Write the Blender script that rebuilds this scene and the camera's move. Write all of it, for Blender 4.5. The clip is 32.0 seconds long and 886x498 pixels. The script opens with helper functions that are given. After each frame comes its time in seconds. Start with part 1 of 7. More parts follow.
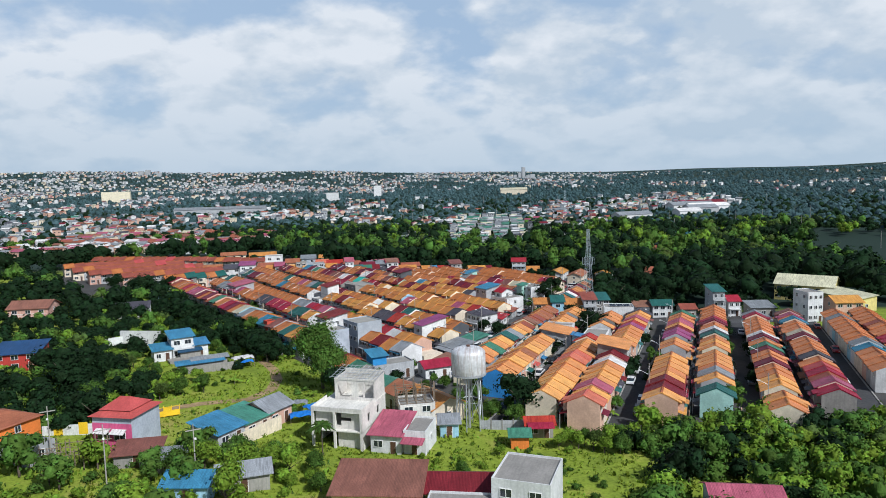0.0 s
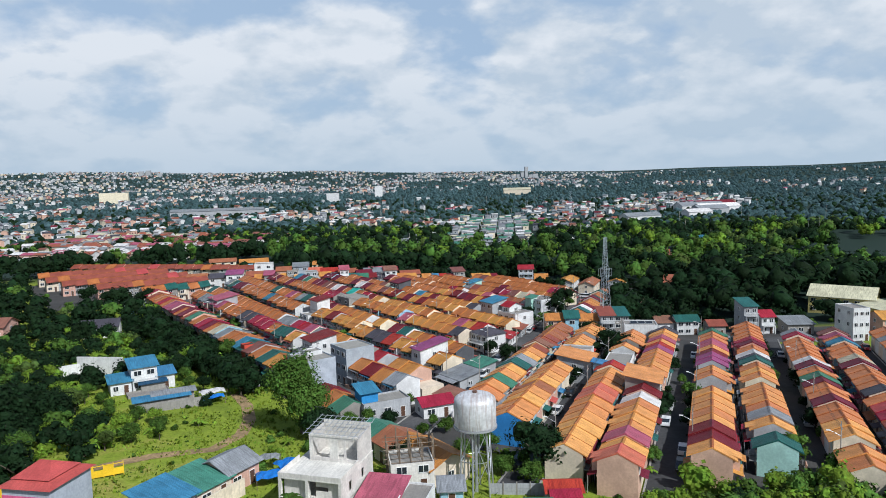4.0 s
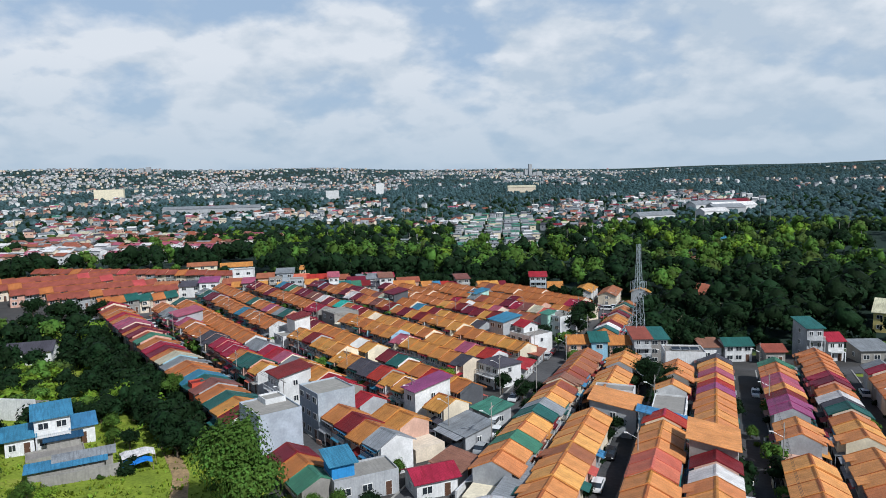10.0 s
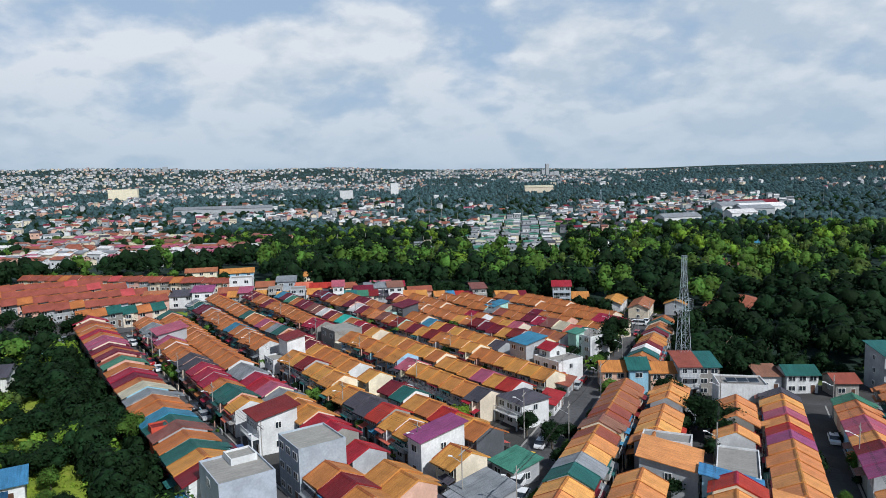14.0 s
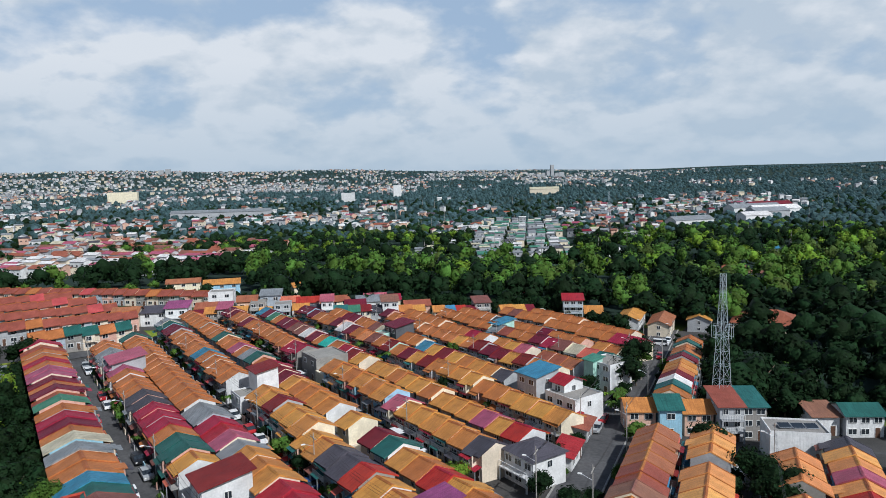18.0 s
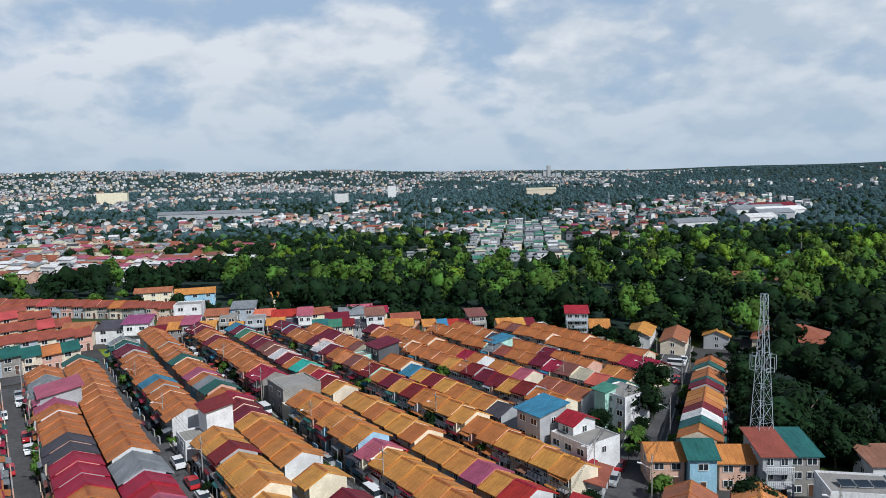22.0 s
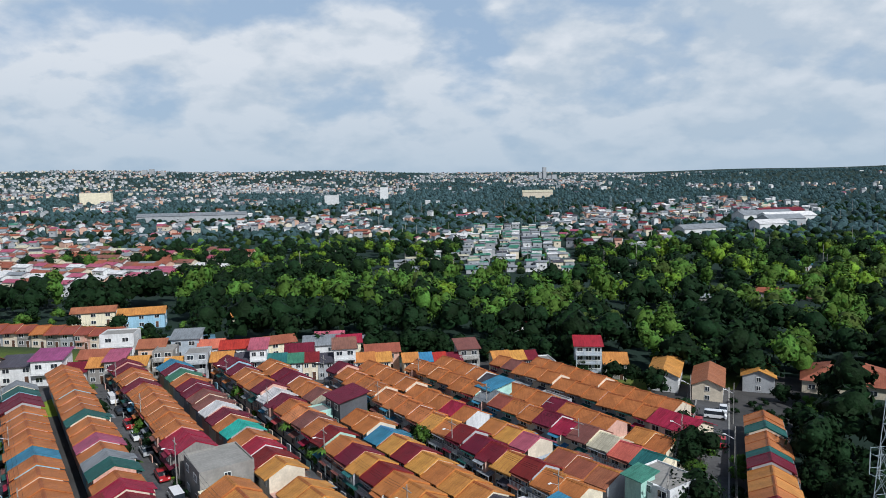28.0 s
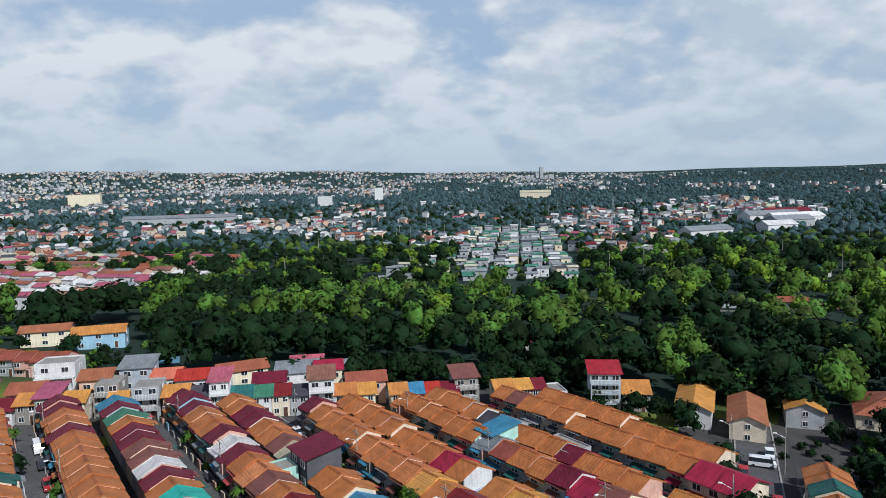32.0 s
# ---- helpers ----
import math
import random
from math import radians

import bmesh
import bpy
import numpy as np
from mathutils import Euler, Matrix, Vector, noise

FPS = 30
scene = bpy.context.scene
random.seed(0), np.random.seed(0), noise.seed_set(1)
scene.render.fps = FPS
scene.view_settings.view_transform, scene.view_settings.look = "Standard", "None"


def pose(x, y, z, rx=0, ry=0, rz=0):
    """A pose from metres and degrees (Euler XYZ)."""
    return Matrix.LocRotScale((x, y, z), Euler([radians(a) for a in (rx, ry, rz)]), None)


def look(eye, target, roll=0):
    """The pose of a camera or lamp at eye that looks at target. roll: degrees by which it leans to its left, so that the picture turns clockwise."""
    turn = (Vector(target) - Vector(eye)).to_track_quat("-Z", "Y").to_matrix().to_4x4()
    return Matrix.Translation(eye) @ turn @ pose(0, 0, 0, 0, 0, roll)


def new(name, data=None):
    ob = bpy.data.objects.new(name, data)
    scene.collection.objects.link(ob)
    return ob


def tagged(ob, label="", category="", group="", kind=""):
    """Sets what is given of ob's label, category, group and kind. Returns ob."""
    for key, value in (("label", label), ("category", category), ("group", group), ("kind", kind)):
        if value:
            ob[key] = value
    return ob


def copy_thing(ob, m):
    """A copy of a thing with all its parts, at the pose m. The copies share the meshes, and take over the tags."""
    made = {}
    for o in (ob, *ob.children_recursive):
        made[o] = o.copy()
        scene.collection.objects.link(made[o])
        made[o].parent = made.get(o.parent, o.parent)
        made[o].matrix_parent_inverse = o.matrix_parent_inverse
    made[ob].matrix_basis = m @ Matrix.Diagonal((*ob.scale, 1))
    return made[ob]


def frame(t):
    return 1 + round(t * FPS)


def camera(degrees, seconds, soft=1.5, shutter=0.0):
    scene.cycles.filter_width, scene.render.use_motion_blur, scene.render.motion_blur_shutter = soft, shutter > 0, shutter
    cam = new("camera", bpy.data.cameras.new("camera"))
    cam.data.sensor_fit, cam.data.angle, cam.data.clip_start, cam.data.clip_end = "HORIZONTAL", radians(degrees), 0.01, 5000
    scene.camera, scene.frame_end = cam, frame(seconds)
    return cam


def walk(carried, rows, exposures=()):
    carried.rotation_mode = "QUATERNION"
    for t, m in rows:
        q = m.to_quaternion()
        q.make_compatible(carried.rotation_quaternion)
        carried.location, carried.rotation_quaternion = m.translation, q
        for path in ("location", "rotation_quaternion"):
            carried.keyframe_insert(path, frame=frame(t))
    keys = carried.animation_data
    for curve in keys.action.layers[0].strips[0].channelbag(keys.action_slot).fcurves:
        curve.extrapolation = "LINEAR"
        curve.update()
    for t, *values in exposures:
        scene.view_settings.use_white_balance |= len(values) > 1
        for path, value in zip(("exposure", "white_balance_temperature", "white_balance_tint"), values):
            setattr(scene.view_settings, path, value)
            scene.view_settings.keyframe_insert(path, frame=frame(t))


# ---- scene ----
# the camera and its way
cam = camera(66.7, 32.0, soft=0.9)
PATH = [
    (0, (1.466, 0.369, 44.136), (1.398, 2.358, 43.935), -1.4),
    (3, (1.163, 18.193, 45.046), (1.09, 20.181, 44.844), -1.5),
    (6, (0.861, 34.775, 45.576), (0.783, 36.763, 45.374), -1.6),
    (9, (0.399, 53.269, 44.874), (0.323, 55.257, 44.669), -1.4),
    (10, (0.021, 59.71, 44.68), (-0.062, 61.697, 44.471), -1.4),
    (11, (-0.22, 66.19, 44.64), (-0.319, 68.176, 44.43), -1.3),
    (12, (-0.372, 72.433, 44.744), (-0.486, 74.419, 44.534), -1.4),
    (13, (-0.438, 78.318, 44.872), (-0.561, 80.304, 44.662), -1.4),
    (14.5, (-0.479, 86.944, 44.938), (-0.612, 88.928, 44.73), -1.4),
    (17, (-0.224, 102.028, 45.297), (-0.365, 104.012, 45.091), -1.5),
    (19, (-0.039, 113.727, 45.786), (-0.184, 115.711, 45.583), -1.6),
    (21, (0.113, 124.689, 45.704), (-0.023, 126.674, 45.501), -1.6),
    (23, (0.158, 136.997, 45.648), (0.028, 138.983, 45.446), -1.5),
    (25, (0.388, 149.673, 46.176), (0.265, 151.66, 45.978), -1.5),
    (27.5, (0.489, 165.33, 46.554), (0.371, 167.316, 46.355), -1.2),
    (28, (0.447, 168.466, 46.598), (0.33, 170.453, 46.398), -1.2),
    (30, (0.155, 181.229, 46.818), (0.043, 183.216, 46.616), -1.3),
    (32, (-0.104, 193.874, 47.016), (-0.211, 195.861, 46.816), -1.4),
]

EXPOSURES = [(0.0, 0.0, 5800, 8), (7.0, -0.03, 5800, 8), (16.0, -0.08, 5800, 8), (24.0, -0.10, 5800, 8), (32.0, -0.10, 5800, 8)]
walk(cam, [(t, look(eye, aim, roll)) for t, eye, aim, roll in PATH], EXPOSURES)
# ---- world, sun ----
SUN_TO = Vector((0.62, -0.68, 0.87)).normalized()
world = bpy.data.worlds.new("sky")
scene.world = world
world.use_nodes = True
wn, wl = world.node_tree.nodes, world.node_tree.links
wn.clear()
w_out, w_bg = wn.new("ShaderNodeOutputWorld"), wn.new("ShaderNodeBackground")
w_sky = wn.new("ShaderNodeTexSky")
w_sky.sky_type, w_sky.sun_disc = "NISHITA", False
w_sky.sun_elevation = math.asin(SUN_TO.z)
w_sky.sun_rotation = math.atan2(SUN_TO.x, SUN_TO.y)
w_sky.altitude, w_sky.air_density, w_sky.dust_density = 60, 1.0, 1.2
# broken clouds, flattened a little towards the horizon
w_co = wn.new("ShaderNodeTexCoord")
w_sep = wn.new("ShaderNodeSeparateXYZ")
wl.new(w_co.outputs["Generated"], w_sep.inputs[0])


def wmath(op, a, b=None):
    n = wn.new("ShaderNodeMath")
    n.operation = op
    for i, v in enumerate((a, b)):
        if v is None:
            continue
        if isinstance(v, (int, float)):
            n.inputs[i].default_value = v
        else:
            wl.new(v, n.inputs[i])
    return n.outputs[0]


w_com = wn.new("ShaderNodeCombineXYZ")
# a flat deck of cloud: it closes up towards the horizon
w_far = wmath("ADD", wmath("MAXIMUM", w_sep.outputs[2], 0.0), 0.50)
wl.new(wmath("DIVIDE", w_sep.outputs[0], w_far), w_com.inputs[0])
wl.new(wmath("DIVIDE", w_sep.outputs[1], w_far), w_com.inputs[1])
wl.new(wmath("MULTIPLY", w_sep.outputs[2], 1.2), w_com.inputs[2])


def wnoise(scale, detail, offset, rough=0.55, grow=1.0):
    m = wn.new("ShaderNodeMapping")
    m.inputs["Location"].default_value = offset
    m.inputs["Scale"].default_value = (grow, grow, grow)
    wl.new(w_com.outputs[0], m.inputs[0])
    n = wn.new("ShaderNodeTexNoise")
    n.inputs["Scale"].default_value, n.inputs["Detail"].default_value, n.inputs["Roughness"].default_value = scale, detail, rough
    n.inputs["Distortion"].default_value = 0.05
    wl.new(m.outputs[0], n.inputs["Vector"])
    return n.outputs["Fac"]


def wramp(fac, stops):
    r = wn.new("ShaderNodeValToRGB")
    e = r.color_ramp.elements
    while len(e) < len(stops):
        e.new(0.5)
    for el, (p, c) in zip(e, stops):
        el.position, el.color = p, (*c, 1)
    wl.new(fac, r.inputs[0])
    return r.outputs[0]


def wmix(fac, a, b, blend="MIX"):
    m = wn.new("ShaderNodeMix")
    m.data_type, m.blend_type = "RGBA", blend
    for i, v in ((0, fac), (6, a), (7, b)):
        if isinstance(v, (int, float)):
            m.inputs[i].default_value = v
        elif isinstance(v, tuple):
            m.inputs[i].default_value = (*v, 1)
        else:
            wl.new(v, m.inputs[i])
    return m.outputs[2]


CLOUD = 8.6
PUFF = (5.6, 0.3, 1.9)
heap = wnoise(4.3, 9, PUFF, 0.52)
cover = wramp(heap, [(0.36, (0, 0, 0)), (0.50, (1, 1, 1))])
# lit tops and grey undersides: how the cloud thins towards the zenith
relief = wmath("ADD", wmath("MULTIPLY", wmath("SUBTRACT", heap, wnoise(4.3, 9, PUFF, 0.52, 0.965)), 2.3), wmath("ADD", wmath("MULTIPLY", w_sep.outputs[0], -0.18), wnoise(1.9, 5, (2.3, 7.2, 0.4))))
shade = wramp(relief, [(0.28, (0.76, 0.835, 0.905)), (0.48, (0.93, 0.96, 0.985)), (0.68, (1.10, 1.09, 1.08))])
cloud = wmix(1.0, shade, (CLOUD, CLOUD, CLOUD), "MULTIPLY")
haze = wramp(w_sep.outputs[2], [(0.0, (1, 1, 1)), (0.17, (0, 0, 0))])
# the deck opens overhead, where one looks up between the clouds
opening = wramp(w_sep.outputs[2], [(0.26, (1, 1, 1)), (0.45, (0.06, 0.06, 0.06))])
gap = wmix(wmath("MULTIPLY", opening, 0.85), w_sky.outputs[0], (CLOUD * 0.60, CLOUD * 0.74, CLOUD * 0.91))
sky = wmix(wmix(1.0, cover, opening, "MULTIPLY"), gap, cloud)
sky = wmix(wmath("MULTIPLY", haze, 0.85), sky, (CLOUD * 0.68, CLOUD * 0.79, CLOUD * 0.875))
wl.new(sky, w_bg.inputs[0])
w_bg.inputs[1].default_value = 0.084
wl.new(w_bg.outputs[0], w_out.inputs[0])

sun_data = bpy.data.lights.new("sun", "SUN")
sun_data.energy, sun_data.angle, sun_data.color = 5.0, radians(0.6), (1.0, 0.95, 0.88)
sun = new("sun", sun_data)
sun.matrix_world = look(SUN_TO * 300, (0, 0, 0))

# ---- materials ----
def shader(name, base, rough=0.7, metal=0.0, grain=6.0, vary=0.25, bump=0.15, big=0.5, island=0.0, obj_random=0.0, stretch=(1, 1, 1),
           streak=0.0, wave=0.0, coat=0.0, spec=0.5, dirt=None):
    """Base colour with variation at two scales, fine relief, and, where asked, runs of dirt, corrugation and a shift from piece to piece."""
    m = bpy.data.materials.new(name)
    m.use_nodes = True
    ns, ls = m.node_tree.nodes, m.node_tree.links
    bs = ns["Principled BSDF"]
    bs.inputs["Roughness"].default_value, bs.inputs["Metallic"].default_value = rough, metal
    bs.inputs["Specular IOR Level"].default_value = spec
    co = ns.new("ShaderNodeTexCoord")

    def noise_at(scale, detail, st=(1, 1, 1)):
        mp = ns.new("ShaderNodeMapping")
        mp.inputs["Scale"].default_value = st
        ls.new(co.outputs["Object"], mp.inputs[0])
        n = ns.new("ShaderNodeTexNoise")
        n.inputs["Scale"].default_value, n.inputs["Detail"].default_value = scale, detail
        ls.new(mp.outputs[0], n.inputs["Vector"])
        return n.outputs["Fac"]

    def span(fac, lo, hi, a, b):
        r = ns.new("ShaderNodeMapRange")
        r.inputs[1].default_value, r.inputs[2].default_value, r.inputs[3].default_value, r.inputs[4].default_value = lo, hi, a, b
        ls.new(fac, r.inputs[0])
        return r.outputs[0]

    def times(a, b):
        t = ns.new("ShaderNodeMath")
        t.operation = "MULTIPLY"
        ls.new(a, t.inputs[0])
        ls.new(b, t.inputs[1])
        return t.outputs[0]

    fine = noise_at(grain, 4, stretch)
    value = times(span(fine, 0.3, 0.7, 1 - vary, 1 + vary * 0.5), span(noise_at(big, 3), 0.35, 0.65, 1 - vary, 1 + vary * 0.4))
    if obj_random:
        oi = ns.new("ShaderNodeObjectInfo")
        value = times(value, span(oi.outputs["Random"], 0, 1, 1 - obj_random, 1 + obj_random * 0.6))
    if island:
        ge = ns.new("ShaderNodeNewGeometry")
        value = times(value, span(ge.outputs["Random Per Island"], 0, 1, 1 - island, 1 + island * 0.7))
    hsv = ns.new("ShaderNodeHueSaturation")
    hsv.inputs["Color"].default_value = (*base, 1)
    ls.new(value, hsv.inputs["Value"])
    if island or obj_random:
        src = ns.new("ShaderNodeNewGeometry").outputs["Random Per Island"] if island else ns.new("ShaderNodeObjectInfo").outputs["Random"]
        ls.new(span(src, 0, 1, 0.485, 0.515), hsv.inputs["Hue"])
    col = hsv.outputs[0]
    if streak:
        mx = ns.new("ShaderNodeMix")
        mx.data_type = "RGBA"
        ls.new(span(noise_at(1.0, 5, (3.6, 0.38, 0.38)), 0.48, 0.62, 0.0, streak), mx.inputs[0])
        ls.new(col, mx.inputs[6])
        mx.inputs[7].default_value = (*(dirt or tuple(c * 0.35 for c in base)), 1)
        col = mx.outputs[2]
    ls.new(col, bs.inputs["Base Color"])
    bp = ns.new("ShaderNodeBump")
    bp.inputs["Strength"].default_value = bump
    bp.inputs["Distance"].default_value = 0.05
    if wave:
        wv = ns.new("ShaderNodeTexWave")
        wv.inputs["Scale"].default_value = wave
        ls.new(co.outputs["Object"], wv.inputs["Vector"])
        ls.new(wv.outputs["Fac"], bp.inputs["Height"])
    else:
        ls.new(fine, bp.inputs["Height"])
    ls.new(bp.outputs[0], bs.inputs["Normal"])
    return m


def roof_paint(name, base, **kw):
    return shader(name, base, rough=0.55, grain=5, vary=0.22, big=0.35, obj_random=0.18, streak=0.46, wave=1.6, bump=0.35, spec=0.18, **kw)


ROOF = {
    "o": roof_paint("roof_orange", (0.50, 0.212, 0.056), dirt=(0.23, 0.080, 0.028)),
    # a paler orange that the straight terraces take instead
    "h": roof_paint("roof_pale_orange", (0.68, 0.300, 0.100), dirt=(0.31, 0.11, 0.04)),
    "a": roof_paint("roof_amber", (0.54, 0.225, 0.066), dirt=(0.27, 0.11, 0.035)),
    "s": roof_paint("roof_terracotta", (0.31, 0.105, 0.060), dirt=(0.18, 0.05, 0.03)),
    "m": roof_paint("roof_maroon", (0.17, 0.018, 0.028)),
    "r": roof_paint("roof_red", (0.36, 0.024, 0.034)),
    "p": roof_paint("roof_pink", (0.40, 0.10, 0.15)),
    "q": roof_paint("roof_magenta", (0.30, 0.075, 0.18)),
    "t": roof_paint("roof_teal", (0.030, 0.125, 0.115)),
    "g": roof_paint("roof_green", (0.07, 0.22, 0.15)),
    "d": roof_paint("roof_dark_grey", (0.075, 0.070, 0.085)),
    "z": roof_paint("roof_zinc", (0.26, 0.275, 0.29)),
    "b": roof_paint("roof_blue", (0.060, 0.215, 0.36)),
    "c": roof_paint("roof_cream", (0.56, 0.52, 0.37)),
    "w": roof_paint("roof_white", (0.72, 0.70, 0.68)),
    "e": roof_paint("roof_navy", (0.025, 0.075, 0.16)),
    "f": roof_paint("roof_faded_red", (0.50, 0.115, 0.085), dirt=(0.30, 0.06, 0.05)),
    "i": roof_paint("roof_turquoise", (0.05, 0.46, 0.40)),
    "n": roof_paint("roof_rust", (0.24, 0.105, 0.075), dirt=(0.10, 0.045, 0.035)),
}


def plaster(name, base):
    return shader(name, base, rough=0.85, grain=3, vary=0.14, big=0.4, bump=0.1, obj_random=0.10, streak=0.30, dirt=tuple(c * 0.5 for c in base))


WALL = {
    "w": plaster("plaster_white", (0.64, 0.64, 0.63)),
    "c": plaster("plaster_cream", (0.70, 0.61, 0.46)),
    "p": plaster("plaster_peach", (0.60, 0.38, 0.28)),
    "g": plaster("plaster_grey", (0.36, 0.37, 0.38)),
    "b": plaster("plaster_pale_blue", (0.30, 0.50, 0.62)),
    "t": plaster("plaster_mint", (0.36, 0.58, 0.50)),
    "k": plaster("bare_concrete", (0.27, 0.255, 0.23)),
    "d": plaster("plaster_charcoal", (0.085, 0.09, 0.10)),
    "s": plaster("plaster_slate", (0.38, 0.42, 0.47)),
    "m": plaster("plaster_magenta", (0.62, 0.10, 0.24)),
    "y": plaster("plaster_yellow", (0.66, 0.52, 0.20)),
    "B": plaster("plaster_bright_blue", (0.035, 0.22, 0.58)),
    "o": plaster("plaster_orange", (0.72, 0.25, 0.03)),
    "u": plaster("raw_block_wall", (0.64, 0.61, 0.56)),
    "r": plaster("plaster_red", (0.42, 0.030, 0.030)),
}
ROOF_TRIM = roof_paint("roof_trim_rust", (0.40, 0.15, 0.04), dirt=(0.13, 0.045, 0.02))
M_GLASS = shader("dark_glass", (0.025, 0.032, 0.04), rough=0.12, vary=0.3, bump=0.0, spec=0.8)
M_FRAME = shader("window_frame_white", (0.68, 0.68, 0.66), rough=0.5, vary=0.1)
M_DARK = shader("dark_opening", (0.035, 0.033, 0.032), rough=0.9, vary=0.3)
M_DOOR = shader("brown_door", (0.10, 0.05, 0.03), rough=0.5, vary=0.25)
M_STEEL = shader("galvanised_steel", (0.50, 0.52, 0.54), rough=0.45, metal=0.6, vary=0.15)
M_MAST = shader("mast_paint", (0.40, 0.47, 0.51), rough=0.5, metal=0.0, vary=0.12)
M_SILVER = shader("silver_tank_paint", (0.60, 0.60, 0.61), rough=0.5, metal=0.10, vary=0.16, grain=2, streak=0.45, dirt=(0.27, 0.18, 0.14))
M_RUST = shader("rusted_sheet", (0.20, 0.10, 0.07), rough=0.85, vary=0.45, grain=2.0)
M_TIMBER = shader("grey_timber", (0.22, 0.17, 0.12), rough=0.9, vary=0.35)
M_WOODPOLE = shader("pole_concrete", (0.34, 0.32, 0.29), rough=0.85, vary=0.2)
M_WIRE = shader("black_wire", (0.02, 0.02, 0.02), rough=0.6, vary=0.1, bump=0)
M_ROAD = shader("street_concrete", (0.075, 0.074, 0.076), rough=0.9, grain=1.5, vary=0.30, big=0.12, bump=0.1)
M_ASPHALT = shader("street_asphalt", (0.044, 0.044, 0.046), rough=0.9, grain=1.5, vary=0.30, big=0.12, bump=0.1)
M_KERB = shader("kerb_concrete", (0.30, 0.29, 0.27), rough=0.9, vary=0.25)
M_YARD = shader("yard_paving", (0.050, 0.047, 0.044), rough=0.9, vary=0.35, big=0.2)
M_DIRT = shader("bare_earth", (0.30, 0.205, 0.100), rough=0.95, grain=2.0, vary=0.35, big=0.25)
M_COURT = shader("court_paint", (0.10, 0.22, 0.30), rough=0.8, vary=0.25, big=0.2)
M_TYRE = shader("tyre", (0.02, 0.02, 0.02), rough=0.8, vary=0.2)
M_GATE = shader("yellow_gate_paint", (0.78, 0.50, 0.02), rough=0.45, vary=0.15)
M_LAMP = shader("lamp_glass", (0.75, 0.75, 0.72), rough=0.3, vary=0.05)
M_TARP = shader("blue_tarpaulin", (0.02, 0.17, 0.55), rough=0.45, vary=0.2, grain=1.5)
M_BARK = shader("bark", (0.11, 0.085, 0.06), rough=0.95, vary=0.35, grain=9, stretch=(1, 1, 0.2))


def foliage(name, base):
    """Leaf clumps: fine light and dark flecks, a rough relief, and a shift from tree to tree."""
    m = shader(name, base, rough=0.6, grain=1.6, vary=0.34, big=0.22, bump=0.8, island=0.36, obj_random=0.22, spec=0.04)
    bump = next(n for n in m.node_tree.nodes if n.type == "BUMP")
    bump.inputs["Distance"].default_value = 0.5
    return m


LEAF = {
    # species tones; cloud shade is put into dark, sunlight into bright
    "dark": foliage("leaves_dark_shaded", (0.013, 0.030, 0.011)),
    "mid": foliage("leaves_mid", (0.069, 0.132, 0.023)),
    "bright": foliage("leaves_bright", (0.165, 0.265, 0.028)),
    # blue haze of distance is put into the colour of these leaves
    "far": foliage("leaves_far_hazed", (0.048, 0.086, 0.090)),
    "olive": foliage("leaves_olive", (0.075, 0.115, 0.027)),
}
M_TUFT = foliage("grass_blades", (0.205, 0.275, 0.026))


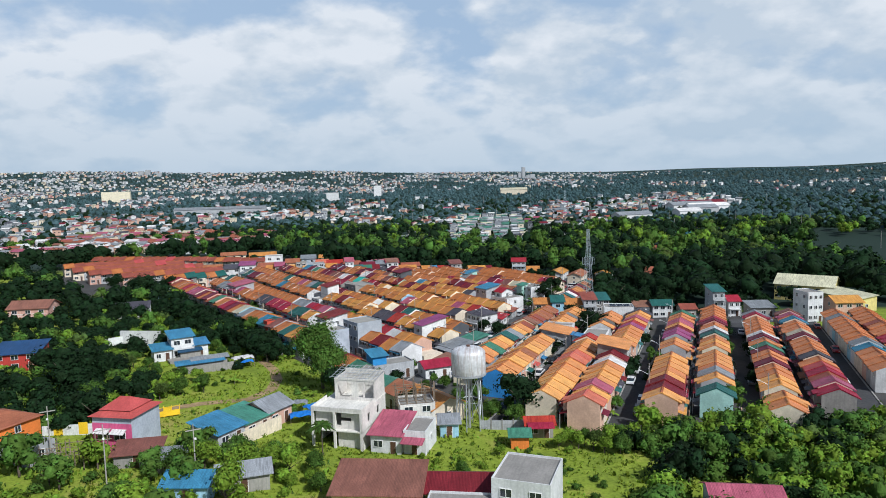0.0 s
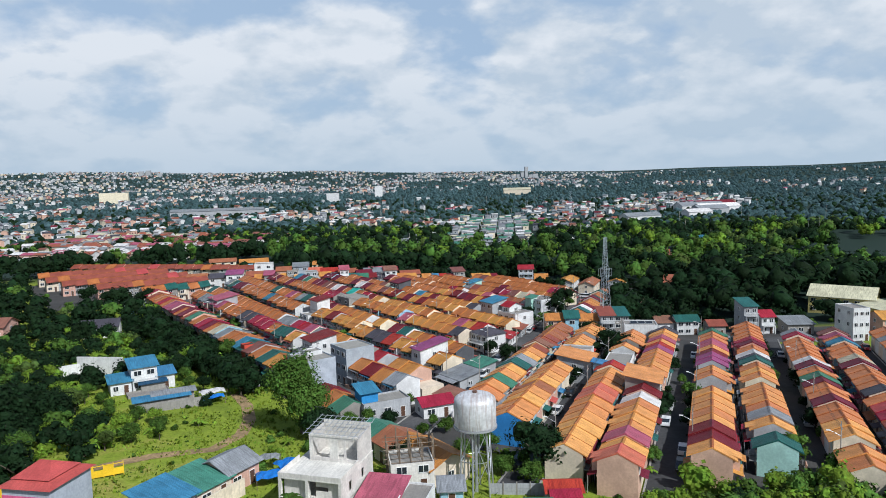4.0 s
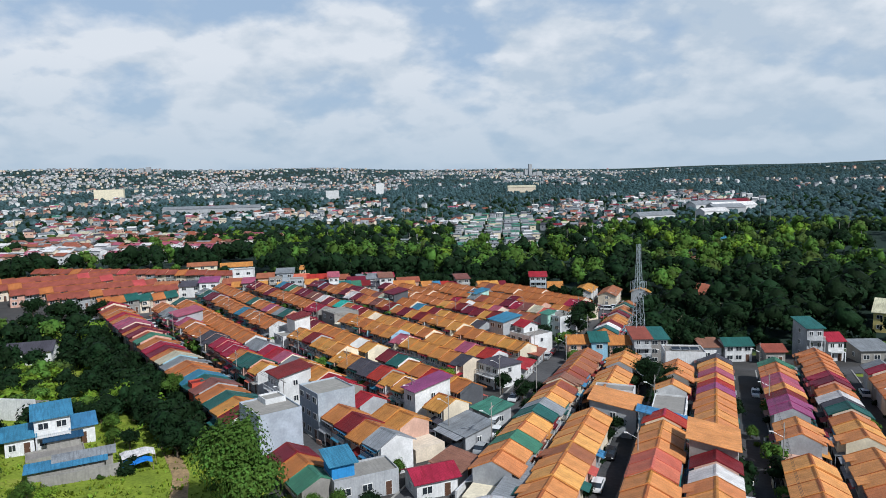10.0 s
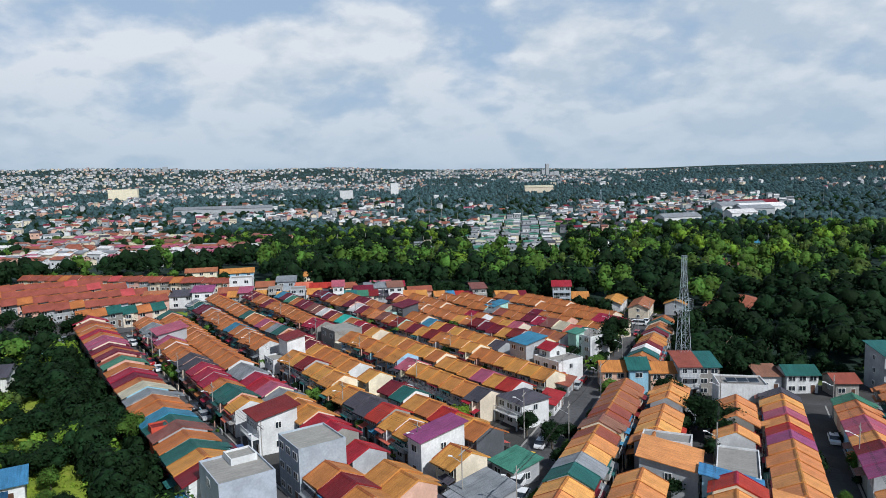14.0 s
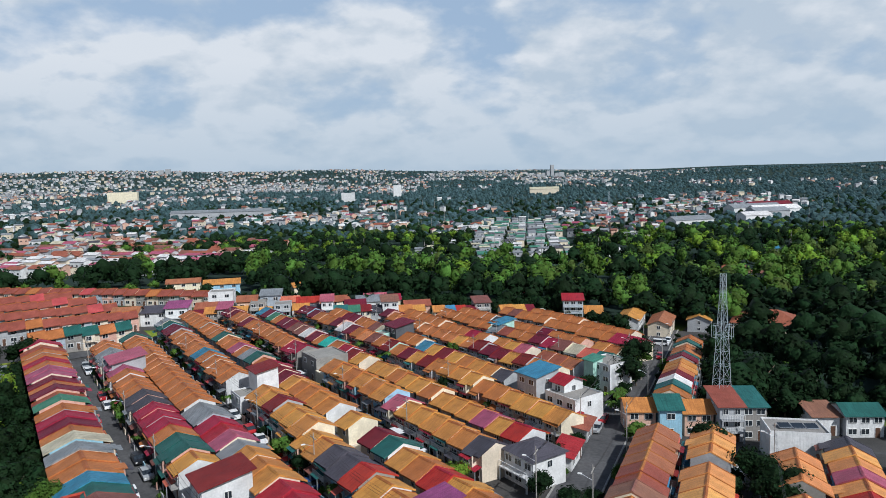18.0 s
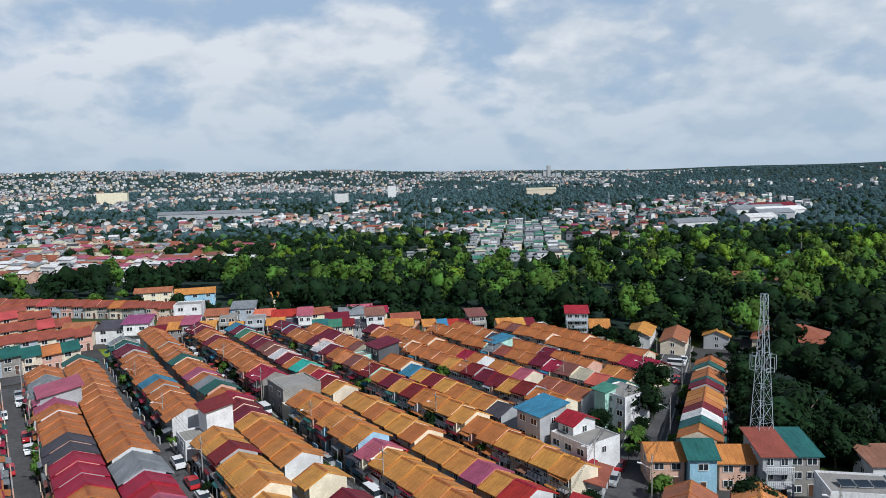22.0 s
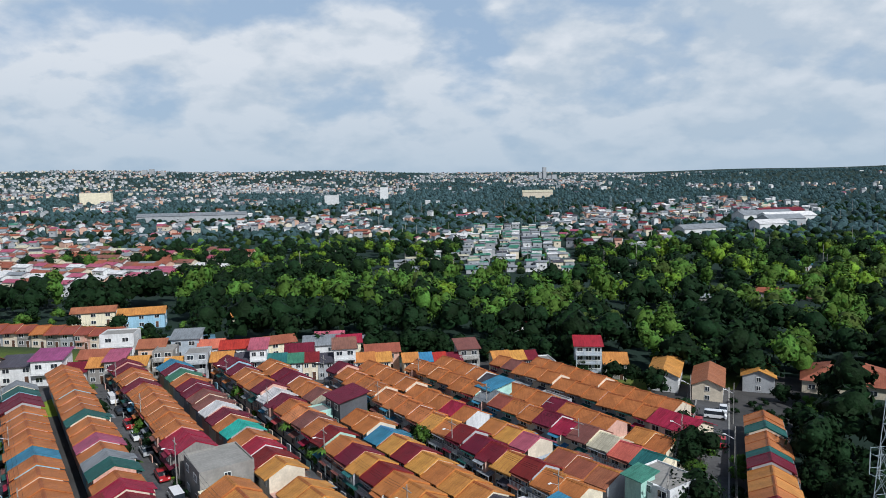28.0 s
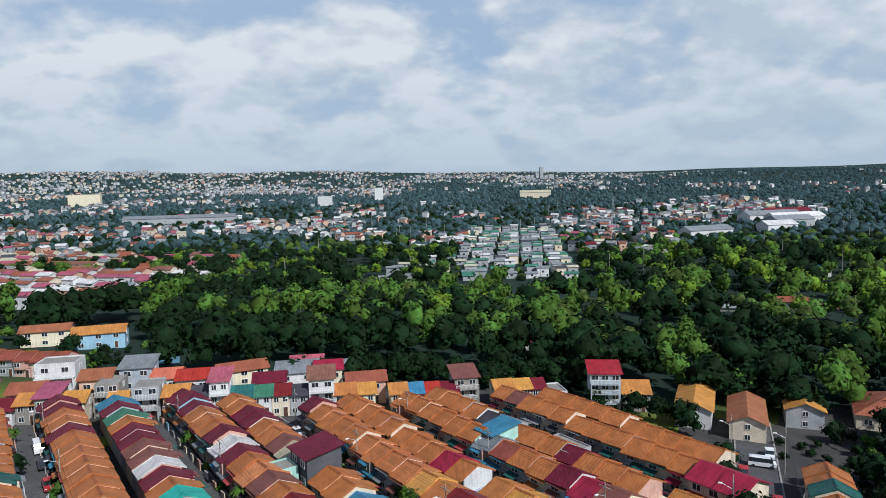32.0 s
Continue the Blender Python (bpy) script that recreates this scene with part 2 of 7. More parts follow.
def ground_mat():
    m = bpy.data.materials.new("ground_cover")
    m.use_nodes = True
    ns, ls = m.node_tree.nodes, m.node_tree.links
    bs = ns["Principled BSDF"]
    bs.inputs["Roughness"].default_value = 0.95
    bs.inputs["Specular IOR Level"].default_value = 0.15
    co = ns.new("ShaderNodeTexCoord")
    outs = []
    for sc, de in ((0.03, 4), (0.25, 5), (2.2, 5)):
        n = ns.new("ShaderNodeTexNoise")
        n.inputs["Scale"].default_value, n.inputs["Detail"].default_value = sc, de
        ls.new(co.outputs["Object"], n.inputs["Vector"])
        outs.append(n.outputs["Fac"])
    ramp = ns.new("ShaderNodeValToRGB")
    e = ramp.color_ramp.elements
    e[0].position, e[0].color = 0.30, (0.105, 0.145, 0.020, 1)
    e[1].position, e[1].color = 0.52, (0.190, 0.245, 0.026, 1)
    k = e.new(0.68)
    k.color = (0.27, 0.24, 0.065, 1)
    mx = ns.new("ShaderNodeMix")
    mx.inputs[0].default_value = 0.5
    ls.new(outs[0], mx.inputs[2])
    ls.new(outs[1], mx.inputs[3])
    ls.new(mx.outputs[0], ramp.inputs[0])
    m2 = ns.new("ShaderNodeMix")
    m2.data_type, m2.blend_type = "RGBA", "OVERLAY"
    m2.inputs[0].default_value = 0.6
    ls.new(ramp.outputs[0], m2.inputs[6])
    ls.new(outs[2], m2.inputs[7])
    # the valley floor turns to a dark green between y = 330 and 362
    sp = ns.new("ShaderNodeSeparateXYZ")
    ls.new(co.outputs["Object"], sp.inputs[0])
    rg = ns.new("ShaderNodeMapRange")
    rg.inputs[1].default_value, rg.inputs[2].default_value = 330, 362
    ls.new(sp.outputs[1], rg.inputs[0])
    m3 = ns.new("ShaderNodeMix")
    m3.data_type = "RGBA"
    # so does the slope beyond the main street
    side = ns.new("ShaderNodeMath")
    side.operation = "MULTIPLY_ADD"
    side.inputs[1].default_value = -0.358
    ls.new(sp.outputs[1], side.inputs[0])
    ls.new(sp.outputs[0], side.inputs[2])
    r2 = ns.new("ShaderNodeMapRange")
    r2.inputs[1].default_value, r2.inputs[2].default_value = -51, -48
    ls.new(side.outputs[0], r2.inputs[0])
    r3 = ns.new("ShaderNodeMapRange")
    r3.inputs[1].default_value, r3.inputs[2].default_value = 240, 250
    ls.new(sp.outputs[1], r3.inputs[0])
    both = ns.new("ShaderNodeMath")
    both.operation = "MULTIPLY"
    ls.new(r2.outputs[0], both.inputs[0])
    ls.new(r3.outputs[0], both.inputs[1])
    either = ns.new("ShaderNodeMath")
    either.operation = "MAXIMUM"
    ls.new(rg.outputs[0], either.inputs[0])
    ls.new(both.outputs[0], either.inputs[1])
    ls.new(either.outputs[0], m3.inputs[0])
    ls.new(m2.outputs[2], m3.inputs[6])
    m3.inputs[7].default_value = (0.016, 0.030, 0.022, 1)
    ls.new(m3.outputs[2], bs.inputs["Base Color"])
    bp = ns.new("ShaderNodeBump")
    bp.inputs["Strength"].default_value = 0.4
    ls.new(outs[2], bp.inputs["Height"])
    ls.new(bp.outputs[0], bs.inputs["Normal"])
    return m


M_GROUND = ground_mat()


# ---- mesh helpers ----
class Build:
    """Collects corners and faces, then makes one mesh."""

    def __init__(self):
        self.v, self.f, self.mi = [], [], []

    def add(self, verts, faces, k=0):
        n = len(self.v)
        self.v.extend(tuple(p) for p in verts)
        self.f.extend(tuple(i + n for i in q) for q in faces)
        self.mi.extend([k] * len(faces))

    def box(self, x0, x1, y0, y1, z0, z1, k=0):
        self.add([(x0, y0, z0), (x1, y0, z0), (x1, y1, z0), (x0, y1, z0), (x0, y0, z1), (x1, y0, z1), (x1, y1, z1), (x0, y1, z1)],
                 [(0, 3, 2, 1), (4, 5, 6, 7), (0, 1, 5, 4), (1, 2, 6, 5), (2, 3, 7, 6), (3, 0, 4, 7)], k)

    def slab(self, a, b, c, d, t, k=0):
        """A plate with the upper corners a, b, c, d and the thickness t downwards."""
        lo = [(p[0], p[1], p[2] - t) for p in (a, b, c, d)]
        self.add([a, b, c, d] + lo, [(0, 1, 2, 3), (7, 6, 5, 4), (0, 4, 5, 1), (1, 5, 6, 2), (2, 6, 7, 3), (3, 7, 4, 0)], k)

    def prism(self, ring, x0, x1, k=0):
        """A profile in y, z drawn out along x."""
        n = len(ring)
        self.add([(x0, y, z) for y, z in ring] + [(x1, y, z) for y, z in ring],
                 [tuple(range(n))[::-1], tuple(range(n, 2 * n))] + [(i, (i + 1) % n, n + (i + 1) % n, n + i) for i in range(n)], k)

    def beam(self, a, b, r, n=5, r2=None, k=0):
        a, b = Vector(a), Vector(b)
        q = (b - a).to_track_quat("Z", "Y")
        r2 = r if r2 is None else r2
        ring = [Vector((math.cos(2 * math.pi * i / n), math.sin(2 * math.pi * i / n), 0)) for i in range(n)]
        self.add([a + q @ (v * r) for v in ring] + [b + q @ (v * r2) for v in ring],
                 [tuple(range(n))[::-1], tuple(range(n, 2 * n))] + [(i, (i + 1) % n, n + (i + 1) % n, n + i) for i in range(n)], k)

    def turn(self, profile, n=24, k=0, centre=(0, 0)):
        """A round body from pairs of radius and height."""
        vs, fs = [], []
        for r, z in profile:
            vs += [(centre[0] + r * math.cos(2 * math.pi * i / n), centre[1] + r * math.sin(2 * math.pi * i / n), z) for i in range(n)]
        for j in range(len(profile) - 1):
            fs += [(j * n + i, j * n + (i + 1) % n, (j + 1) * n + (i + 1) % n, (j + 1) * n + i) for i in range(n)]
        fs += [tuple(range(n))[::-1], tuple(range((len(profile) - 1) * n, len(profile) * n))]
        self.add(vs, fs, k)

    def mesh(self, name, mats, smooth=False):
        me = bpy.data.meshes.new(name)
        me.from_pydata(self.v, [], self.f)
        for m in (mats if isinstance(mats, (list, tuple)) else [mats]):
            me.materials.append(m)
        if max(self.mi, default=0):
            me.polygons.foreach_set("material_index", self.mi)
        if smooth:
            me.polygons.foreach_set("use_smooth", [True] * len(self.f))
        me.update()
        return me


def part(name, made, mats, parent, label="", smooth=False):
    me = made.mesh(name, mats, smooth) if isinstance(made, Build) else made
    ob = new(name, me)
    ob.parent = parent
    if label:
        ob["label"] = label
    return ob


def thing(name, label, category, m=None, group="", kind=""):
    ob = new(name)
    ob.empty_display_size = 0.5
    tagged(ob, label, category, group, kind)
    if m is not None:
        ob.matrix_basis = m
    return ob


def smooth_step(a, b, x):
    t = min(1.0, max(0.0, (x - a) / (b - a)))
    return t * t * (3 - 2 * t)


# ---- lie of the land ----
def ground(x, y):
    """Height of the land: it falls gently to the right and away, then climbs to far hills."""
    X, Y = x / 100, (y - 220) / 100
    Xc, Yc = max(-2.4, min(2.2, X)), max(-2.6, min(1.7, Y))
    z = -3.6 - 3.3 * Xc - 2.6 * Yc + 2.4 * math.exp(-((x + 120) ** 2 + (y - 345) ** 2) / 9800) + 5 * max(0.0, min(Xc, 1.4) - 0.65)
    r = math.hypot(x, y)
    if r > 430:
        k = smooth_step(430, 700, r)
        a = math.atan2(x, max(1.0, y))
        far = -9 + 0.020 * max(0, r - 560)
        left, right = smooth_step(0.15, -0.35, a), smooth_step(0.1, 0.5, a)
        far += smooth_step(2300, 4300, r) * (4 + 62 * left + 6 * right + 8 * math.sin(a * 9 + 1) + 5 * math.sin(a * 23))
        far += right * 20 * math.exp(-((r - 3000) / 700) ** 2) + 4 * math.sin(x / 210) * math.sin(y / 260) * smooth_step(700, 1200, r)
        z = z * (1 - k) + far * k
    return z


def on_ground(x, y, deg=0, lift=0.0):
    return pose(x, y, ground(x, y) + lift, 0, 0, deg)

# ---- ground and streets ----
def graded(lo, hi, near_lo, near_hi, step, growth):
    """Grid lines that stand close together in the middle and widen outwards."""
    mid = list(np.arange(near_lo, near_hi + 0.1, step))
    a, s = [], step
    while (a[-1] if a else mid[0]) > lo:
        s *= growth
        a.append((a[-1] if a else mid[0]) - s)
    b, s = [], step
    while (b[-1] if b else mid[-1]) < hi:
        s *= growth
        b.append((b[-1] if b else mid[-1]) + s)
    return a[::-1] + mid + b


gx, gy = graded(-3600, 3600, -260, 260, 5, 1.12), graded(-400, 4700, 40, 560, 5, 1.07)
land = Build()
land.v = [(x, y, ground(x, y)) for y in gy for x in gx]
nx = len(gx)
land.f = [(j * nx + i, j * nx + i + 1, (j + 1) * nx + i + 1, (j + 1) * nx + i) for j in range(len(gy) - 1) for i in range(nx - 1)]
land.mi = [0] * len(land.f)
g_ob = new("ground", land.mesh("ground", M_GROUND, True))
tagged(g_ob, "grassy uneven land falling gently into a wide valley", "ground", kind="structure")

AD = Vector((0.337, 0.941))
BU, BN = Vector((0.62, -0.785)), Vector((0.785, 0.62))


def strip(name, pts, width, mat, lift, label, kerb=False):
    """A paved band along a line, following the land, with kerbs on request."""
    b = Build()
    line = []
    for (x0, y0), (x1, y1) in zip(pts, pts[1:]):
        n = max(1, int(math.hypot(x1 - x0, y1 - y0) / 4))
        line += [Vector((x0 + (x1 - x0) * i / n, y0 + (y1 - y0) * i / n)) for i in range(n)]
    line.append(Vector(pts[-1]))
    rows = []
    for i, p in enumerate(line):
        t = (line[min(i + 1, len(line) - 1)] - line[max(i - 1, 0)]).normalized()
        s = Vector((t.y, -t.x))
        rows.append([(p + s * o) for o in (-width / 2, -width / 4, 0, width / 4, width / 2)])
    for r in rows:
        for q in r:
            b.v.append((q.x, q.y, ground(q.x, q.y) + lift))
    n = 5
    for i in range(len(rows) - 1):
        for j in range(n - 1):
            b.f.append((i * n + j, i * n + j + 1, (i + 1) * n + j + 1, (i + 1) * n + j))
            b.mi.append(0)
    ob = new(name, b.mesh(name, mat))
    tagged(ob, label, "road", kind="structure")
    if kerb:
        kb = Build()
        for side in (-1, 1):
            for i in range(len(rows) - 1):
                p, q = rows[i][0 if side < 0 else 4], rows[i + 1][0 if side < 0 else 4]
                t = (q - p).normalized()
                s = Vector((t.y, -t.x)) * 0.15
                z0, z1 = ground(p.x, p.y) + lift, ground(q.x, q.y) + lift
                c = [(p.x - s.x, p.y - s.y), (p.x + s.x, p.y + s.y), (q.x + s.x, q.y + s.y), (q.x - s.x, q.y - s.y)]
                zz = [z0, z0, z1, z1]
                kb.add([(x, y, z - 0.2) for (x, y), z in zip(c, zz)] + [(x, y, z + 0.14) for (x, y), z in zip(c, zz)],
                       [(4, 5, 6, 7), (0, 1, 5, 4), (1, 2, 6, 5), (2, 3, 7, 6), (3, 0, 4, 7)])
        k = new("kerb", kb.mesh("kerb", M_KERB))
        tagged(k, "raised concrete kerbs along the street edge", "kerb", kind="structure")
    return ob


def at_a(x0, y):
    """A point on the line of the straight rows that passes x0 at y = 220."""
    return (x0 + (y - 220) * 0.358, y)


def at_b(s, n):
    """A point s metres along and n metres across the slanting rows."""
    v = BU * s + BN * n
    return (v.x, v.y)


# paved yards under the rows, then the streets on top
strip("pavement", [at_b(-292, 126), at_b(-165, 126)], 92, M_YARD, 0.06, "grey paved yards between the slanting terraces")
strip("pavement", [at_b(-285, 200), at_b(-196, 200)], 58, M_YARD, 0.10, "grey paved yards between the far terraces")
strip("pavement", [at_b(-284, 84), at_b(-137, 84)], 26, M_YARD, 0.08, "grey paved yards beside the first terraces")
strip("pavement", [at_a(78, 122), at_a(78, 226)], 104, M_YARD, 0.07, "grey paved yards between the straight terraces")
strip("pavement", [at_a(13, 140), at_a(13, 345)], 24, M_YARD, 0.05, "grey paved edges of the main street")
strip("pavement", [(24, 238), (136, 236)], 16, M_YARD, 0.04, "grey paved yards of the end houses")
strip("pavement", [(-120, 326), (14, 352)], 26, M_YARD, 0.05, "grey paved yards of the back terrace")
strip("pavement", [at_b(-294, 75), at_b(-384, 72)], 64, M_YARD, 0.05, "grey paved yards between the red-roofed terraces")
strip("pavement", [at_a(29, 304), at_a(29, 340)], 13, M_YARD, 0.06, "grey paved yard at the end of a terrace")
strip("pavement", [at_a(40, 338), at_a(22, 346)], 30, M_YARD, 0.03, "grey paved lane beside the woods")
for n, s0, s1 in ((83.3, -286, -142), (104, -300, -147), (126, -312, -162), (148.5, -304, -178), (170, -296, -188), (190, -284, -200), (211, -276, -210)):
    strip("road", [at_b(s0, n), at_b(s1, n)], 5.6, M_ROAD, 0.14, "worn grey concrete street with patched surface", True)
for x0, y0, y1 in ((42.7, 122, 230), (65, 118, 230), (88.3, 118, 228), (112, 122, 224)):
    strip("road", [at_a(x0, y0), at_a(x0, y1)], 6.0, M_ASPHALT, 0.15, "narrow dark street between two terraces", True)
strip("road", [at_a(16, 132), at_a(16, 345)], 7.4, M_ROAD, 0.18, "wide grey concrete main street", True)
strip("road", [(26, 229), (108, 226.5)], 6.5, M_ROAD, 0.20, "grey cross street at the end of the terraces")
strip("road", [at_b(-290, 76), (-103, 296), (-100, 316), (-60, 327), (-5, 342)], 6.5, M_ROAD, 0.20, "grey cross street along the back terrace")
strip("court", [(-102, 376), (-88, 382)], 9, M_COURT, 0.12, "faded blue concrete sports court behind the terrace")
strip("dirt_track", [(-53.6, 171), (-46, 159), (-42.5, 150), (-41.5, 142), (-44, 134.5), (-53, 131), (-62, 124)], 2.5, M_DIRT, 0.05, "bare earth track through long grass")


# ---- terraces ----
UW, UD, EAVE, RIDGE = 4.6, 5.9, 5.0, 6.4


def window_mesh(w, h, name="window"):
    """A frame with two recessed panes, one connected body."""
    b = Build()
    t, y, q = 0.08, -0.10, -0.04
    xs, zs = (-w / 2, -w / 2 + t, -t / 2, t / 2, w / 2 - t, w / 2), (0, t, h - t, h)
    idx = {}
    for i, x in enumerate(xs):
        for j, z in enumerate(zs):
            idx[i, j] = len(b.v)
            b.v.append((x, y, z))
    for i in range(5):
        for j in range(3):
            c = [idx[i, j], idx[i + 1, j], idx[i + 1, j + 1], idx[i, j + 1]]
            if j == 1 and i in (1, 3):
                n = len(b.v)
                b.v += [(b.v[k][0], q, b.v[k][2]) for k in c]
                for k in range(4):
                    b.f.append((c[k], c[(k + 1) % 4], n + (k + 1) % 4, n + k))
                    b.mi.append(0)
                b.f.append((n, n + 1, n + 2, n + 3))
                b.mi.append(1)
            else:
                b.f.append(tuple(c))
                b.mi.append(0)
    rim = [idx[0, 0], idx[5, 0], idx[5, 3], idx[0, 3]]
    n = len(b.v)
    b.v += [(b.v[k][0], 0.05, b.v[k][2]) for k in rim]
    for k in range(4):
        b.f.append((rim[(k + 1) % 4], rim[k], n + k, n + (k + 1) % 4))
        b.mi.append(0)
    return b.mesh(name, [M_FRAME, M_GLASS])


WIN_WIDE, WIN_MID, WIN_BIG = window_mesh(1.6, 1.2), window_mesh(1.1, 1.2), window_mesh(2.2, 1.4)


def put_window(parent, me, x, y, z, deg=0, name="window"):
    ob = new(name, me)
    ob.parent = parent
    ob.matrix_basis = pose(x, y, z, 0, 0, deg)
    return ob


def door_mesh(w=0.9, h=2.05):
    b = Build()
    b.box(-w / 2 - 0.08, w / 2 + 0.08, -0.06, 0, 0, h + 0.08, 1)
    b.box(-w / 2, w / 2, -0.09, -0.06, 0.02, h, 0)
    b.box(w / 2 - 0.14, w / 2 - 0.08, -0.14, -0.09, 0.95, 1.1, 1)
    return b.mesh("door", [M_DOOR, M_FRAME])


DOOR = door_mesh()


def saw(b):
    """Tilts the roof line of one house along its row, so that neighbours step like teeth."""
    b.v = [(x, y, z + 0.07 * x if z > 3.9 else z) for x, y, z in b.v]
    return b


def unit_wall_mesh(wall, variant):
    b = Build()
    d = UD / 2
    b.prism([(-d, -2.6), (d, -2.6), (d, EAVE - 0.22), (0, RIDGE - 0.3), (-d, EAVE - 0.22)], -UW / 2, UW / 2)
    b.box(-UW / 2, UW / 2, -d - 0.08, -d, 2.55, 2.75)
    if variant == 1:
        b.box(-1.7, 0.9, -d - 1.0, -d, 2.45, 4.75)
    return saw(b).mesh("wall", WALL[wall])


def unit_roof_mesh(roof, variant, ends=True):
    b = Build()
    e, t = 0.72, 0.24
    k = (RIDGE - EAVE) / (UD / 2)
    yf, yb = UD / 2 + (1.15 if variant == 2 else e), UD / 2 + e
    x = UW / 2 + 0.03
    b.slab((-x, -yf, RIDGE - yf * k), (x, -yf, RIDGE - yf * k), (x, 0, RIDGE), (-x, 0, RIDGE), t)
    b.slab((-x, 0, RIDGE), (x, 0, RIDGE), (x, yb, RIDGE - yb * k), (-x, yb, RIDGE - yb * k), t)
    if variant == 1:
        z = 4.95
        b.slab((-1.95, -UD / 2 - 1.3, z - 0.28), (1.15, -UD / 2 - 1.3, z - 0.28), (1.15, -UD / 2 + 0.2, z + 0.16), (-1.95, -UD / 2 + 0.2, z + 0.16), 0.08)
    return saw(b).mesh("roof", ROOF[roof])


def ridge_mesh(roof, variant):
    b = Build()
    k = (RIDGE - EAVE) / (UD / 2)
    b.prism([(-0.28, RIDGE - 0.28 * k + 0.015), (-0.28, RIDGE - 0.28 * k + 0.06), (0, RIDGE + 0.09), (0.28, RIDGE - 0.28 * k + 0.06), (0.28, RIDGE - 0.28 * k + 0.015), (0, RIDGE + 0.02)],
            -UW / 2, UW / 2)
    yf = UD / 2 + 0.68
    for sx in (-UW / 2, ):
        for sy in (-1, 1):
            y0, y1 = (0, sy * yf)
            z0, z1 = RIDGE + 0.09, RIDGE - yf * k + 0.09
            q = [(sx - 0.10, y0, z0), (sx + 0.10, y0, z0), (sx + 0.10, y1, z1), (sx - 0.10, y1, z1)]
            b.slab(*(q if sy > 0 else q[::-1]), 0.12)
    return saw(b).mesh("ridge_cap", ROOF_TRIM if roof in "oash" else ROOF[roof])


AWN_X = ((-2.2, 0.3), (-2.25, 2.25), (-0.2, 2.2))


def awning_mesh(k, roof):
    b = Build()
    y0, y1 = -UD / 2 - 1.5, -UD / 2
    x0, x1 = AWN_X[k]
    b.slab((x0, y0, 2.55), (x1, y0, 2.55), (x1, y1, 3.0), (x0, y1, 3.0), 0.06, 0)
    return b.mesh("awning", ROOF[roof])


def post_mesh():
    b = Build()
    b.box(-0.06, 0.06, -0.06, 0.06, -1.0, 2.5)
    return b.mesh("post", M_STEEL)


def fence_mesh(wall):
    b = Build()
    y = -UD / 2 - 1.75
    b.add([(-UW / 2, y - 0.08, -1.2), (-0.4, y - 0.08, -1.2), (-0.4, y + 0.08, -1.2), (-UW / 2, y + 0.08, -1.2),
           (-UW / 2, y - 0.08, 0.9), (-0.4, y - 0.08, 1.1), (-0.4, y + 0.08, 1.1), (-UW / 2, y + 0.08, 0.9)],
          [(0, 3, 2, 1), (4, 5, 6, 7), (0, 1, 5, 4), (1, 2, 6, 5), (2, 3, 7, 6), (3, 0, 4, 7)])
    return b.mesh("front_wall", WALL[wall])


def grille(b, x0, x1, y, z0, z1, n):
    """Upright bars between two rails, one connected plate with slots."""
    xs = [x0 + (x1 - x0) * i / (2 * n - 1) for i in range(2 * n)]
    zs = (z0, z0 + 0.08, z1 - 0.08, z1)
    base = len(b.v)
    for x in xs:
        for z in zs:
            b.v.append((x, y, z))
    for i in range(2 * n - 1):
        for j in range(3):
            if j == 1 and i % 2:
                continue
            k = base + i * 4 + j
            b.f.append((k, k + 4, k + 5, k + 1))
            b.mi.append(1)


def gate_mesh():
    b = Build()
    grille(b, -0.4, 2.25, -UD / 2 - 1.75, -0.7, 1.3, 9)
    b.mi = [0] * len(b.f)
    return b.mesh("gate", M_DARK)


def railing_mesh():
    b = Build()
    y0, y1 = -UD / 2 - 1.1, -UD / 2
    b.box(-2.0, 2.0, y0, y1, 2.45, 2.6, 0)
    grille(b, -2.0, 2.0, y0, 2.58, 3.5, 13)
    return b.mesh("balcony", [M_KERB, M_FRAME])


def hood_mesh(k, roof):
    b = Build()
    f = -UD / 2 - (1.0 if k == 1 else 0)
    x0, x1 = (-1.9, 2.0) if k != 1 else (-1.7, 0.9)
    b.slab((x0, f - 0.9, 4.25), (x1, f - 0.9, 4.25), (x1, f, 4.5), (x0, f, 4.5), 0.05)
    return b.mesh("window_hood", ROOF[roof])


def lean_to_mesh(k, roof):
    b = Build()
    x0, x1 = (-2.2, 0.8) if k == 1 else (-0.6, 2.2)
    b.slab((x1, UD / 2 + 1.25, 2.5), (x0, UD / 2 + 1.25, 2.5), (x0, UD / 2, 2.9), (x1, UD / 2, 2.9), 0.05)
    return b.mesh("rear_lean_to", ROOF[roof])


made_mesh, made_unit = {}, {}


def cached(key, make):
    if key not in made_mesh:
        made_mesh[key] = make()
    return made_mesh[key]


ROOF_WORD = {"o": "weathered orange", "a": "amber", "h": "pale orange", "s": "terracotta", "m": "maroon", "r": "red", "p": "faded pink", "t": "dark teal", "g": "green", "d": "dark grey",
             "z": "bare zinc", "q": "magenta", "e": "navy blue", "f": "faded red", "b": "blue", "c": "cream", "w": "white", "n": "rusty", "i": "turquoise"}
WALL_WORD = {"B": "bright blue", "w": "white", "c": "cream", "p": "peach", "g": "grey", "b": "pale blue", "t": "mint green", "k": "bare concrete", "d": "charcoal", "s": "slate grey", "m": "magenta",
             "y": "yellow", "r": "red", "o": "orange", "u": "unpainted"}


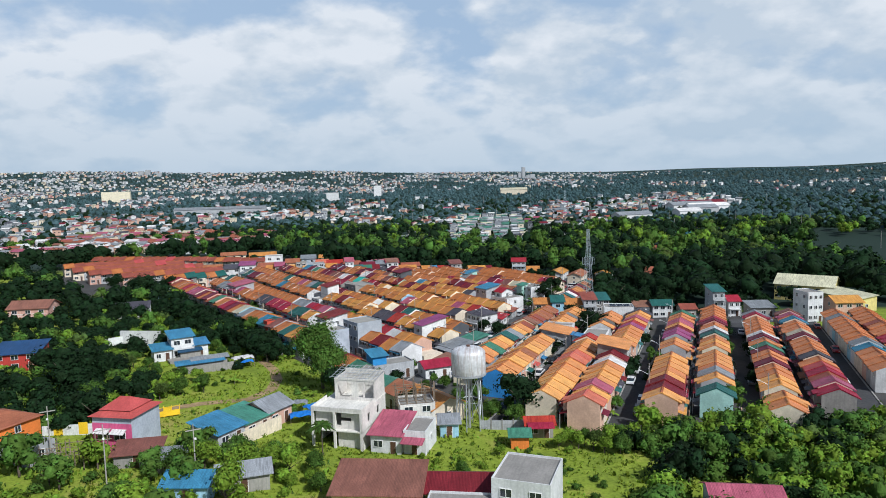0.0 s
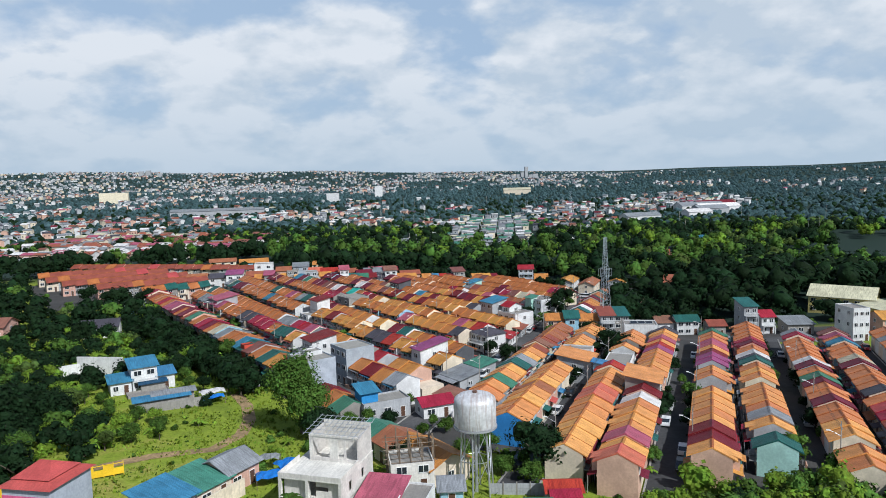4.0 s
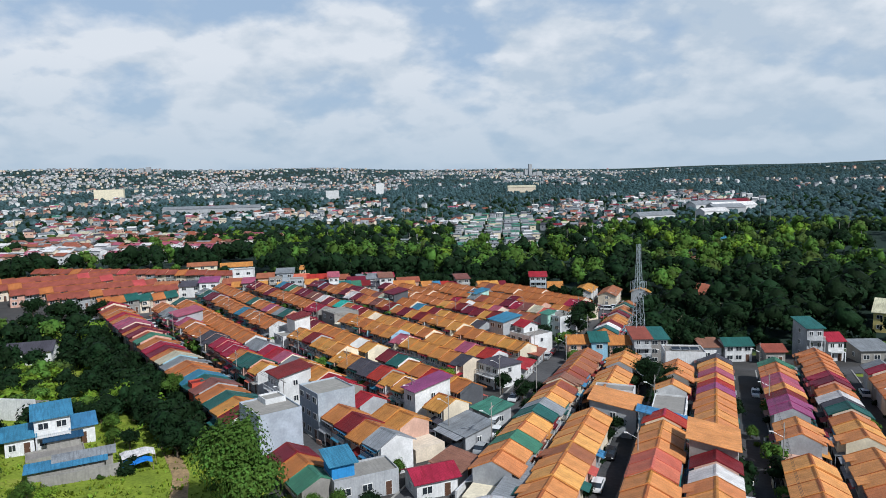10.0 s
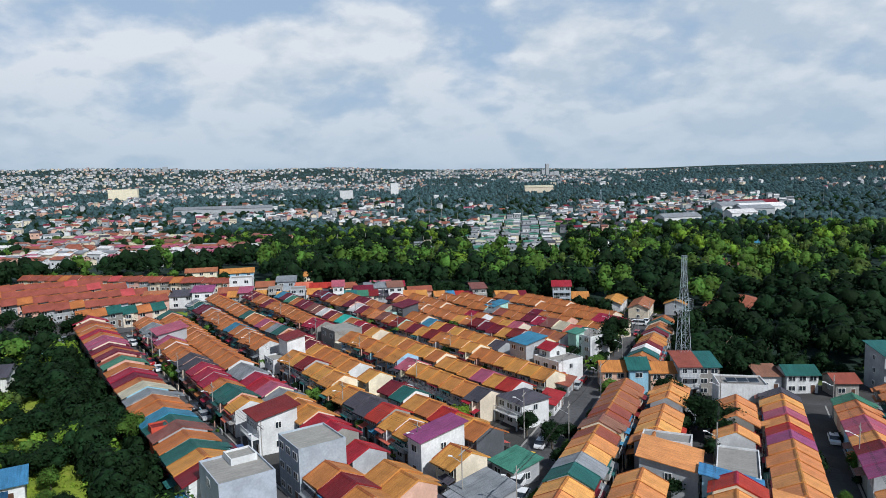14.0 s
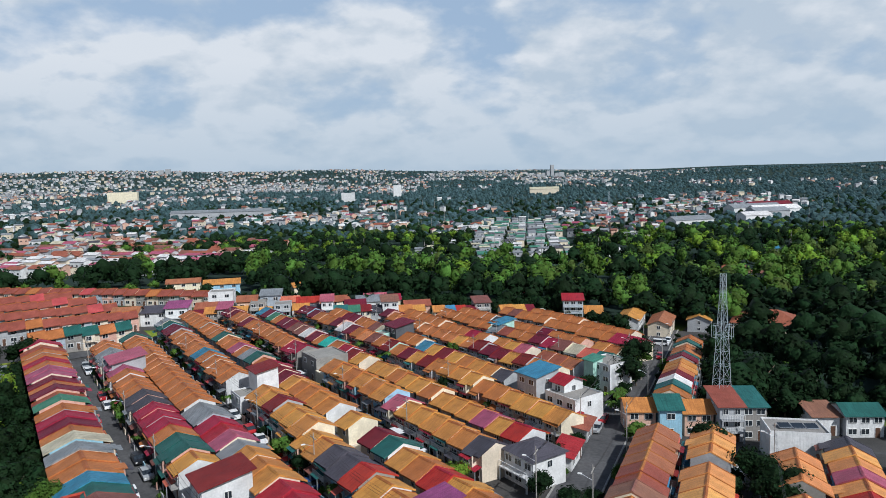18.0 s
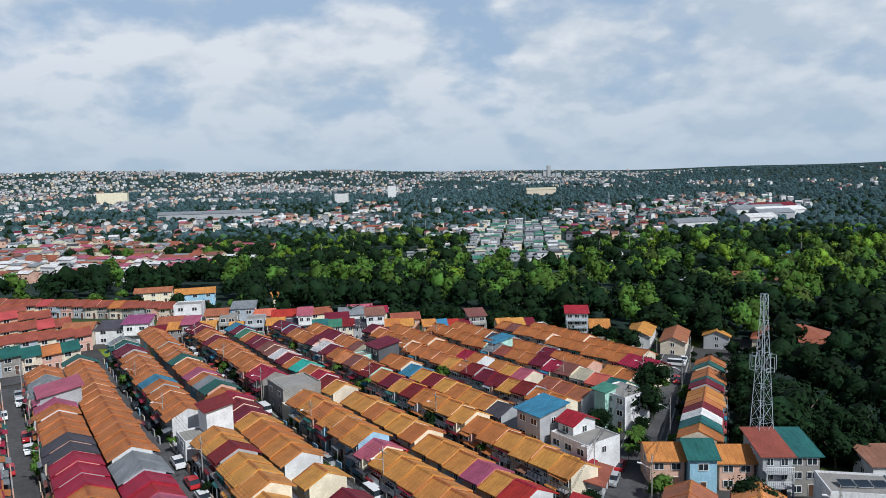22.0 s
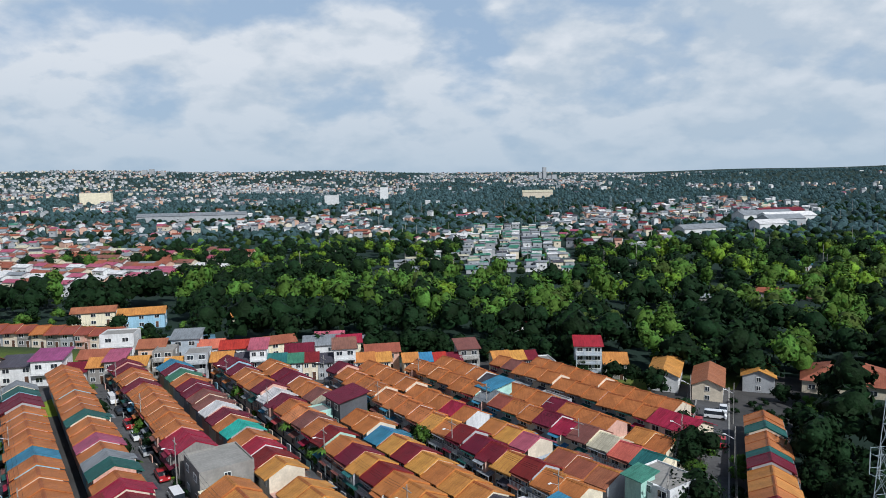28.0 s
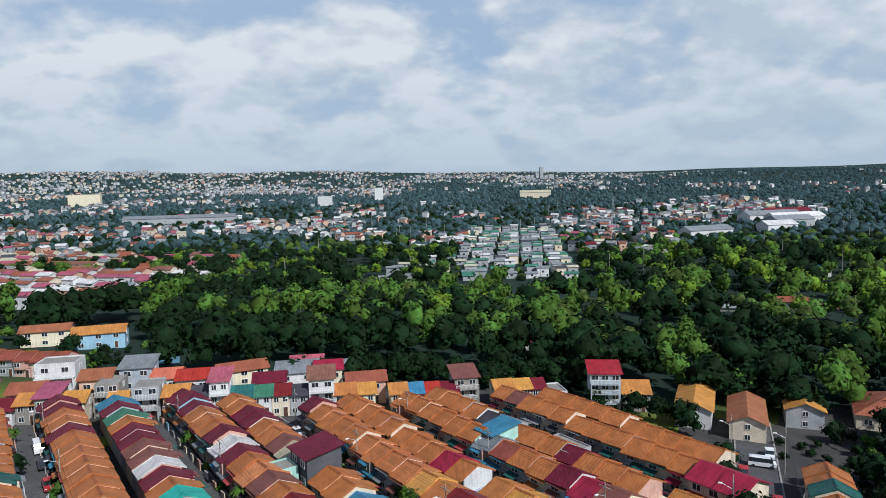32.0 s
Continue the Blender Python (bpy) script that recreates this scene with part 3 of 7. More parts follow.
def unit(m, roof, wall, variant, plain=False, awn="o"):
    """One two-storey terraced house; front towards -y."""
    key = (roof, wall, variant, plain, awn)
    if key in made_unit:
        return copy_thing(made_unit[key], m)
    h = thing("row_house", f"two-storey {WALL_WORD[wall]} terraced house with {ROOF_WORD[roof]} metal roof", "house", group="terraced houses")
    part("wall", cached(("w", wall, variant), lambda: unit_wall_mesh(wall, variant)), None, h)
    r = part("roof", cached(("r", roof, variant), lambda: unit_roof_mesh(roof, variant)), None, h, f"{ROOF_WORD[roof]} corrugated metal roof")
    part("ridge_cap", cached(("k", roof, 0), lambda: ridge_mesh(roof, 0)), None, r)
    f = -UD / 2 - (1.0 if variant == 1 else 0)
    put_window(h, WIN_WIDE, -0.6 if variant == 1 else -1.0, f, 3.05)
    if variant != 1:
        put_window(h, WIN_MID, 1.25, f, 3.05)
    if not plain:
        put_window(h, WIN_WIDE, -1.0, -UD / 2, 0.9)
        put_window(h, DOOR, 1.1, -UD / 2, 0.05, name="door")
        aw = part("awning", cached(("a", variant, awn), lambda: awning_mesh(variant, awn)), None, h, f"{ROOF_WORD[awn]} sheet awning on thin posts")
        for px in AWN_X[variant]:
            po = part("post", cached("post", post_mesh), None, aw)
            po.matrix_basis = pose(px * 0.95, -UD / 2 - 1.4, 0)
        part("front_wall", cached(("f", wall), lambda: fence_mesh(wall)), None, h)
        part("gate", cached("gate", gate_mesh), None, h)
        if variant == 0:
            part("balcony", cached("balcony", railing_mesh), None, h)
        part("window_hood", cached(("h", variant, awn), lambda: hood_mesh(variant, awn)), None, h)
        if variant != 0:
            part("rear_lean_to", cached(("l", variant, awn), lambda: lean_to_mesh(variant, awn)), None, h, f"{ROOF_WORD[awn]} sheet over the back yard")
    put_window(h, WIN_MID, 0.6, UD / 2, 3.1, 180)
    h.matrix_basis = m
    made_unit[key] = h
    return h


def colour_run(count, seed, base="o", mix="mmrrptsgadzoaaoon"):
    """Roof colours along a terrace: runs of the common orange broken by one or two odd roofs."""
    r, out = random.Random(seed), []
    while len(out) < count:
        out += [base] * r.choice((1, 2, 2, 3, 3, 4, 5))
        out += [r.choice(mix) for _ in range(r.choice((1, 1, 1, 2, 2)))]
    return "".join(out[:count])


PLOTS = []


def terrace(p0, p1, flip, seed, colours="", plain=False, base="o", end="", lift=0.0, skip=(), near=1, deep=1.0):
    """A row of houses with its ridge from p0 to p1; flip turns the fronts to the other side. end: paint of the gable wall at p1, or at both ends. near: the end, 0 or 1, towards which the roofs rise. deep: how deep the houses are."""
    p0, p1 = Vector(p0), Vector(p1)
    length = (p1 - p0).length
    count = max(1, round(length / UW))
    w = length / count
    t = (p1 - p0).normalized()
    deg = math.degrees(math.atan2(t.y, t.x)) + (180 if flip else 0)
    r = random.Random(seed)
    colours = (colours + colour_run(count, seed, base))[:count]
    step = 0.0
    for i in range(count):
        c = p0 + t * (w * (i + 0.5))
        wall, variant, awn = r.choice("pcccpggkpwcbgs"), r.choice((0, 0, 1, 2, 0)), r.choice("omndtrmzfndotzb")
        up, s2 = r.choice((0, 0, 0, 0.15, 0.35, 0.5)), r.uniform(-0.14, 0.14)
        if any(a <= (i + 0.5) * w <= b for a, b in skip):
            continue
        step = s2 if i % 2 == 0 else step * 0.4 + s2 * 0.6
        if i in (0, count - 1):
            wall = r.choice("ccpcp")
        if end and i == count - 1:
            wall = end[-1]
        elif len(end) > 1 and i == 0:
            wall = end[0]
        roof = colours[i]
        z = step + lift + (up if roof not in "oash" else 0.0)
        m = pose(c.x, c.y, ground(c.x, c.y) + z, 0, 0, deg) @ Matrix.Diagonal((w / UW * 1.002 * (-1 if (near == 1) == bool(flip) else 1), deep, 1, 1))
        PLOTS.append((m, roof, wall, variant, plain, awn))


# straight terraces on the right, near end first
for x0, y0, y1, flip, seed, cols, end, skip in (
        (26.6, 148, 226, True, 1, "ooogootzoosnssssss", "cs", ()), (36.2, 139, 226, False, 2, "oooosoooonwwoooooooo", "Bk", ((41, 56),)),
        (49.3, 124, 216, True, 3, "ooooooffoooroooooooooo", "cw", ((60, 74.5),)), (58.2, 119, 222, False, 4, "fopoooowmoooooohoqropood", "pc", ((41, 50.2),)),
        (71.8, 123, 219, True, 5, "ommooooooooohqqmoppoog", "pc", ()), (82, 127, 226, False, 6, "toozooooooootdwomrooooo", "tk", ()),
        (94.5, 118, 212, True, 7, "ooooooomoomgomwooooorz", "cw", ()), (105, 127, 212, False, 8, "rpsrfhdoooomcooobopn", "kc", ()),
        (119, 143, 212, True, 9, "oooobzooooooozo", "wc", ()), (128, 150, 214, False, 10, "oooorrooosoo", "cw", ())):
    terrace(at_a(x0, y0), at_a(x0, y1), not flip, seed, cols.replace("o", "h"), base="h", end=end, skip=skip, near=0)
terrace(at_a(26.6, 247), at_a(26.6, 306), False, 21, "otwmaaomtootoo", near=0)

# three low joined houses by the thicket
terrace((-30.4, 163.8), (-21.9, 150.7), False, 77, "mog", end="wk", lift=-2.3, plain=True)

# slanting terraces, far end first; each row steps down in blocks that show their gable walls
for n, flip, blocks in (
        (76.0, True, ((-285, -158, 0.5, "rsooroppmomsgormoczoobtnotomo", "w"),)),
        (90.3, False, ((-279, -186, 0.2, "oozzzppooooddrrrotto", "w"), (-153.5, -134, 0.0, "omoz", "w"))),
        (98, True, ((-284, -215, 0.4, "tooooooooooooooo", "w"), (-215, -187, 0.0, "zzrrpz", "g"), (-187, -173, 0.5, "ooo", "c"), (-173, -136, -0.2, "rroroooo", "c"))),
        (110, False, ((-299, -229, 0.5, "ztmmooooobooooo", "w"), (-190, -157.6, 0.1, "ooddroo", "w"), (-150, -144.6, -0.2, "o", "c"))),
        (111.2, False, ((-217, -190, 0.9, "oomooo", "c"),)),
        (119.5, True, ((-310, -235.6, 0.3, "ooooooootoopozto", "c"), (-235.6, -189.2, 0.5, "rmmooooooo", "c"), (-189.2, -152, -0.3, "omtooroo", "d"))),
        (132.5, False, ((-308, -244.6, 0.4, "mmoomooooooorr", "k"), (-233.4, -199.3, 0.9, "ooooooo", "b"), (-199.3, -167.8, -0.2, "poooood", "c"))),
        (142, True, ((-302, -238, 0.4, "bmgommnnwmoior", "w"), (-238, -197, 0.2, "moooooooo", "c"), (-197, -169.5, -0.4, "ooopor", "w"))),
        (155, False, ((-300, -236.5, 0.6, "mmmooomwmohnom", "t"), (-236.5, -200.2, 0.2, "omomoooo", "c"), (-200.2, -173, -0.5, "oooooo", "c"))),
        (163.5, True, ((-293, -255.8, 0.2, "oommoonc", "w"), (-246.5, -237.2, 0.7, "oo", "c"), (-237.2, -204.6, 0.0, "bomoooo", "c"), (-204.6, -200, -0.5, "d", "g"))),
        (176.3, False, ((-280, -257.2, 0.5, "moooo", "c"), (-257.2, -198, -0.1, "aaaaaammmomoo", "c"))),
        (184.4, True, ((-280, -257.5, 0.4, "ooooo", "c"), (-257.5, -199, -0.2, "ooorooooptsss", "w"))),
        (196, False, ((-275, -247, 0.3, "oooooo", "t"), (-247, -194.5, -0.1, "zsoomrncftmo", "c"))),
        (204, True, ((-275, -256.6, 0.3, "oooo", "w"), (-256.6, -203, 0.0, "dzooomoooooo", "c"))),
        (217.5, False, ((-268, -245, 0.3, "onooo", "c"), (-245, -216, -0.2, "oooooo", "c"))),
        (225.5, True, ((-262, -238, 0.2, "ooooo", "c"), (-238, -217, -0.3, "ooooa", "c")))):
    for s0, s1, lift, cols, end in blocks:
        terrace(at_b(s0, n), at_b(s1, n), flip, int(n * 10 - s0), cols, end=end, lift=lift, deep=1.28 if n < 80 else 1.0)
# red-roofed terraces on the left, at right angles
for s, n0, n1, seed in ((-300, 74, 100, 51), (-319, 61, 105, 52), (-338, 51, 102, 53), (-357, 47, 98, 54), (-377, 46, 92, 55)):
    terrace(at_b(s, n0), at_b(s, n1), False, seed, "oottatoo" if s == -300 else "ssssossssssfsssossssmsssss"[seed - 51:], base="s", plain=True)
terrace((-205, 366), (-107, 361), False, 58, "ssssossssfsssssosssss", base="s", plain=True)

# the houses beside the middle of the place are things of their own, the outer ones one mass


def outlying(m):
    """How far a house stands from the middle line of the place."""
    x, y = m.translation.x, m.translation.y
    return math.hypot(x * 0.9 - 8, max(0.0, y - 255) * 1.2 + max(0.0, 135 - y))


PLOTS.sort(key=lambda q: outlying(q[0]))
for m, roof, wall, variant, plain, awn in PLOTS[:256]:
    unit(m, roof, wall, variant, plain, awn)


def add_mesh(b, me, m, slots, table):
    n = len(b.v)
    b.v.extend((m @ v.co)[:] for v in me.vertices)
    for p in me.polygons:
        b.f.append(tuple(i + n for i in p.vertices))
        mat = slots[p.material_index]
        b.mi.append(table.setdefault(mat.name, len(table)))


outer, outer_mats = Build(), {}
for m, roof, wall, variant, plain, awn in PLOTS[256:]:
    pieces = [(cached(("w", wall, variant), lambda: unit_wall_mesh(wall, variant)), Matrix()), (cached(("r", roof, variant), lambda: unit_roof_mesh(roof, variant)), Matrix()),
              (cached(("k", roof, 0), lambda: ridge_mesh(roof, 0)), Matrix()),
              (WIN_WIDE, pose(-0.8, -UD / 2 - (1.0 if variant == 1 else 0), 3.05)), (WIN_WIDE, pose(-1.0, -UD / 2, 0.9)), (DOOR, pose(1.1, -UD / 2, 0.05)), (WIN_MID, pose(0.6, UD / 2, 3.1, 0, 0, 180))]
    if not plain:
        pieces += [(cached(("a", variant, awn), lambda: awning_mesh(variant, awn)), Matrix()), (cached(("f", wall), lambda: fence_mesh(wall)), Matrix())]
        pieces.append((cached(("h", variant, awn), lambda: hood_mesh(variant, awn)), Matrix()))
    for me, mm in pieces:
        add_mesh(outer, me, m @ mm, list(me.materials), outer_mats)
o_ob = new("outer_row_houses", outer.mesh("outer_row_houses", [bpy.data.materials[k] for k in outer_mats]))
tagged(o_ob, "outer terraced houses with orange, red and maroon metal roofs", "houses", kind="stuff")

# ---- single buildings ----
def flat_house(x, y, deg, w, d, h, storeys, wall, label, roof=None, roof_kind="flat", cols=2, side_cols=1, balcony=(), base=None, top=0.0, name="house", group="", awn=None,
               blank=False, deep=1.2):
    """A free-standing house: walls, roof, windows on its front (-y) and right side, balconies. x, y: the middle of its plan."""
    m = pose(x, y, (ground(x, y) if base is None else base), 0, 0, deg)
    o = thing(name, label, "house", m, group)
    b = Build()
    hx, hy = w / 2, d / 2
    if roof_kind == "flat":
        b.box(-hx, hx, -hy, hy, -deep, h - 0.35)
        for q in ((-hx, hx, -hy, -hy + 0.15), (-hx, hx, hy - 0.15, hy), (-hx, -hx + 0.15, -hy + 0.15, hy - 0.15), (hx - 0.15, hx, -hy + 0.15, hy - 0.15)):
            b.box(*q, h - 0.35, h)
    elif roof_kind == "gable":
        b.prism([(-hy, -deep), (hy, -deep), (hy, h), (0, h + hy * 0.42), (-hy, h)], -hx, hx)
    elif roof_kind == "shed":
        b.prism([(-hy, -deep), (hy, -deep), (hy, h + d * 0.16), (-hy, h)], -hx, hx)
    else:
        b.box(-hx, hx, -hy, hy, -deep, h)
    part("wall", b, WALL[wall], o)
    if roof_kind == "flat":
        r = Build()
        r.box(-hx + 0.152, hx - 0.152, -hy + 0.152, hy - 0.152, h - 0.349, h - 0.28)
        part("roof", r, ROOF[roof] if roof else WALL["k"], o)
    else:
        r, e, t = Build(), 0.55, 0.12
        if roof_kind == "gable":
            k = 0.42
            for sy in (-1, 1):
                q = [(-hx - e, sy * (hy + e), h - e * k + 0.13), (hx + e, sy * (hy + e), h - e * k + 0.13), (hx + e, 0, h + hy * k + 0.13), (-hx - e, 0, h + hy * k + 0.13)]
                r.slab(*(q if sy < 0 else q[::-1]), t)
        elif roof_kind == "shed":
            r.slab((-hx - e, -hy - e, h - e * 0.16 + 0.13), (hx + e, -hy - e, h - e * 0.16 + 0.13), (hx + e, hy + e, h + (d + e) * 0.16 + 0.13), (-hx - e, hy + e, h + (d + e) * 0.16 + 0.13), t)
        else:
            z, top_z = h + 0.02, h + min(w, d) * 0.24
            k = max(0.05, (w - d) / 2) if w > d else 0.05
            ky = max(0.05, (d - w) / 2) if d > w else 0.05
            c = [(-hx - e, -hy - e, z), (hx + e, -hy - e, z), (hx + e, hy + e, z), (-hx - e, hy + e, z), (-k, -ky, top_z), (k, -ky, top_z), (k, ky, top_z), (-k, ky, top_z)]
            r.add(c, [(3, 2, 1, 0), (0, 1, 5, 4), (1, 2, 6, 5), (2, 3, 7, 6), (3, 0, 4, 7), (4, 5, 6, 7)])
        part("roof", r, ROOF[roof], o, f"{ROOF_WORD[roof]} metal roof")
    sh = h / storeys
    if not blank:
        for s in range(storeys):
            z = s * sh + sh * 0.32
            for i in range(cols):
                x1 = -hx + w * (i + 0.5) / cols
                if s == 0 and i == cols - 1:
                    put_window(o, DOOR, x1, -hy, 0.05, name="door")
                else:
                    put_window(o, WIN_WIDE if w / cols > 2.2 else WIN_MID, x1, -hy, z)
            for i in range(side_cols):
                y1 = -hy + d * (i + 0.5) / side_cols
                put_window(o, WIN_MID, hx, y1, z, 90)
                put_window(o, WIN_MID, -hx, y1, z, -90)
    for s in balcony:
        b = Build()
        z = s * sh
        b.box(-hx + 0.1, hx - 0.1, -hy - 1.3, -hy, z - 0.16, z, 0)
        n = int(w / 0.3)
        for i in range(n + 1):
            x1 = -hx + 0.12 + (w - 0.24) * i / n
            b.box(x1 - 0.025, x1 + 0.025, -hy - 1.28, -hy - 1.22, z, z + 0.95, 1)
        b.box(-hx + 0.1, hx - 0.1, -hy - 1.3, -hy - 1.2, z + 0.95, z + 1.03, 1)
        for x1 in (-hx + 0.2, hx - 0.2):
            b.box(x1 - 0.12, x1 + 0.12, -hy - 1.3, -hy - 1.06, z - sh + 0.1 if s == 1 else z - sh, z - 0.16, 0)
        part("balcony", b, [WALL[wall], M_FRAME], o)
    if awn:
        b = Build()
        b.slab((-hx, -hy - 2.0, 2.5), (hx, -hy - 2.0, 2.5), (hx, -hy, 2.95), (-hx, -hy, 2.95), 0.06)
        part("awning", b, ROOF[awn], o)
    return o


BDEG = math.degrees(math.atan2(BU.y, BU.x))   # fronts towards the slanting streets' near side
ADEG = math.degrees(math.atan2(-AD.y, -AD.x))


def fb(s, n, *a, turn=0, **k):
    return flat_house(*at_b(s, n), BDEG + turn, *a, **k)


fb(-153.0, 77.3, 9.0, 7.4, 8.8, 3, "s", "tall light grey rendered house with roof terrace", cols=1, side_cols=0)
fb(-155.4, 78.6, 3.4, 3.6, 9.5, 3, "w", "white stair tower on a grey rendered house", cols=1, side_cols=1, blank=True)
fb(-157.6, 90.0, 7.8, 7.4, 8.9, 3, "s", "tall slate grey block with plain side wall", cols=3, side_cols=0)
fb(-178.2, 91.4, 6.0, 7.0, 6.6, 2, "w", "large white house with low maroon roof", roof="m", roof_kind="shed", cols=4, balcony=(1,))
fb(-222.0, 113.0, 5.4, 4.6, 9.0, 3, "w", "white windowless tower house with maroon roof", roof="m", roof_kind="shed", blank=True)
fb(-221.5, 108.8, 6.0, 4.2, 4.8, 2, "w", "white roof terrace with planters below a white tower", cols=2)
fb(-190.2, 162.0, 6.0, 6.4, 8.7, 3, "g", "grey three-storey house with blue shed roof", roof="b", roof_kind="shed", cols=2)
fb(-238, 134.2, 9.0, 8.5, 6.4, 2, "k", "unfinished concrete house with planted roof deck", cols=2)
fb(-153.8, 109.8, 3.9, 8.4, 6.6, 2, "w", "tall narrow pale house with magenta roof", roof="q", roof_kind="shed", cols=1)
fb(-164.2, 137.6, 7.0, 7.0, 5.2, 2, "w", "corner house with dark brown hipped roof and balcony", roof="d", roof_kind="hip", cols=3, balcony=(1,))
fb(-181.5, 164, 8.5, 8.0, 6.4, 2, "w", "white corner house with stepped balconies and roof terrace", cols=3, balcony=(1,))
fb(-184.0, 164.6, 3.6, 5.4, 8.0, 3, "w", "white roof room with small red gabled roof", roof="r", roof_kind="gable", cols=1, side_cols=1)
fb(-178.6, 159.2, 4.0, 3.2, 3.0, 1, "p", "low street shop with red sheet awning", roof="r", roof_kind="shed", cols=1)
flat_house(12.4, 222.0, 70, 8.0, 3.2, 2.7, 1, "w", "row of street stalls under a red roof", roof="r", roof_kind="shed", cols=3)
flat_house(16.6, 235.0, 70, 7.0, 3.2, 2.8, 1, "g", "street stalls under a terracotta roof", roof="s", roof_kind="shed", cols=2)
fb(-193.5, 187.5, 8, 7.5, 7.4, 3, "w", "white corner house with open roof terrace", cols=3)
fb(-195.0, 184.0, 3.0, 3.2, 7.6, 3, "t", "green roofed stair room on a white roof terrace", roof="g", roof_kind="shed", cols=1, blank=True)
fb(-211, 216.5, 9, 8, 5.0, 2, "c", "cream corner house with crimson gabled roof", roof="r", roof_kind="gable", cols=3, awn="r")
fb(-144.6, 118.6, 5.6, 5, 2.8, 1, "g", "low corner shop with pale green roof", roof="g", roof_kind="shed", cols=2)
fb(-139.0, 108.0, 7, 6, 2.9, 1, "g", "low corner shop with flat zinc roof", roof="z", roof_kind="shed", cols=2, awn="z")

# houses that break the rows
fb(-251, 163.5, 6.4, 6.0, 8.2, 3, "d", "tall charcoal house with low maroon roof in a terrace", roof="m", roof_kind="shed", cols=2, side_cols=0)
fb(-252.5, 158.4, 4.2, 3.4, 6.2, 2, "t", "mint green rear extension with flat roof", cols=1)
fb(-255, 91.5, 8.6, 7.2, 6.8, 2, "g", "grey terraced house with wide pink sheet roof", roof="p", roof_kind="shed", cols=3, side_cols=0)
fb(-246.5, 198.2, 4.4, 6.2, 6.4, 2, "t", "pale green terraced house with blue and zinc roof", roof="b", roof_kind="shed", cols=2)
fb(-236, 205, 8.0, 5.4, 5.6, 2, "g", "grey house with open walled roof deck", cols=2)
fb(-206.5, 100.5, 6.0, 3.4, 3.2, 1, "w", "walled terrace with potted plants beside a house", cols=1, blank=True)
flat_house(*at_a(39.6, 184.0), 70.3, 8.0, 8.2, 5.6, 2, "g", "wide grey house with patched orange roof", roof="h", roof_kind="shed", cols=3)
flat_house(*at_a(38.4, 190.6), 70.3, 4.0, 7.6, 6.6, 2, "w", "white block with plain parapet among orange roofs", cols=1, blank=True)
flat_house(*at_a(49.6, 184.0), 70.3, 11.0, 6.0, 5.4, 2, "w", "white flat-roofed house with bright blue awning", cols=3)
flat_house(*at_a(48.6, 177.6), 70.3, 3.0, 7.6, 4.9, 2, "b", "low house front under a blue sheet roof", roof="b", roof_kind="shed", cols=1)
flat_house(*at_a(57.8, 162.0), 70.3, 8.6, 6.8, 7.0, 2, "k", "raised brown concrete house with orange roof", roof="h", roof_kind="shed", cols=2, side_cols=0)

# houses along the end of the straight terraces
flat_house(33.5, 239.5, 0, 4.2, 8, 6.0, 2, "b", "narrow house under a steep teal roof", roof="t", roof_kind="gable", cols=1)
flat_house(28.3, 240.5, 0, 5.4, 7, 5.0, 2, "p", "peach house with orange roof", roof="o", roof_kind="gable", cols=2)
flat_house(39.2, 240.5, 0, 5.4, 7, 5.0, 2, "p", "peach house with orange roof beside a teal roof", roof="o", roof_kind="gable", cols=2)
flat_house(44.6, 239, 0, 4.4, 8, 7.0, 3, "g", "grey house with orange roof and balconies", roof="s", roof_kind="shed", cols=2, balcony=(1, 2))
flat_house(49.2, 240, 0, 4.6, 8, 6.8, 3, "k", "tall house under a teal shed roof", roof="t", roof_kind="shed", cols=2)
flat_house(52.6, 227, -8, 9.6, 7, 6.4, 2, "w", "white rendered house with blank wall", cols=3, blank=True)
flat_house(64.4, 243, 0, 5.0, 6, 4.0, 1, "w", "white house with rust-red roof", roof="n", roof_kind="shed", cols=2)
flat_house(71, 242, 0, 7.0, 6.5, 4.6, 2, "w", "white house with teal roof and wide eaves", roof="t", roof_kind="gable", cols=3)
flat_house(79, 238, 0, 5, 6, 3.6, 1, "k", "small concrete house with terracotta roof", roof="s", roof_kind="gable")
flat_house(90.0, 241, 0, 4.2, 8, 9.0, 3, "g", "tall grey house under a teal shed roof", roof="t", roof_kind="shed", cols=2, balcony=(1, 2))
flat_house(95.2, 240, 0, 4.0, 7, 5.6, 2, "w", "house with steep red roof and balcony", roof="r", roof_kind="gable", cols=2, balcony=(1,))
flat_house(104, 237, 0, 8, 7, 3.4, 1, "k", "low house with zinc roof", roof="z", roof_kind="shed", cols=3)
flat_house(115.2, 226, 8, 5.2, 8.0, 10.0, 3, "w", "white three-storey block with small windows", cols=3, side_cols=2)
flat_house(130, 232, 0, 9, 8, 5.2, 2, "p", "house with orange roof beside the white block", roof="o", roof_kind="gable", cols=3)

# back terrace that faces the slanting rows
def back_house(bx, deep, w, h, storeys, wall, roof, kind, label, balcony=(), d=7.0, cols=2):
    """A house on the back street, deep metres behind its building line."""
    flat_house(bx, 323 + (bx + 118) * 0.235 + deep, 13, w, d, h, storeys, wall, label, roof=roof, roof_kind=kind, cols=cols, balcony=balcony)


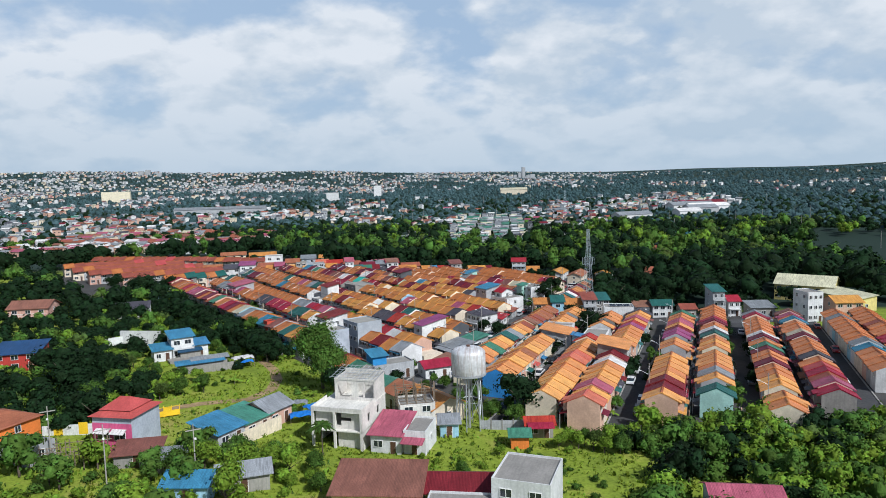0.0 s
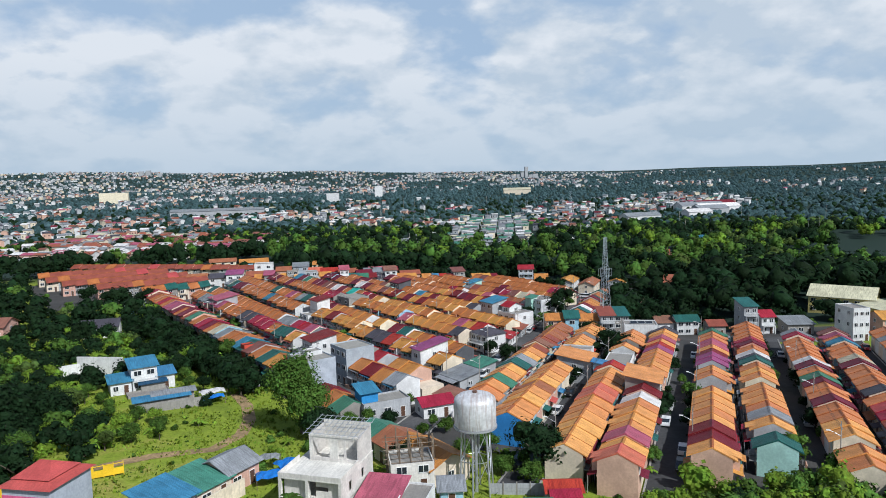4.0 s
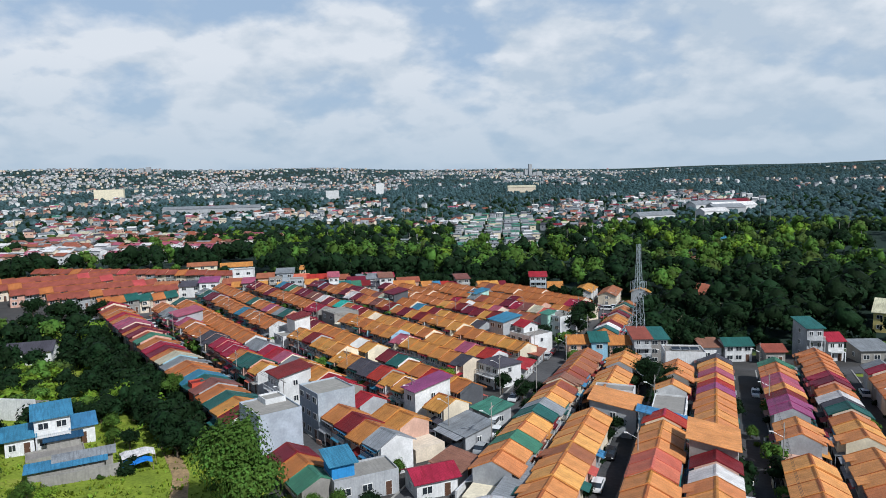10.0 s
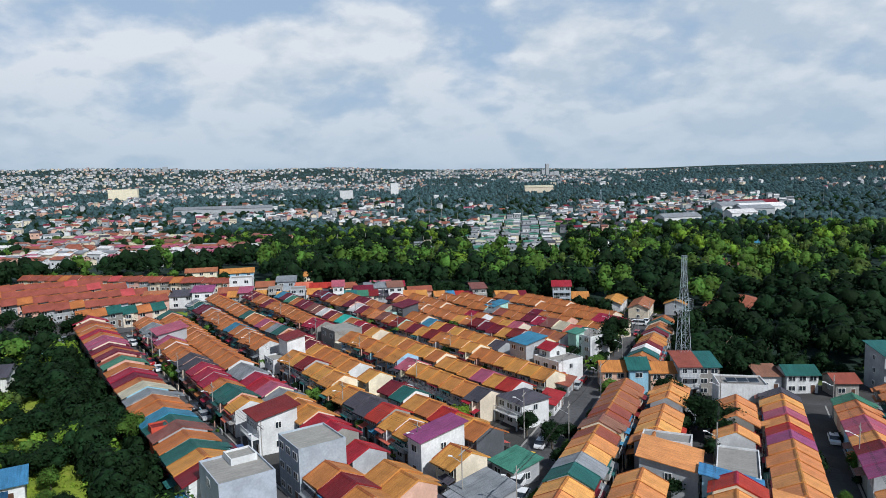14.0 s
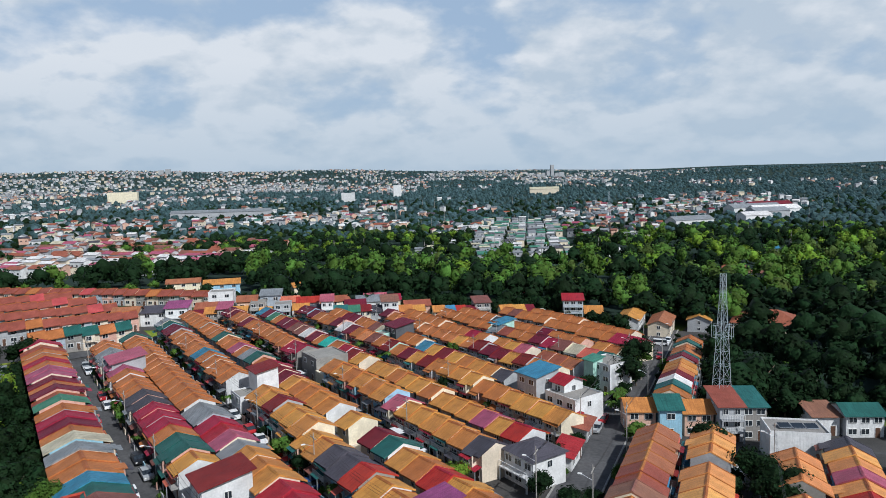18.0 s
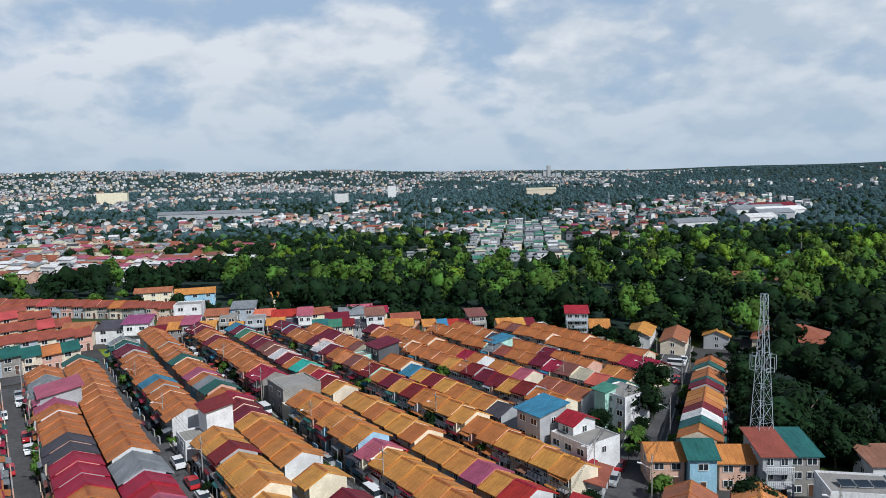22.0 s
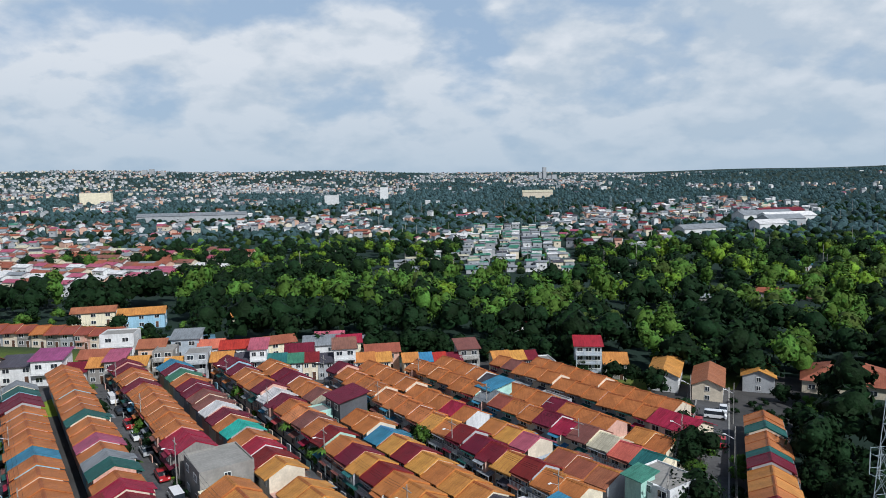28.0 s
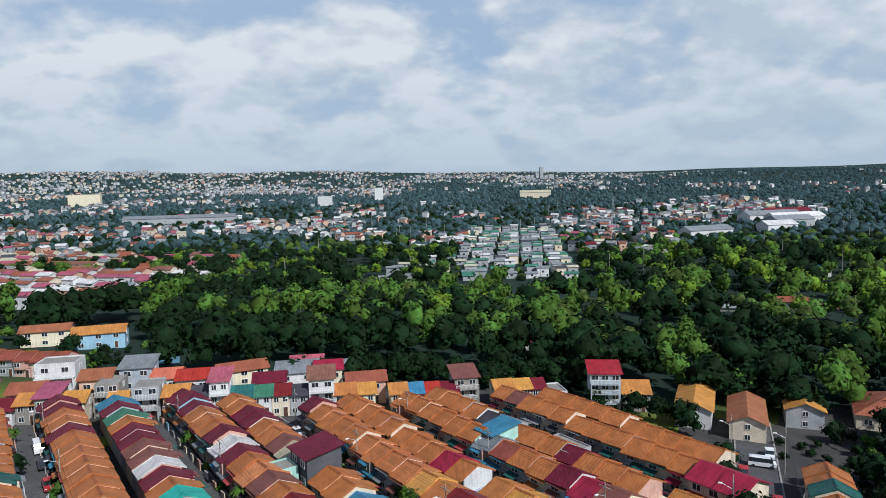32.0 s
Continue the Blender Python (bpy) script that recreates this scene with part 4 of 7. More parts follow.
for bx, deep, w, h, storeys, wall, roof, kind, label, balcony in (
        (-121, -2, 8, 5.0, 2, "c", "s", "gable", "cream two-storey house with red tiled roof", ()),
        (-113, 0, 9, 4.6, 2, "w", "d", "shed", "white rendered house with low purple-grey roof", ()),
        (-105.5, -1.5, 7, 6.4, 2, "w", "q", "shed", "white house with glazed upper porch and mauve roof", (1,)),
        (-99.6, -1.5, 5, 3.4, 1, "w", "m", "gable", "low house with maroon sheet roof", ()),
        (-99.0, 5.5, 7, 5.0, 2, "p", "s", "gable", "two-storey house with salmon roof behind a low one", ()),
        (-94.8, -1.0, 4.2, 4.4, 2, "k", "o", "gable", "narrow house with orange roof and open porch", ()),
        (-90.6, -2.0, 4.2, 6.0, 2, "k", "p", "shed", "bare concrete frame house with faded pink roof", (1,)),
        (-97.0, 13, 8.5, 9.6, 3, "w", None, "flat", "white modern house with roof deck and stair room", (1, 2)),
        (-86.2, -1, 4.6, 4.6, 2, "c", "o", "gable", "narrow cream house with orange roof", ()),
        (-87.0, 9, 6.5, 6.8, 2, "p", "s", "gable", "tall house with salmon roof behind the street", ()),
        (-81.6, 3, 5.0, 7.2, 3, "k", None, "flat", "unfinished grey concrete block with stair tower", (1, 2)),
        (-80.0, 12, 7.0, 8.4, 3, "s", "z", "shed", "grey house with stepped zinc roof", ()),
        (-77.6, -1.5, 3.6, 4.4, 2, "g", "o", "gable", "small house with orange roof below a dark one", ()),
        (-72.6, 0, 5.6, 7.2, 3, "g", None, "flat", "grey three-storey house with deep balconies", (1, 2)),
        (-73.0, 10, 6.0, 6.4, 2, "w", "f", "gable", "house with salmon and red roof", ()),
        (-66.5, 9, 7.5, 6.4, 2, "w", "r", "gable", "white house with bright red roof", ()),
        (-66.2, -1.5, 4.8, 5.6, 2, "p", "o", "gable", "peach two-storey house with orange roof and balcony", (1,)),
        (-61.6, -0.5, 3.8, 5.0, 2, "g", "d", "gable", "narrow house with dark grey roof", ()),
        (-57.6, -1.0, 4.0, 8.4, 3, "w", "p", "shed", "tall narrow white house with pink roof and balconies", (1, 2)),
        (-53.4, -0.5, 4.2, 4.8, 2, "w", "t", "gable", "white house with dark teal roof", ()),
        (-49.2, -0.5, 4.2, 4.8, 2, "w", "g", "gable", "white house with green roof", ()),
        (-45.2, -0.5, 3.8, 5.0, 2, "c", "m", "gable", "cream house with maroon roof", ()),
        (-41.4, -0.5, 3.8, 4.8, 2, "g", "d", "gable", "house with charcoal roof", ()),
        (-50.0, 8, 7.0, 5.6, 2, "w", "m", "gable", "white house with maroon roof behind green ones", ()),
        (-46.0, 16, 10.0, 5.6, 2, "w", "z", "shed", "wide white house with pale sheet roof", ()),
        (-38.5, 16, 6.5, 6.4, 2, "c", "r", "gable", "house with red roof at the wood's edge", ()),
        (-36.6, 0, 5.6, 8.2, 3, "w", "n", "shed", "white and pink three-storey house with balconies", (1, 2)),
        (-31.4, -1, 4.6, 5.0, 2, "w", "o", "gable", "white house with orange roof", ()),
        (-27.0, -1, 4.4, 5.0, 2, "c", "o", "gable", "cream house with orange roof", ()),
        (-28.0, 7, 9.0, 5.6, 2, "p", "s", "gable", "long house with salmon roof behind the street", ()),
        (-19.6, -1, 3.6, 4.8, 2, "c", "o", "gable", "narrow house with amber roof", ()),
        (-16.0, -1, 3.6, 4.8, 2, "w", "b", "gable", "white house with bright blue roof", ()),
        (-12.4, -1, 3.8, 4.8, 2, "w", "r", "gable", "white house with red roof", ()),
        (-8.4, -1, 4.2, 4.8, 2, "w", "m", "gable", "white house with maroon roof and arched window", ()),
        (-4.4, 1, 5.6, 7.6, 3, "k", "n", "shed", "unfinished concrete house with brown roof sheet", (1, 2)),
        (4.6, 0, 4.2, 4.8, 2, "c", "o", "gable", "cream house with orange roof by the lane", ()),
        (8.8, 0, 4.2, 4.8, 2, "p", "o", "gable", "peach house with orange roof by the lane", ()),
        (12.6, 0, 3.4, 4.8, 2, "k", "m", "gable", "house with maroon roof by the lane", ()),
        (16.6, -2, 5.6, 4.4, 2, "w", None, "flat", "white house end with flat roof", ())):
    back_house(bx, deep, w, h, storeys, wall, roof, kind, label, balcony)
flat_house(-62, 361, 30, 12, 7, 4.2, 2, "c", "cream gabled house with worn salmon roof", roof="s", roof_kind="gable", cols=3)
flat_house(-46, 366, 10, 8, 6, 5.6, 2, "w", "white house with faded pink roof", roof="p", roof_kind="gable", cols=2)
flat_house(-38, 364, 10, 8, 6, 4.4, 2, "s", "grey house with zinc and salmon roof", roof="z", roof_kind="shed", cols=2)
# tall and loose houses at the edge of the woods
flat_house(29, 352.5, -4, 7, 7, 9.2, 4, "s", "four-storey unfinished block with red roof sheet", roof="r", roof_kind="shed", cols=3, balcony=(1, 2, 3))
flat_house(36.5, 354, -4, 6, 9, 4.6, 2, "k", "unfinished concrete house with orange roof", roof="o", roof_kind="gable", cols=2)
flat_house(48.8, 347, 70, 17, 7.4, 4.6, 2, "w", "long white house with orange gabled roof", roof="o", roof_kind="gable", cols=4)
flat_house(57.5, 339.5, 70, 17, 7.0, 4.4, 2, "c", "long cream house with terracotta roof", roof="s", roof_kind="gable", cols=4)
flat_house(72.0, 345, 70, 11, 7.4, 4.4, 2, "g", "house with orange roof at the wood's edge", roof="o", roof_kind="gable", cols=3)
flat_house(11, 409, 10, 8, 6, 3.0, 1, "w", "small white house with red roof among trees", roof="r", roof_kind="gable", cols=2)
flat_house(94, 342, -25, 22, 16, 3.2, 1, "c", "wide hall with terracotta hipped roof among trees", roof="s", roof_kind="hip", cols=5)
flat_house(-84, 401, 30, 11, 7, 4.2, 2, "c", "cream house with orange roof beside the woods", roof="o", roof_kind="gable", cols=3)
flat_house(-138, 398, 20, 14, 7, 5, 2, "c", "house with terracotta roof beside the woods", roof="s", roof_kind="gable", cols=3)
flat_house(-120, 397, 20, 15, 8, 5, 2, "b", "pale blue house with orange and maroon roof", roof="o", roof_kind="gable", cols=3)
# school hall on the right
flat_house(136.8, 270, -36, 20.5, 15, 6.2, 2, "y", "pale yellow hall with low gabled roof", roof="c", roof_kind="gable", cols=6)
flat_house(140.5, 249, -80, 20, 8, 4.2, 1, "y", "long pale roofed walkway beside the hall", roof="c", roof_kind="shed", cols=6)

# ---- water tank ----
def water_tank(x, y, top=14.2, rad=3.1):
    z0 = ground(x, y)
    o = thing("water_tank", "silver steel water tank with domed top on a braced stand", "water tank", pose(x, y, z0))
    t, zb = top - z0, 9.3 - z0
    b = Build()
    b.turn([(rad * 0.97, zb), (rad, zb + 0.15), (rad, t - 1.15), (rad * 0.96, t - 0.8), (rad * 0.80, t - 0.40), (rad * 0.5, t - 0.12), (0.35, t), (0.3, t)], 40)
    tank = part("tank", b, M_SILVER, o, smooth=True)
    b = Build()
    b.turn([(0.35, t - 0.02), (0.35, t + 0.25), (0.1, t + 0.3)], 14)
    part("hatch", b, M_RUST, tank, "rusted round hatch")
    b = Build()
    b.turn([(rad * 0.3, zb - 0.25), (rad + 0.12, zb - 0.25), (rad + 0.12, zb - 0.02), (rad * 0.3, zb - 0.02)], 32)
    part("ring_beam", b, M_STEEL, o)
    legs = [(2.1 * math.cos(a), 2.1 * math.sin(a)) for a in [math.pi / 3 * i + 0.3 for i in range(6)]]
    for lx, ly in legs:
        b = Build()
        b.beam((lx * 1.25, ly * 1.25, -0.5), (lx, ly, zb - 0.2), 0.13, 8)
        part("leg", b, M_STEEL, o)
    b = Build()
    b.beam((0, 0, -0.5), (0, 0, zb), 0.25, 10)
    part("riser_pipe", b, M_STEEL, o)
    for i in range(6):
        (ax, ay), (cx, cy) = legs[i], legs[(i + 1) % 6]
        for lo, hi in ((0.6, zb * 0.5), (zb * 0.5, zb - 0.5)):
            for p, q in (((ax * 1.15, ay * 1.15, lo), (cx * 1.08, cy * 1.08, hi)), ((ax * 1.1, ay * 1.1, hi), (cx * 1.1, cy * 1.1, hi))):
                b = Build()
                b.beam(p, q, 0.055, 5)
                part("brace", b, M_STEEL, o)
    return o


water_tank(1.5, 120.2)


# ---- lattice mast ----
def lattice_mast(x, y, base, top, foot=1.7, head=0.42, n=11):
    o = thing("lattice_tower", "galvanised steel lattice telecom tower among trees", "tower", pose(x, y, base, 0, 0, 14))
    h = top - base

    cut = [h * (1 - (1 - i / n) ** 1.15) for i in range(n + 1)]

    def half(z):
        return foot + (head - foot) * min(1.0, (z / h) * 1.12)

    corner = ((-1, -1), (1, -1), (1, 1), (-1, 1))
    for cx, cy in corner:
        b = Build()
        b.beam((cx * foot, cy * foot, -1.5), (cx * head, cy * head, h * 0.893), 0.062, 6, 0.048)
        b.beam((cx * head, cy * head, h * 0.893), (cx * head, cy * head, h), 0.06, 6)
        part("leg", b, M_MAST, o)
    for z0, z1 in zip(cut, cut[1:]):
        a, c = half(z0), half(z1)
        for i in range(4):
            (ux, uy), (vx, vy) = corner[i], corner[(i + 1) % 4]
            for p, q in (((ux * a, uy * a, z0), (vx * c, vy * c, z1)), ((vx * a, vy * a, z0), (ux * c, uy * c, z1)), ((ux * c, uy * c, z1), (vx * c, vy * c, z1))):
                b = Build()
                b.beam(p, q, 0.024, 4)
                part("brace", b, M_MAST, o)
    for i in range(4):
        a = math.pi / 2 * i
        b = Build()
        z = h * 0.63
        q = half(z) + 1.15
        for s in (-0.7, 0.7):
            p = Matrix.Rotation(a, 3, "Z") @ Vector((q, s, 0))
            b.beam((p.x, p.y, z - 1.3), (p.x, p.y, z + 1.3), 0.045, 5)
        p0, p1 = Matrix.Rotation(a, 3, "Z") @ Vector((q, -0.7, 0)), Matrix.Rotation(a, 3, "Z") @ Vector((q, 0.7, 0))
        for dz in (-1.2, 1.2):
            b.beam((p0.x, p0.y, z + dz), (p1.x, p1.y, z + dz), 0.03, 4)
            p2 = Matrix.Rotation(a, 3, "Z") @ Vector((half(z), 0, 0))
            b.beam((p2.x, p2.y, z + dz), ((p0.x + p1.x) / 2, (p0.y + p1.y) / 2, z + dz), 0.03, 4)
        part("antenna_frame", b, M_MAST, o)
    return o


lattice_mast(45.6, 243.7, ground(45.6, 243.7) + 0.1, 25.6)
lattice_mast(118, 792, ground(118, 792), ground(118, 792) + 34, 2.0, 0.6, 6)


# ---- unfinished concrete house ----
def unfinished_house():
    x, y = -19.4, 114.0
    o = thing("unfinished_house", "unpainted three-storey concrete house still under construction", "house", pose(x, y, ground(x, y), 0, 0, -14))
    w, f = WALL["u"], 3.3
    b = Build()
    b.box(-4.6, 4.6, -5.6, 5.6, f - 0.2, f)
    part("floor_slab", b, w, o)
    b = Build()
    b.box(-4.6, 4.6, -5.6, 5.6, 2 * f - 0.2, 2 * f)
    part("floor_slab", b, w, o)
    for px, py in ((-4.4, -5.4), (-0.4, -5.4), (4.4, -5.4)):
        b = Build()
        b.box(px - 0.2, px + 0.2, py - 0.2, py + 0.2, -1, 2 * f - 0.2)
        part("column", b, w, o)
    def pieces(name, boxes):
        for q in boxes:
            b = Build()
            b.box(*q)
            part(name, b, w, o)

    # side and back walls with openings
    pieces("inner_wall", ((-0.2, 4.4, -4.6, -4.4, -1, f - 0.2), (-4.4, 4.4, 5.3, 5.5, -1, 2 * f - 0.2), (-4.5, -4.3, -2, 5.3, -1, 2 * f - 0.2)))
    pieces("side_wall", [(4.4, 4.6, *q) for q in ((-5.4, -3.0, -1, 6.4), (-3.0, -2.0, -1, 4.2), (-3.0, -2.0, 5.6, 6.4), (-2.0, 1.2, -1, 6.4), (1.2, 2.2, -1, 0.8),
                                                  (1.2, 2.2, 2.2, 4.2), (1.2, 2.2, 5.6, 6.4), (2.2, 5.4, -1, 6.4))])
    pieces("front_wall", [(q[0], q[1], -4.7, -4.5, q[2], q[3]) for q in ((-4.2, -3.4, f, 6.4), (-3.4, 4.4, f, 3.9), (-3.4, -0.4, 3.9, 6.4), (0.5, 2.3, 3.9, 4.7), (0.5, 2.3, 5.3, 6.4), (2.3, 4.4, 3.9, 6.4))])
    pieces("parapet", [(*q, 2 * f, 2 * f + 0.6) for q in ((-4.6, 4.6, -5.6, -5.45), (-4.6, -4.45, -5.45, 0.4), (4.45, 4.6, -5.45, 0.4))])
    pieces("upper_wall", [(-2.9, 4.5, 0.4, 0.6, 2 * f, 2 * f + 0.5), (-2.9, 4.5, 0.4, 0.6, 2 * f + 3.3, 2 * f + 3.8), (-2.9, 4.5, 5.2, 5.4, 2 * f, 2 * f + 4.2),
                          (-2.9, -2.7, 0.6, 5.2, 2 * f, 2 * f + 3.8), (4.3, 4.5, 0.6, 5.2, 2 * f, 2 * f + 3.8)]
           + [(x0, x1, 0.4, 0.6, 2 * f + 0.5, 2 * f + 3.3) for x0, x1 in ((-2.9, -2.4), (0.3, 1.5), (2.4, 2.7))])
    for i in range(11):
        b = Build()
        x1 = -3.4 + i * 0.84
        b.beam((x1, -0.4, 2 * f + 4.0), (x1, 6.0, 2 * f + 4.7), 0.05, 4)
        part("rafter", b, M_STEEL, o)
    for i in range(6):
        b = Build()
        b.beam((-3.6, 0.0 + i * 1.1, 2 * f + 4.12 + i * 0.12), (5.2, 0.0 + i * 1.1, 2 * f + 4.12 + i * 0.12), 0.04, 4)
        part("purlin", b, M_STEEL, o)
    return o


unfinished_house()


def scaffold(x, y, nx, ny, nz, step, label, mat):
    o = thing("timber_frame", label, "construction", pose(x, y, ground(x, y), 0, 0, 12))
    r = random.Random(nx * 7 + ny)
    for i in range(nx + 1):
        for j in range(ny + 1):
            b = Build()
            b.beam((i * step, j * step, -0.6), (i * step + r.uniform(-0.1, 0.1), j * step + r.uniform(-0.1, 0.1), nz * 2.2 + r.uniform(0, 1.4)), 0.09, 5)
            part("post", b, mat, o)
    for k in range(1, nz + 1):
        for i in range(nx + 1):
            b = Build()
            b.beam((i * step, -0.6, k * 2.1 + r.uniform(-0.1, 0.1)), (i * step, ny * step + 0.6, k * 2.1), 0.06, 4)
            part("beam", b, mat, o)
        for j in range(ny + 1):
            b = Build()
            b.beam((-0.6, j * step, k * 2.1 + 0.1), (nx * step + 0.6, j * step, k * 2.1 + 0.1 + r.uniform(-0.2, 0.2)), 0.06, 4)
            part("beam", b, mat, o)
    return o


scaffold(-11.5, 119.5, 4, 3, 3, 1.7, "grey timber scaffolding round an unfinished frame house", M_TIMBER)
scaffold(-65, 96, 5, 3, 1, 1.9, "low frame of weathered posts and beams on bare earth", M_TIMBER)
flat_house(-8.5, 122, 12, 6.5, 5.5, 4.6, 2, "u", "unfinished block house inside scaffolding", cols=2)

# ---- houses in the foreground ----
flat_house(-11.6, 110.6, -12, 5.2, 7.6, 3.2, 1, "w", "small white house under a bright pink roof", roof="p", roof_kind="shed", cols=2, base=-0.3)
flat_house(-6.9, 110.0, -12, 3.8, 7.0, 4.0, 1, "w", "white extension with flat roof beside a pink roof", cols=1, base=-0.4, awn="p")
flat_house(-2.2, 116.3, 5, 3.2, 3, 2.6, 1, "b", "small shed with zinc roof", roof="z", roof_kind="shed", cols=1)
flat_house(13.8, 117.3, 2, 4.6, 3.6, 2.6, 1, "k", "small block hut with crimson roof", roof="r", roof_kind="gable", cols=2, awn="r")
flat_house(9.9, 111.6, 0, 3.0, 3.2, 2.4, 1, "o", "little wooden hut with green roof", roof="g", roof_kind="gable", cols=1, blank=True)
flat_house(-10.8, 87.4, -3, 11.5, 7.5, 3.6, 1, "y", "low house under a rusty corrugated roof", roof="n", roof_kind="shed", cols=3, base=0.3)
flat_house(0.6, 88.3, -3, 9.5, 6.0, 3.4, 1, "w", "low house under a maroon ridged roof", roof="m", roof_kind="gable", cols=3, base=0.0)
flat_house(0.4, 82.5, -6, 9.0, 3.5, 3.9, 1, "w", "white walled terrace with metal fence", cols=2, base=0.0)
flat_house(9.0, 85.6, -18, 7.6, 8.6, 7.0, 2, "w", "white block with flat concrete roof and parapet", cols=2, side_cols=0, base=-0.5)
flat_house(37.3, 86.5, -6, 8.6, 6.5, 3.4, 1, "w", "house with faded pink and zinc roof in a thicket", roof="p", roof_kind="gable", cols=2)

pink = flat_house(-56.6, 109.3, -9, 7.2, 7.6, 5.3, 2, "s", "magenta and slate house under a two-tier faded red roof", roof="f", roof_kind="hip", cols=2, base=1.7, blank=True)
b = Build()
b.box(-3.62, 3.62, -3.86, -3.81, -0.8, 4.2)
part("painted_front", b, WALL["m"], pink, "magenta painted front wall")
for q in (-1.6, 1.4):
    put_window(pink, WIN_BIG, q, -3.86, 1.4)
    b = Build()
    b.slab((q - 1.3, -4.9, 2.75), (q + 1.3, -4.9, 2.75), (q + 1.3, -3.87, 3.3), (q - 1.3, -3.87, 3.3), 0.05)
    part("awning", b, ROOF["w"], pink, "white window awning")
# dark block added for the shade below the upper roof tier
b = Build()
b.box(-3.3, 3.3, -3.5, 3.5, 4.3, 5.25)
part("shadow_gap", b, M_DARK, pink)
b = Build()
b.add([(-2.9, -3.0, 6.1), (2.9, -3.0, 6.1), (2.9, 3.0, 6.1), (-2.9, 3.0, 6.1), (-0.9, 0, 7.6), (0.9, 0, 7.6)], [(3, 2, 1, 0), (0, 1, 5, 4), (1, 2, 5), (2, 3, 4, 5), (3, 0, 4)])
part("upper_roof", b, ROOF["f"], pink, "raised red roof tier")
flat_house(-76.5, 106.0, -20, 9, 8, 4.6, 2, "o", "orange house under a salmon hipped roof", roof="s", roof_kind="hip", cols=3)
flat_house(-68.5, 101.0, -20, 6, 5, 3.0, 1, "g", "grey block annex with pink parapet", cols=2)
flat_house(-50.5, 100.8, 12, 6.5, 4, 2.3, 1, "k", "shack patched with rusty and bare sheets", roof="n", roof_kind="shed", cols=1)
flat_house(-44.8, 98.8, 12, 4.5, 3.5, 2.0, 1, "k", "shack roofed with pale sheets", roof="z", roof_kind="shed", cols=1)
flat_house(-31.5, 93.5, 20, 7, 5, 2.6, 1, "k", "low shed with grey and white sheet roof", roof="z", roof_kind="gable", cols=1)
flat_house(-37.5, 89.5, 0, 6, 5, 2.8, 1, "b", "low house with bright blue roof", roof="b", roof_kind="gable", cols=1)

# long shed with blue and green roofs behind a cream wall
sd = 63
flat_house(-41.5, 110.5, sd, 6, 6.4, 2.8, 1, "g", "workshop under a faded blue roof", roof="b", roof_kind="shed", cols=2)
flat_house(-38.7, 116.0, sd, 6.2, 6.4, 2.8, 1, "c", "workshop under a dull green roof", roof="g", roof_kind="shed", cols=2)
flat_house(-36.4, 121.5, sd, 6.0, 6.8, 3.2, 1, "p", "workshop under a bare zinc roof", roof="z", roof_kind="gable", cols=2)
flat_house(-35.5, 112.0, sd, 12.5, 0.3, 2.3, 1, "c", "cream yard wall beside the workshops", name="yard_wall", blank=True)


def tarp(x, y, deg, w, d, h, mat, label):
    o = thing("tarpaulin_shelter", label, "shelter", on_ground(x, y, deg))
    b = Build()
    n = 5
    for i in range(n + 1):
        for j in range(n + 1):
            u, v = i / n - 0.5, j / n - 0.5
            b.v.append((u * w, v * d, h - 0.5 * (u * u + v * v) * 2 + 0.18 * math.sin(i * 2.1 + j * 1.3)))
    for i in range(n):
        for j in range(n):
            k = i * (n + 1) + j
            b.f.append((k, k + n + 1, k + n + 2, k + 1))
            b.mi.append(0)
    part("sheet", b, mat, o)
    for px, py in ((-0.5, -0.5), (0.5, -0.5), (0.5, 0.5), (-0.5, 0.5)):
        b = Build()
        b.beam((px * w * 0.98, py * d * 0.98, -0.6), (px * w * 0.98, py * d * 0.98, h - 0.45), 0.05, 5)
        part("pole", b, M_TIMBER, o)
    return o


tarp(-29.8, 121.0, 20, 4.2, 3.0, 2.0, M_TARP, "sagging blue tarpaulin over stored goods")
tarp(-28.2, 124.8, 40, 3.6, 3.0, 2.4, M_TARP, "blue tarpaulin shelter beside the track")
tarp(-31.5, 126.5, 10, 3.2, 2.2, 2.6, ROOF["z"], "pale sheet shelter on thin poles")
tarp(-54.6, 162.6, 35, 5.0, 3.4, 2.3, ROOF["w"], "off-white canvas shelter on poles")
tarp(-53.6, 160.4, 35, 4.4, 2.4, 1.8, M_TARP, "blue tarpaulin lean-to by the wall")

# house with blue roofs and its yard
bd = 34
flat_house(-73.5, 170.4, bd, 5.4, 5.6, 5.6, 2, "w", "white two-storey house with blue roof", roof="b", roof_kind="shed", cols=2, balcony=(1,))
flat_house(-76.9, 166.6, bd, 4.2, 4.6, 2.9, 1, "w", "low white wing with blue roof", roof="b", roof_kind="shed", cols=2)
flat_house(-69.6, 172.8, bd, 3.6, 4.4, 3.2, 1, "w", "white wing with blue roof and porch", roof="b", roof_kind="shed", cols=1)
flat_house(-63.4, 157.8, 30, 10.4, 1.9, 1.9, 1, "k", "long yard building under a blue sheet roof", roof="b", roof_kind="shed", cols=1, blank=True)
flat_house(-62.0, 160.3, 30, 8.0, 1.6, 2.3, 1, "k", "narrow yard store under a bare zinc roof", roof="z", roof_kind="shed", cols=1, blank=True)
flat_house(-60.0, 156.0, 30, 10.6, 0.4, 1.7, 1, "k", "bare concrete yard wall", blank=True, name="yard_wall")
flat_house(-69.8, 165.0, bd, 8.5, 4.0, 0.9, 1, "k", "grey terrace with potted plants in front of the house", blank=True, name="terrace_deck")
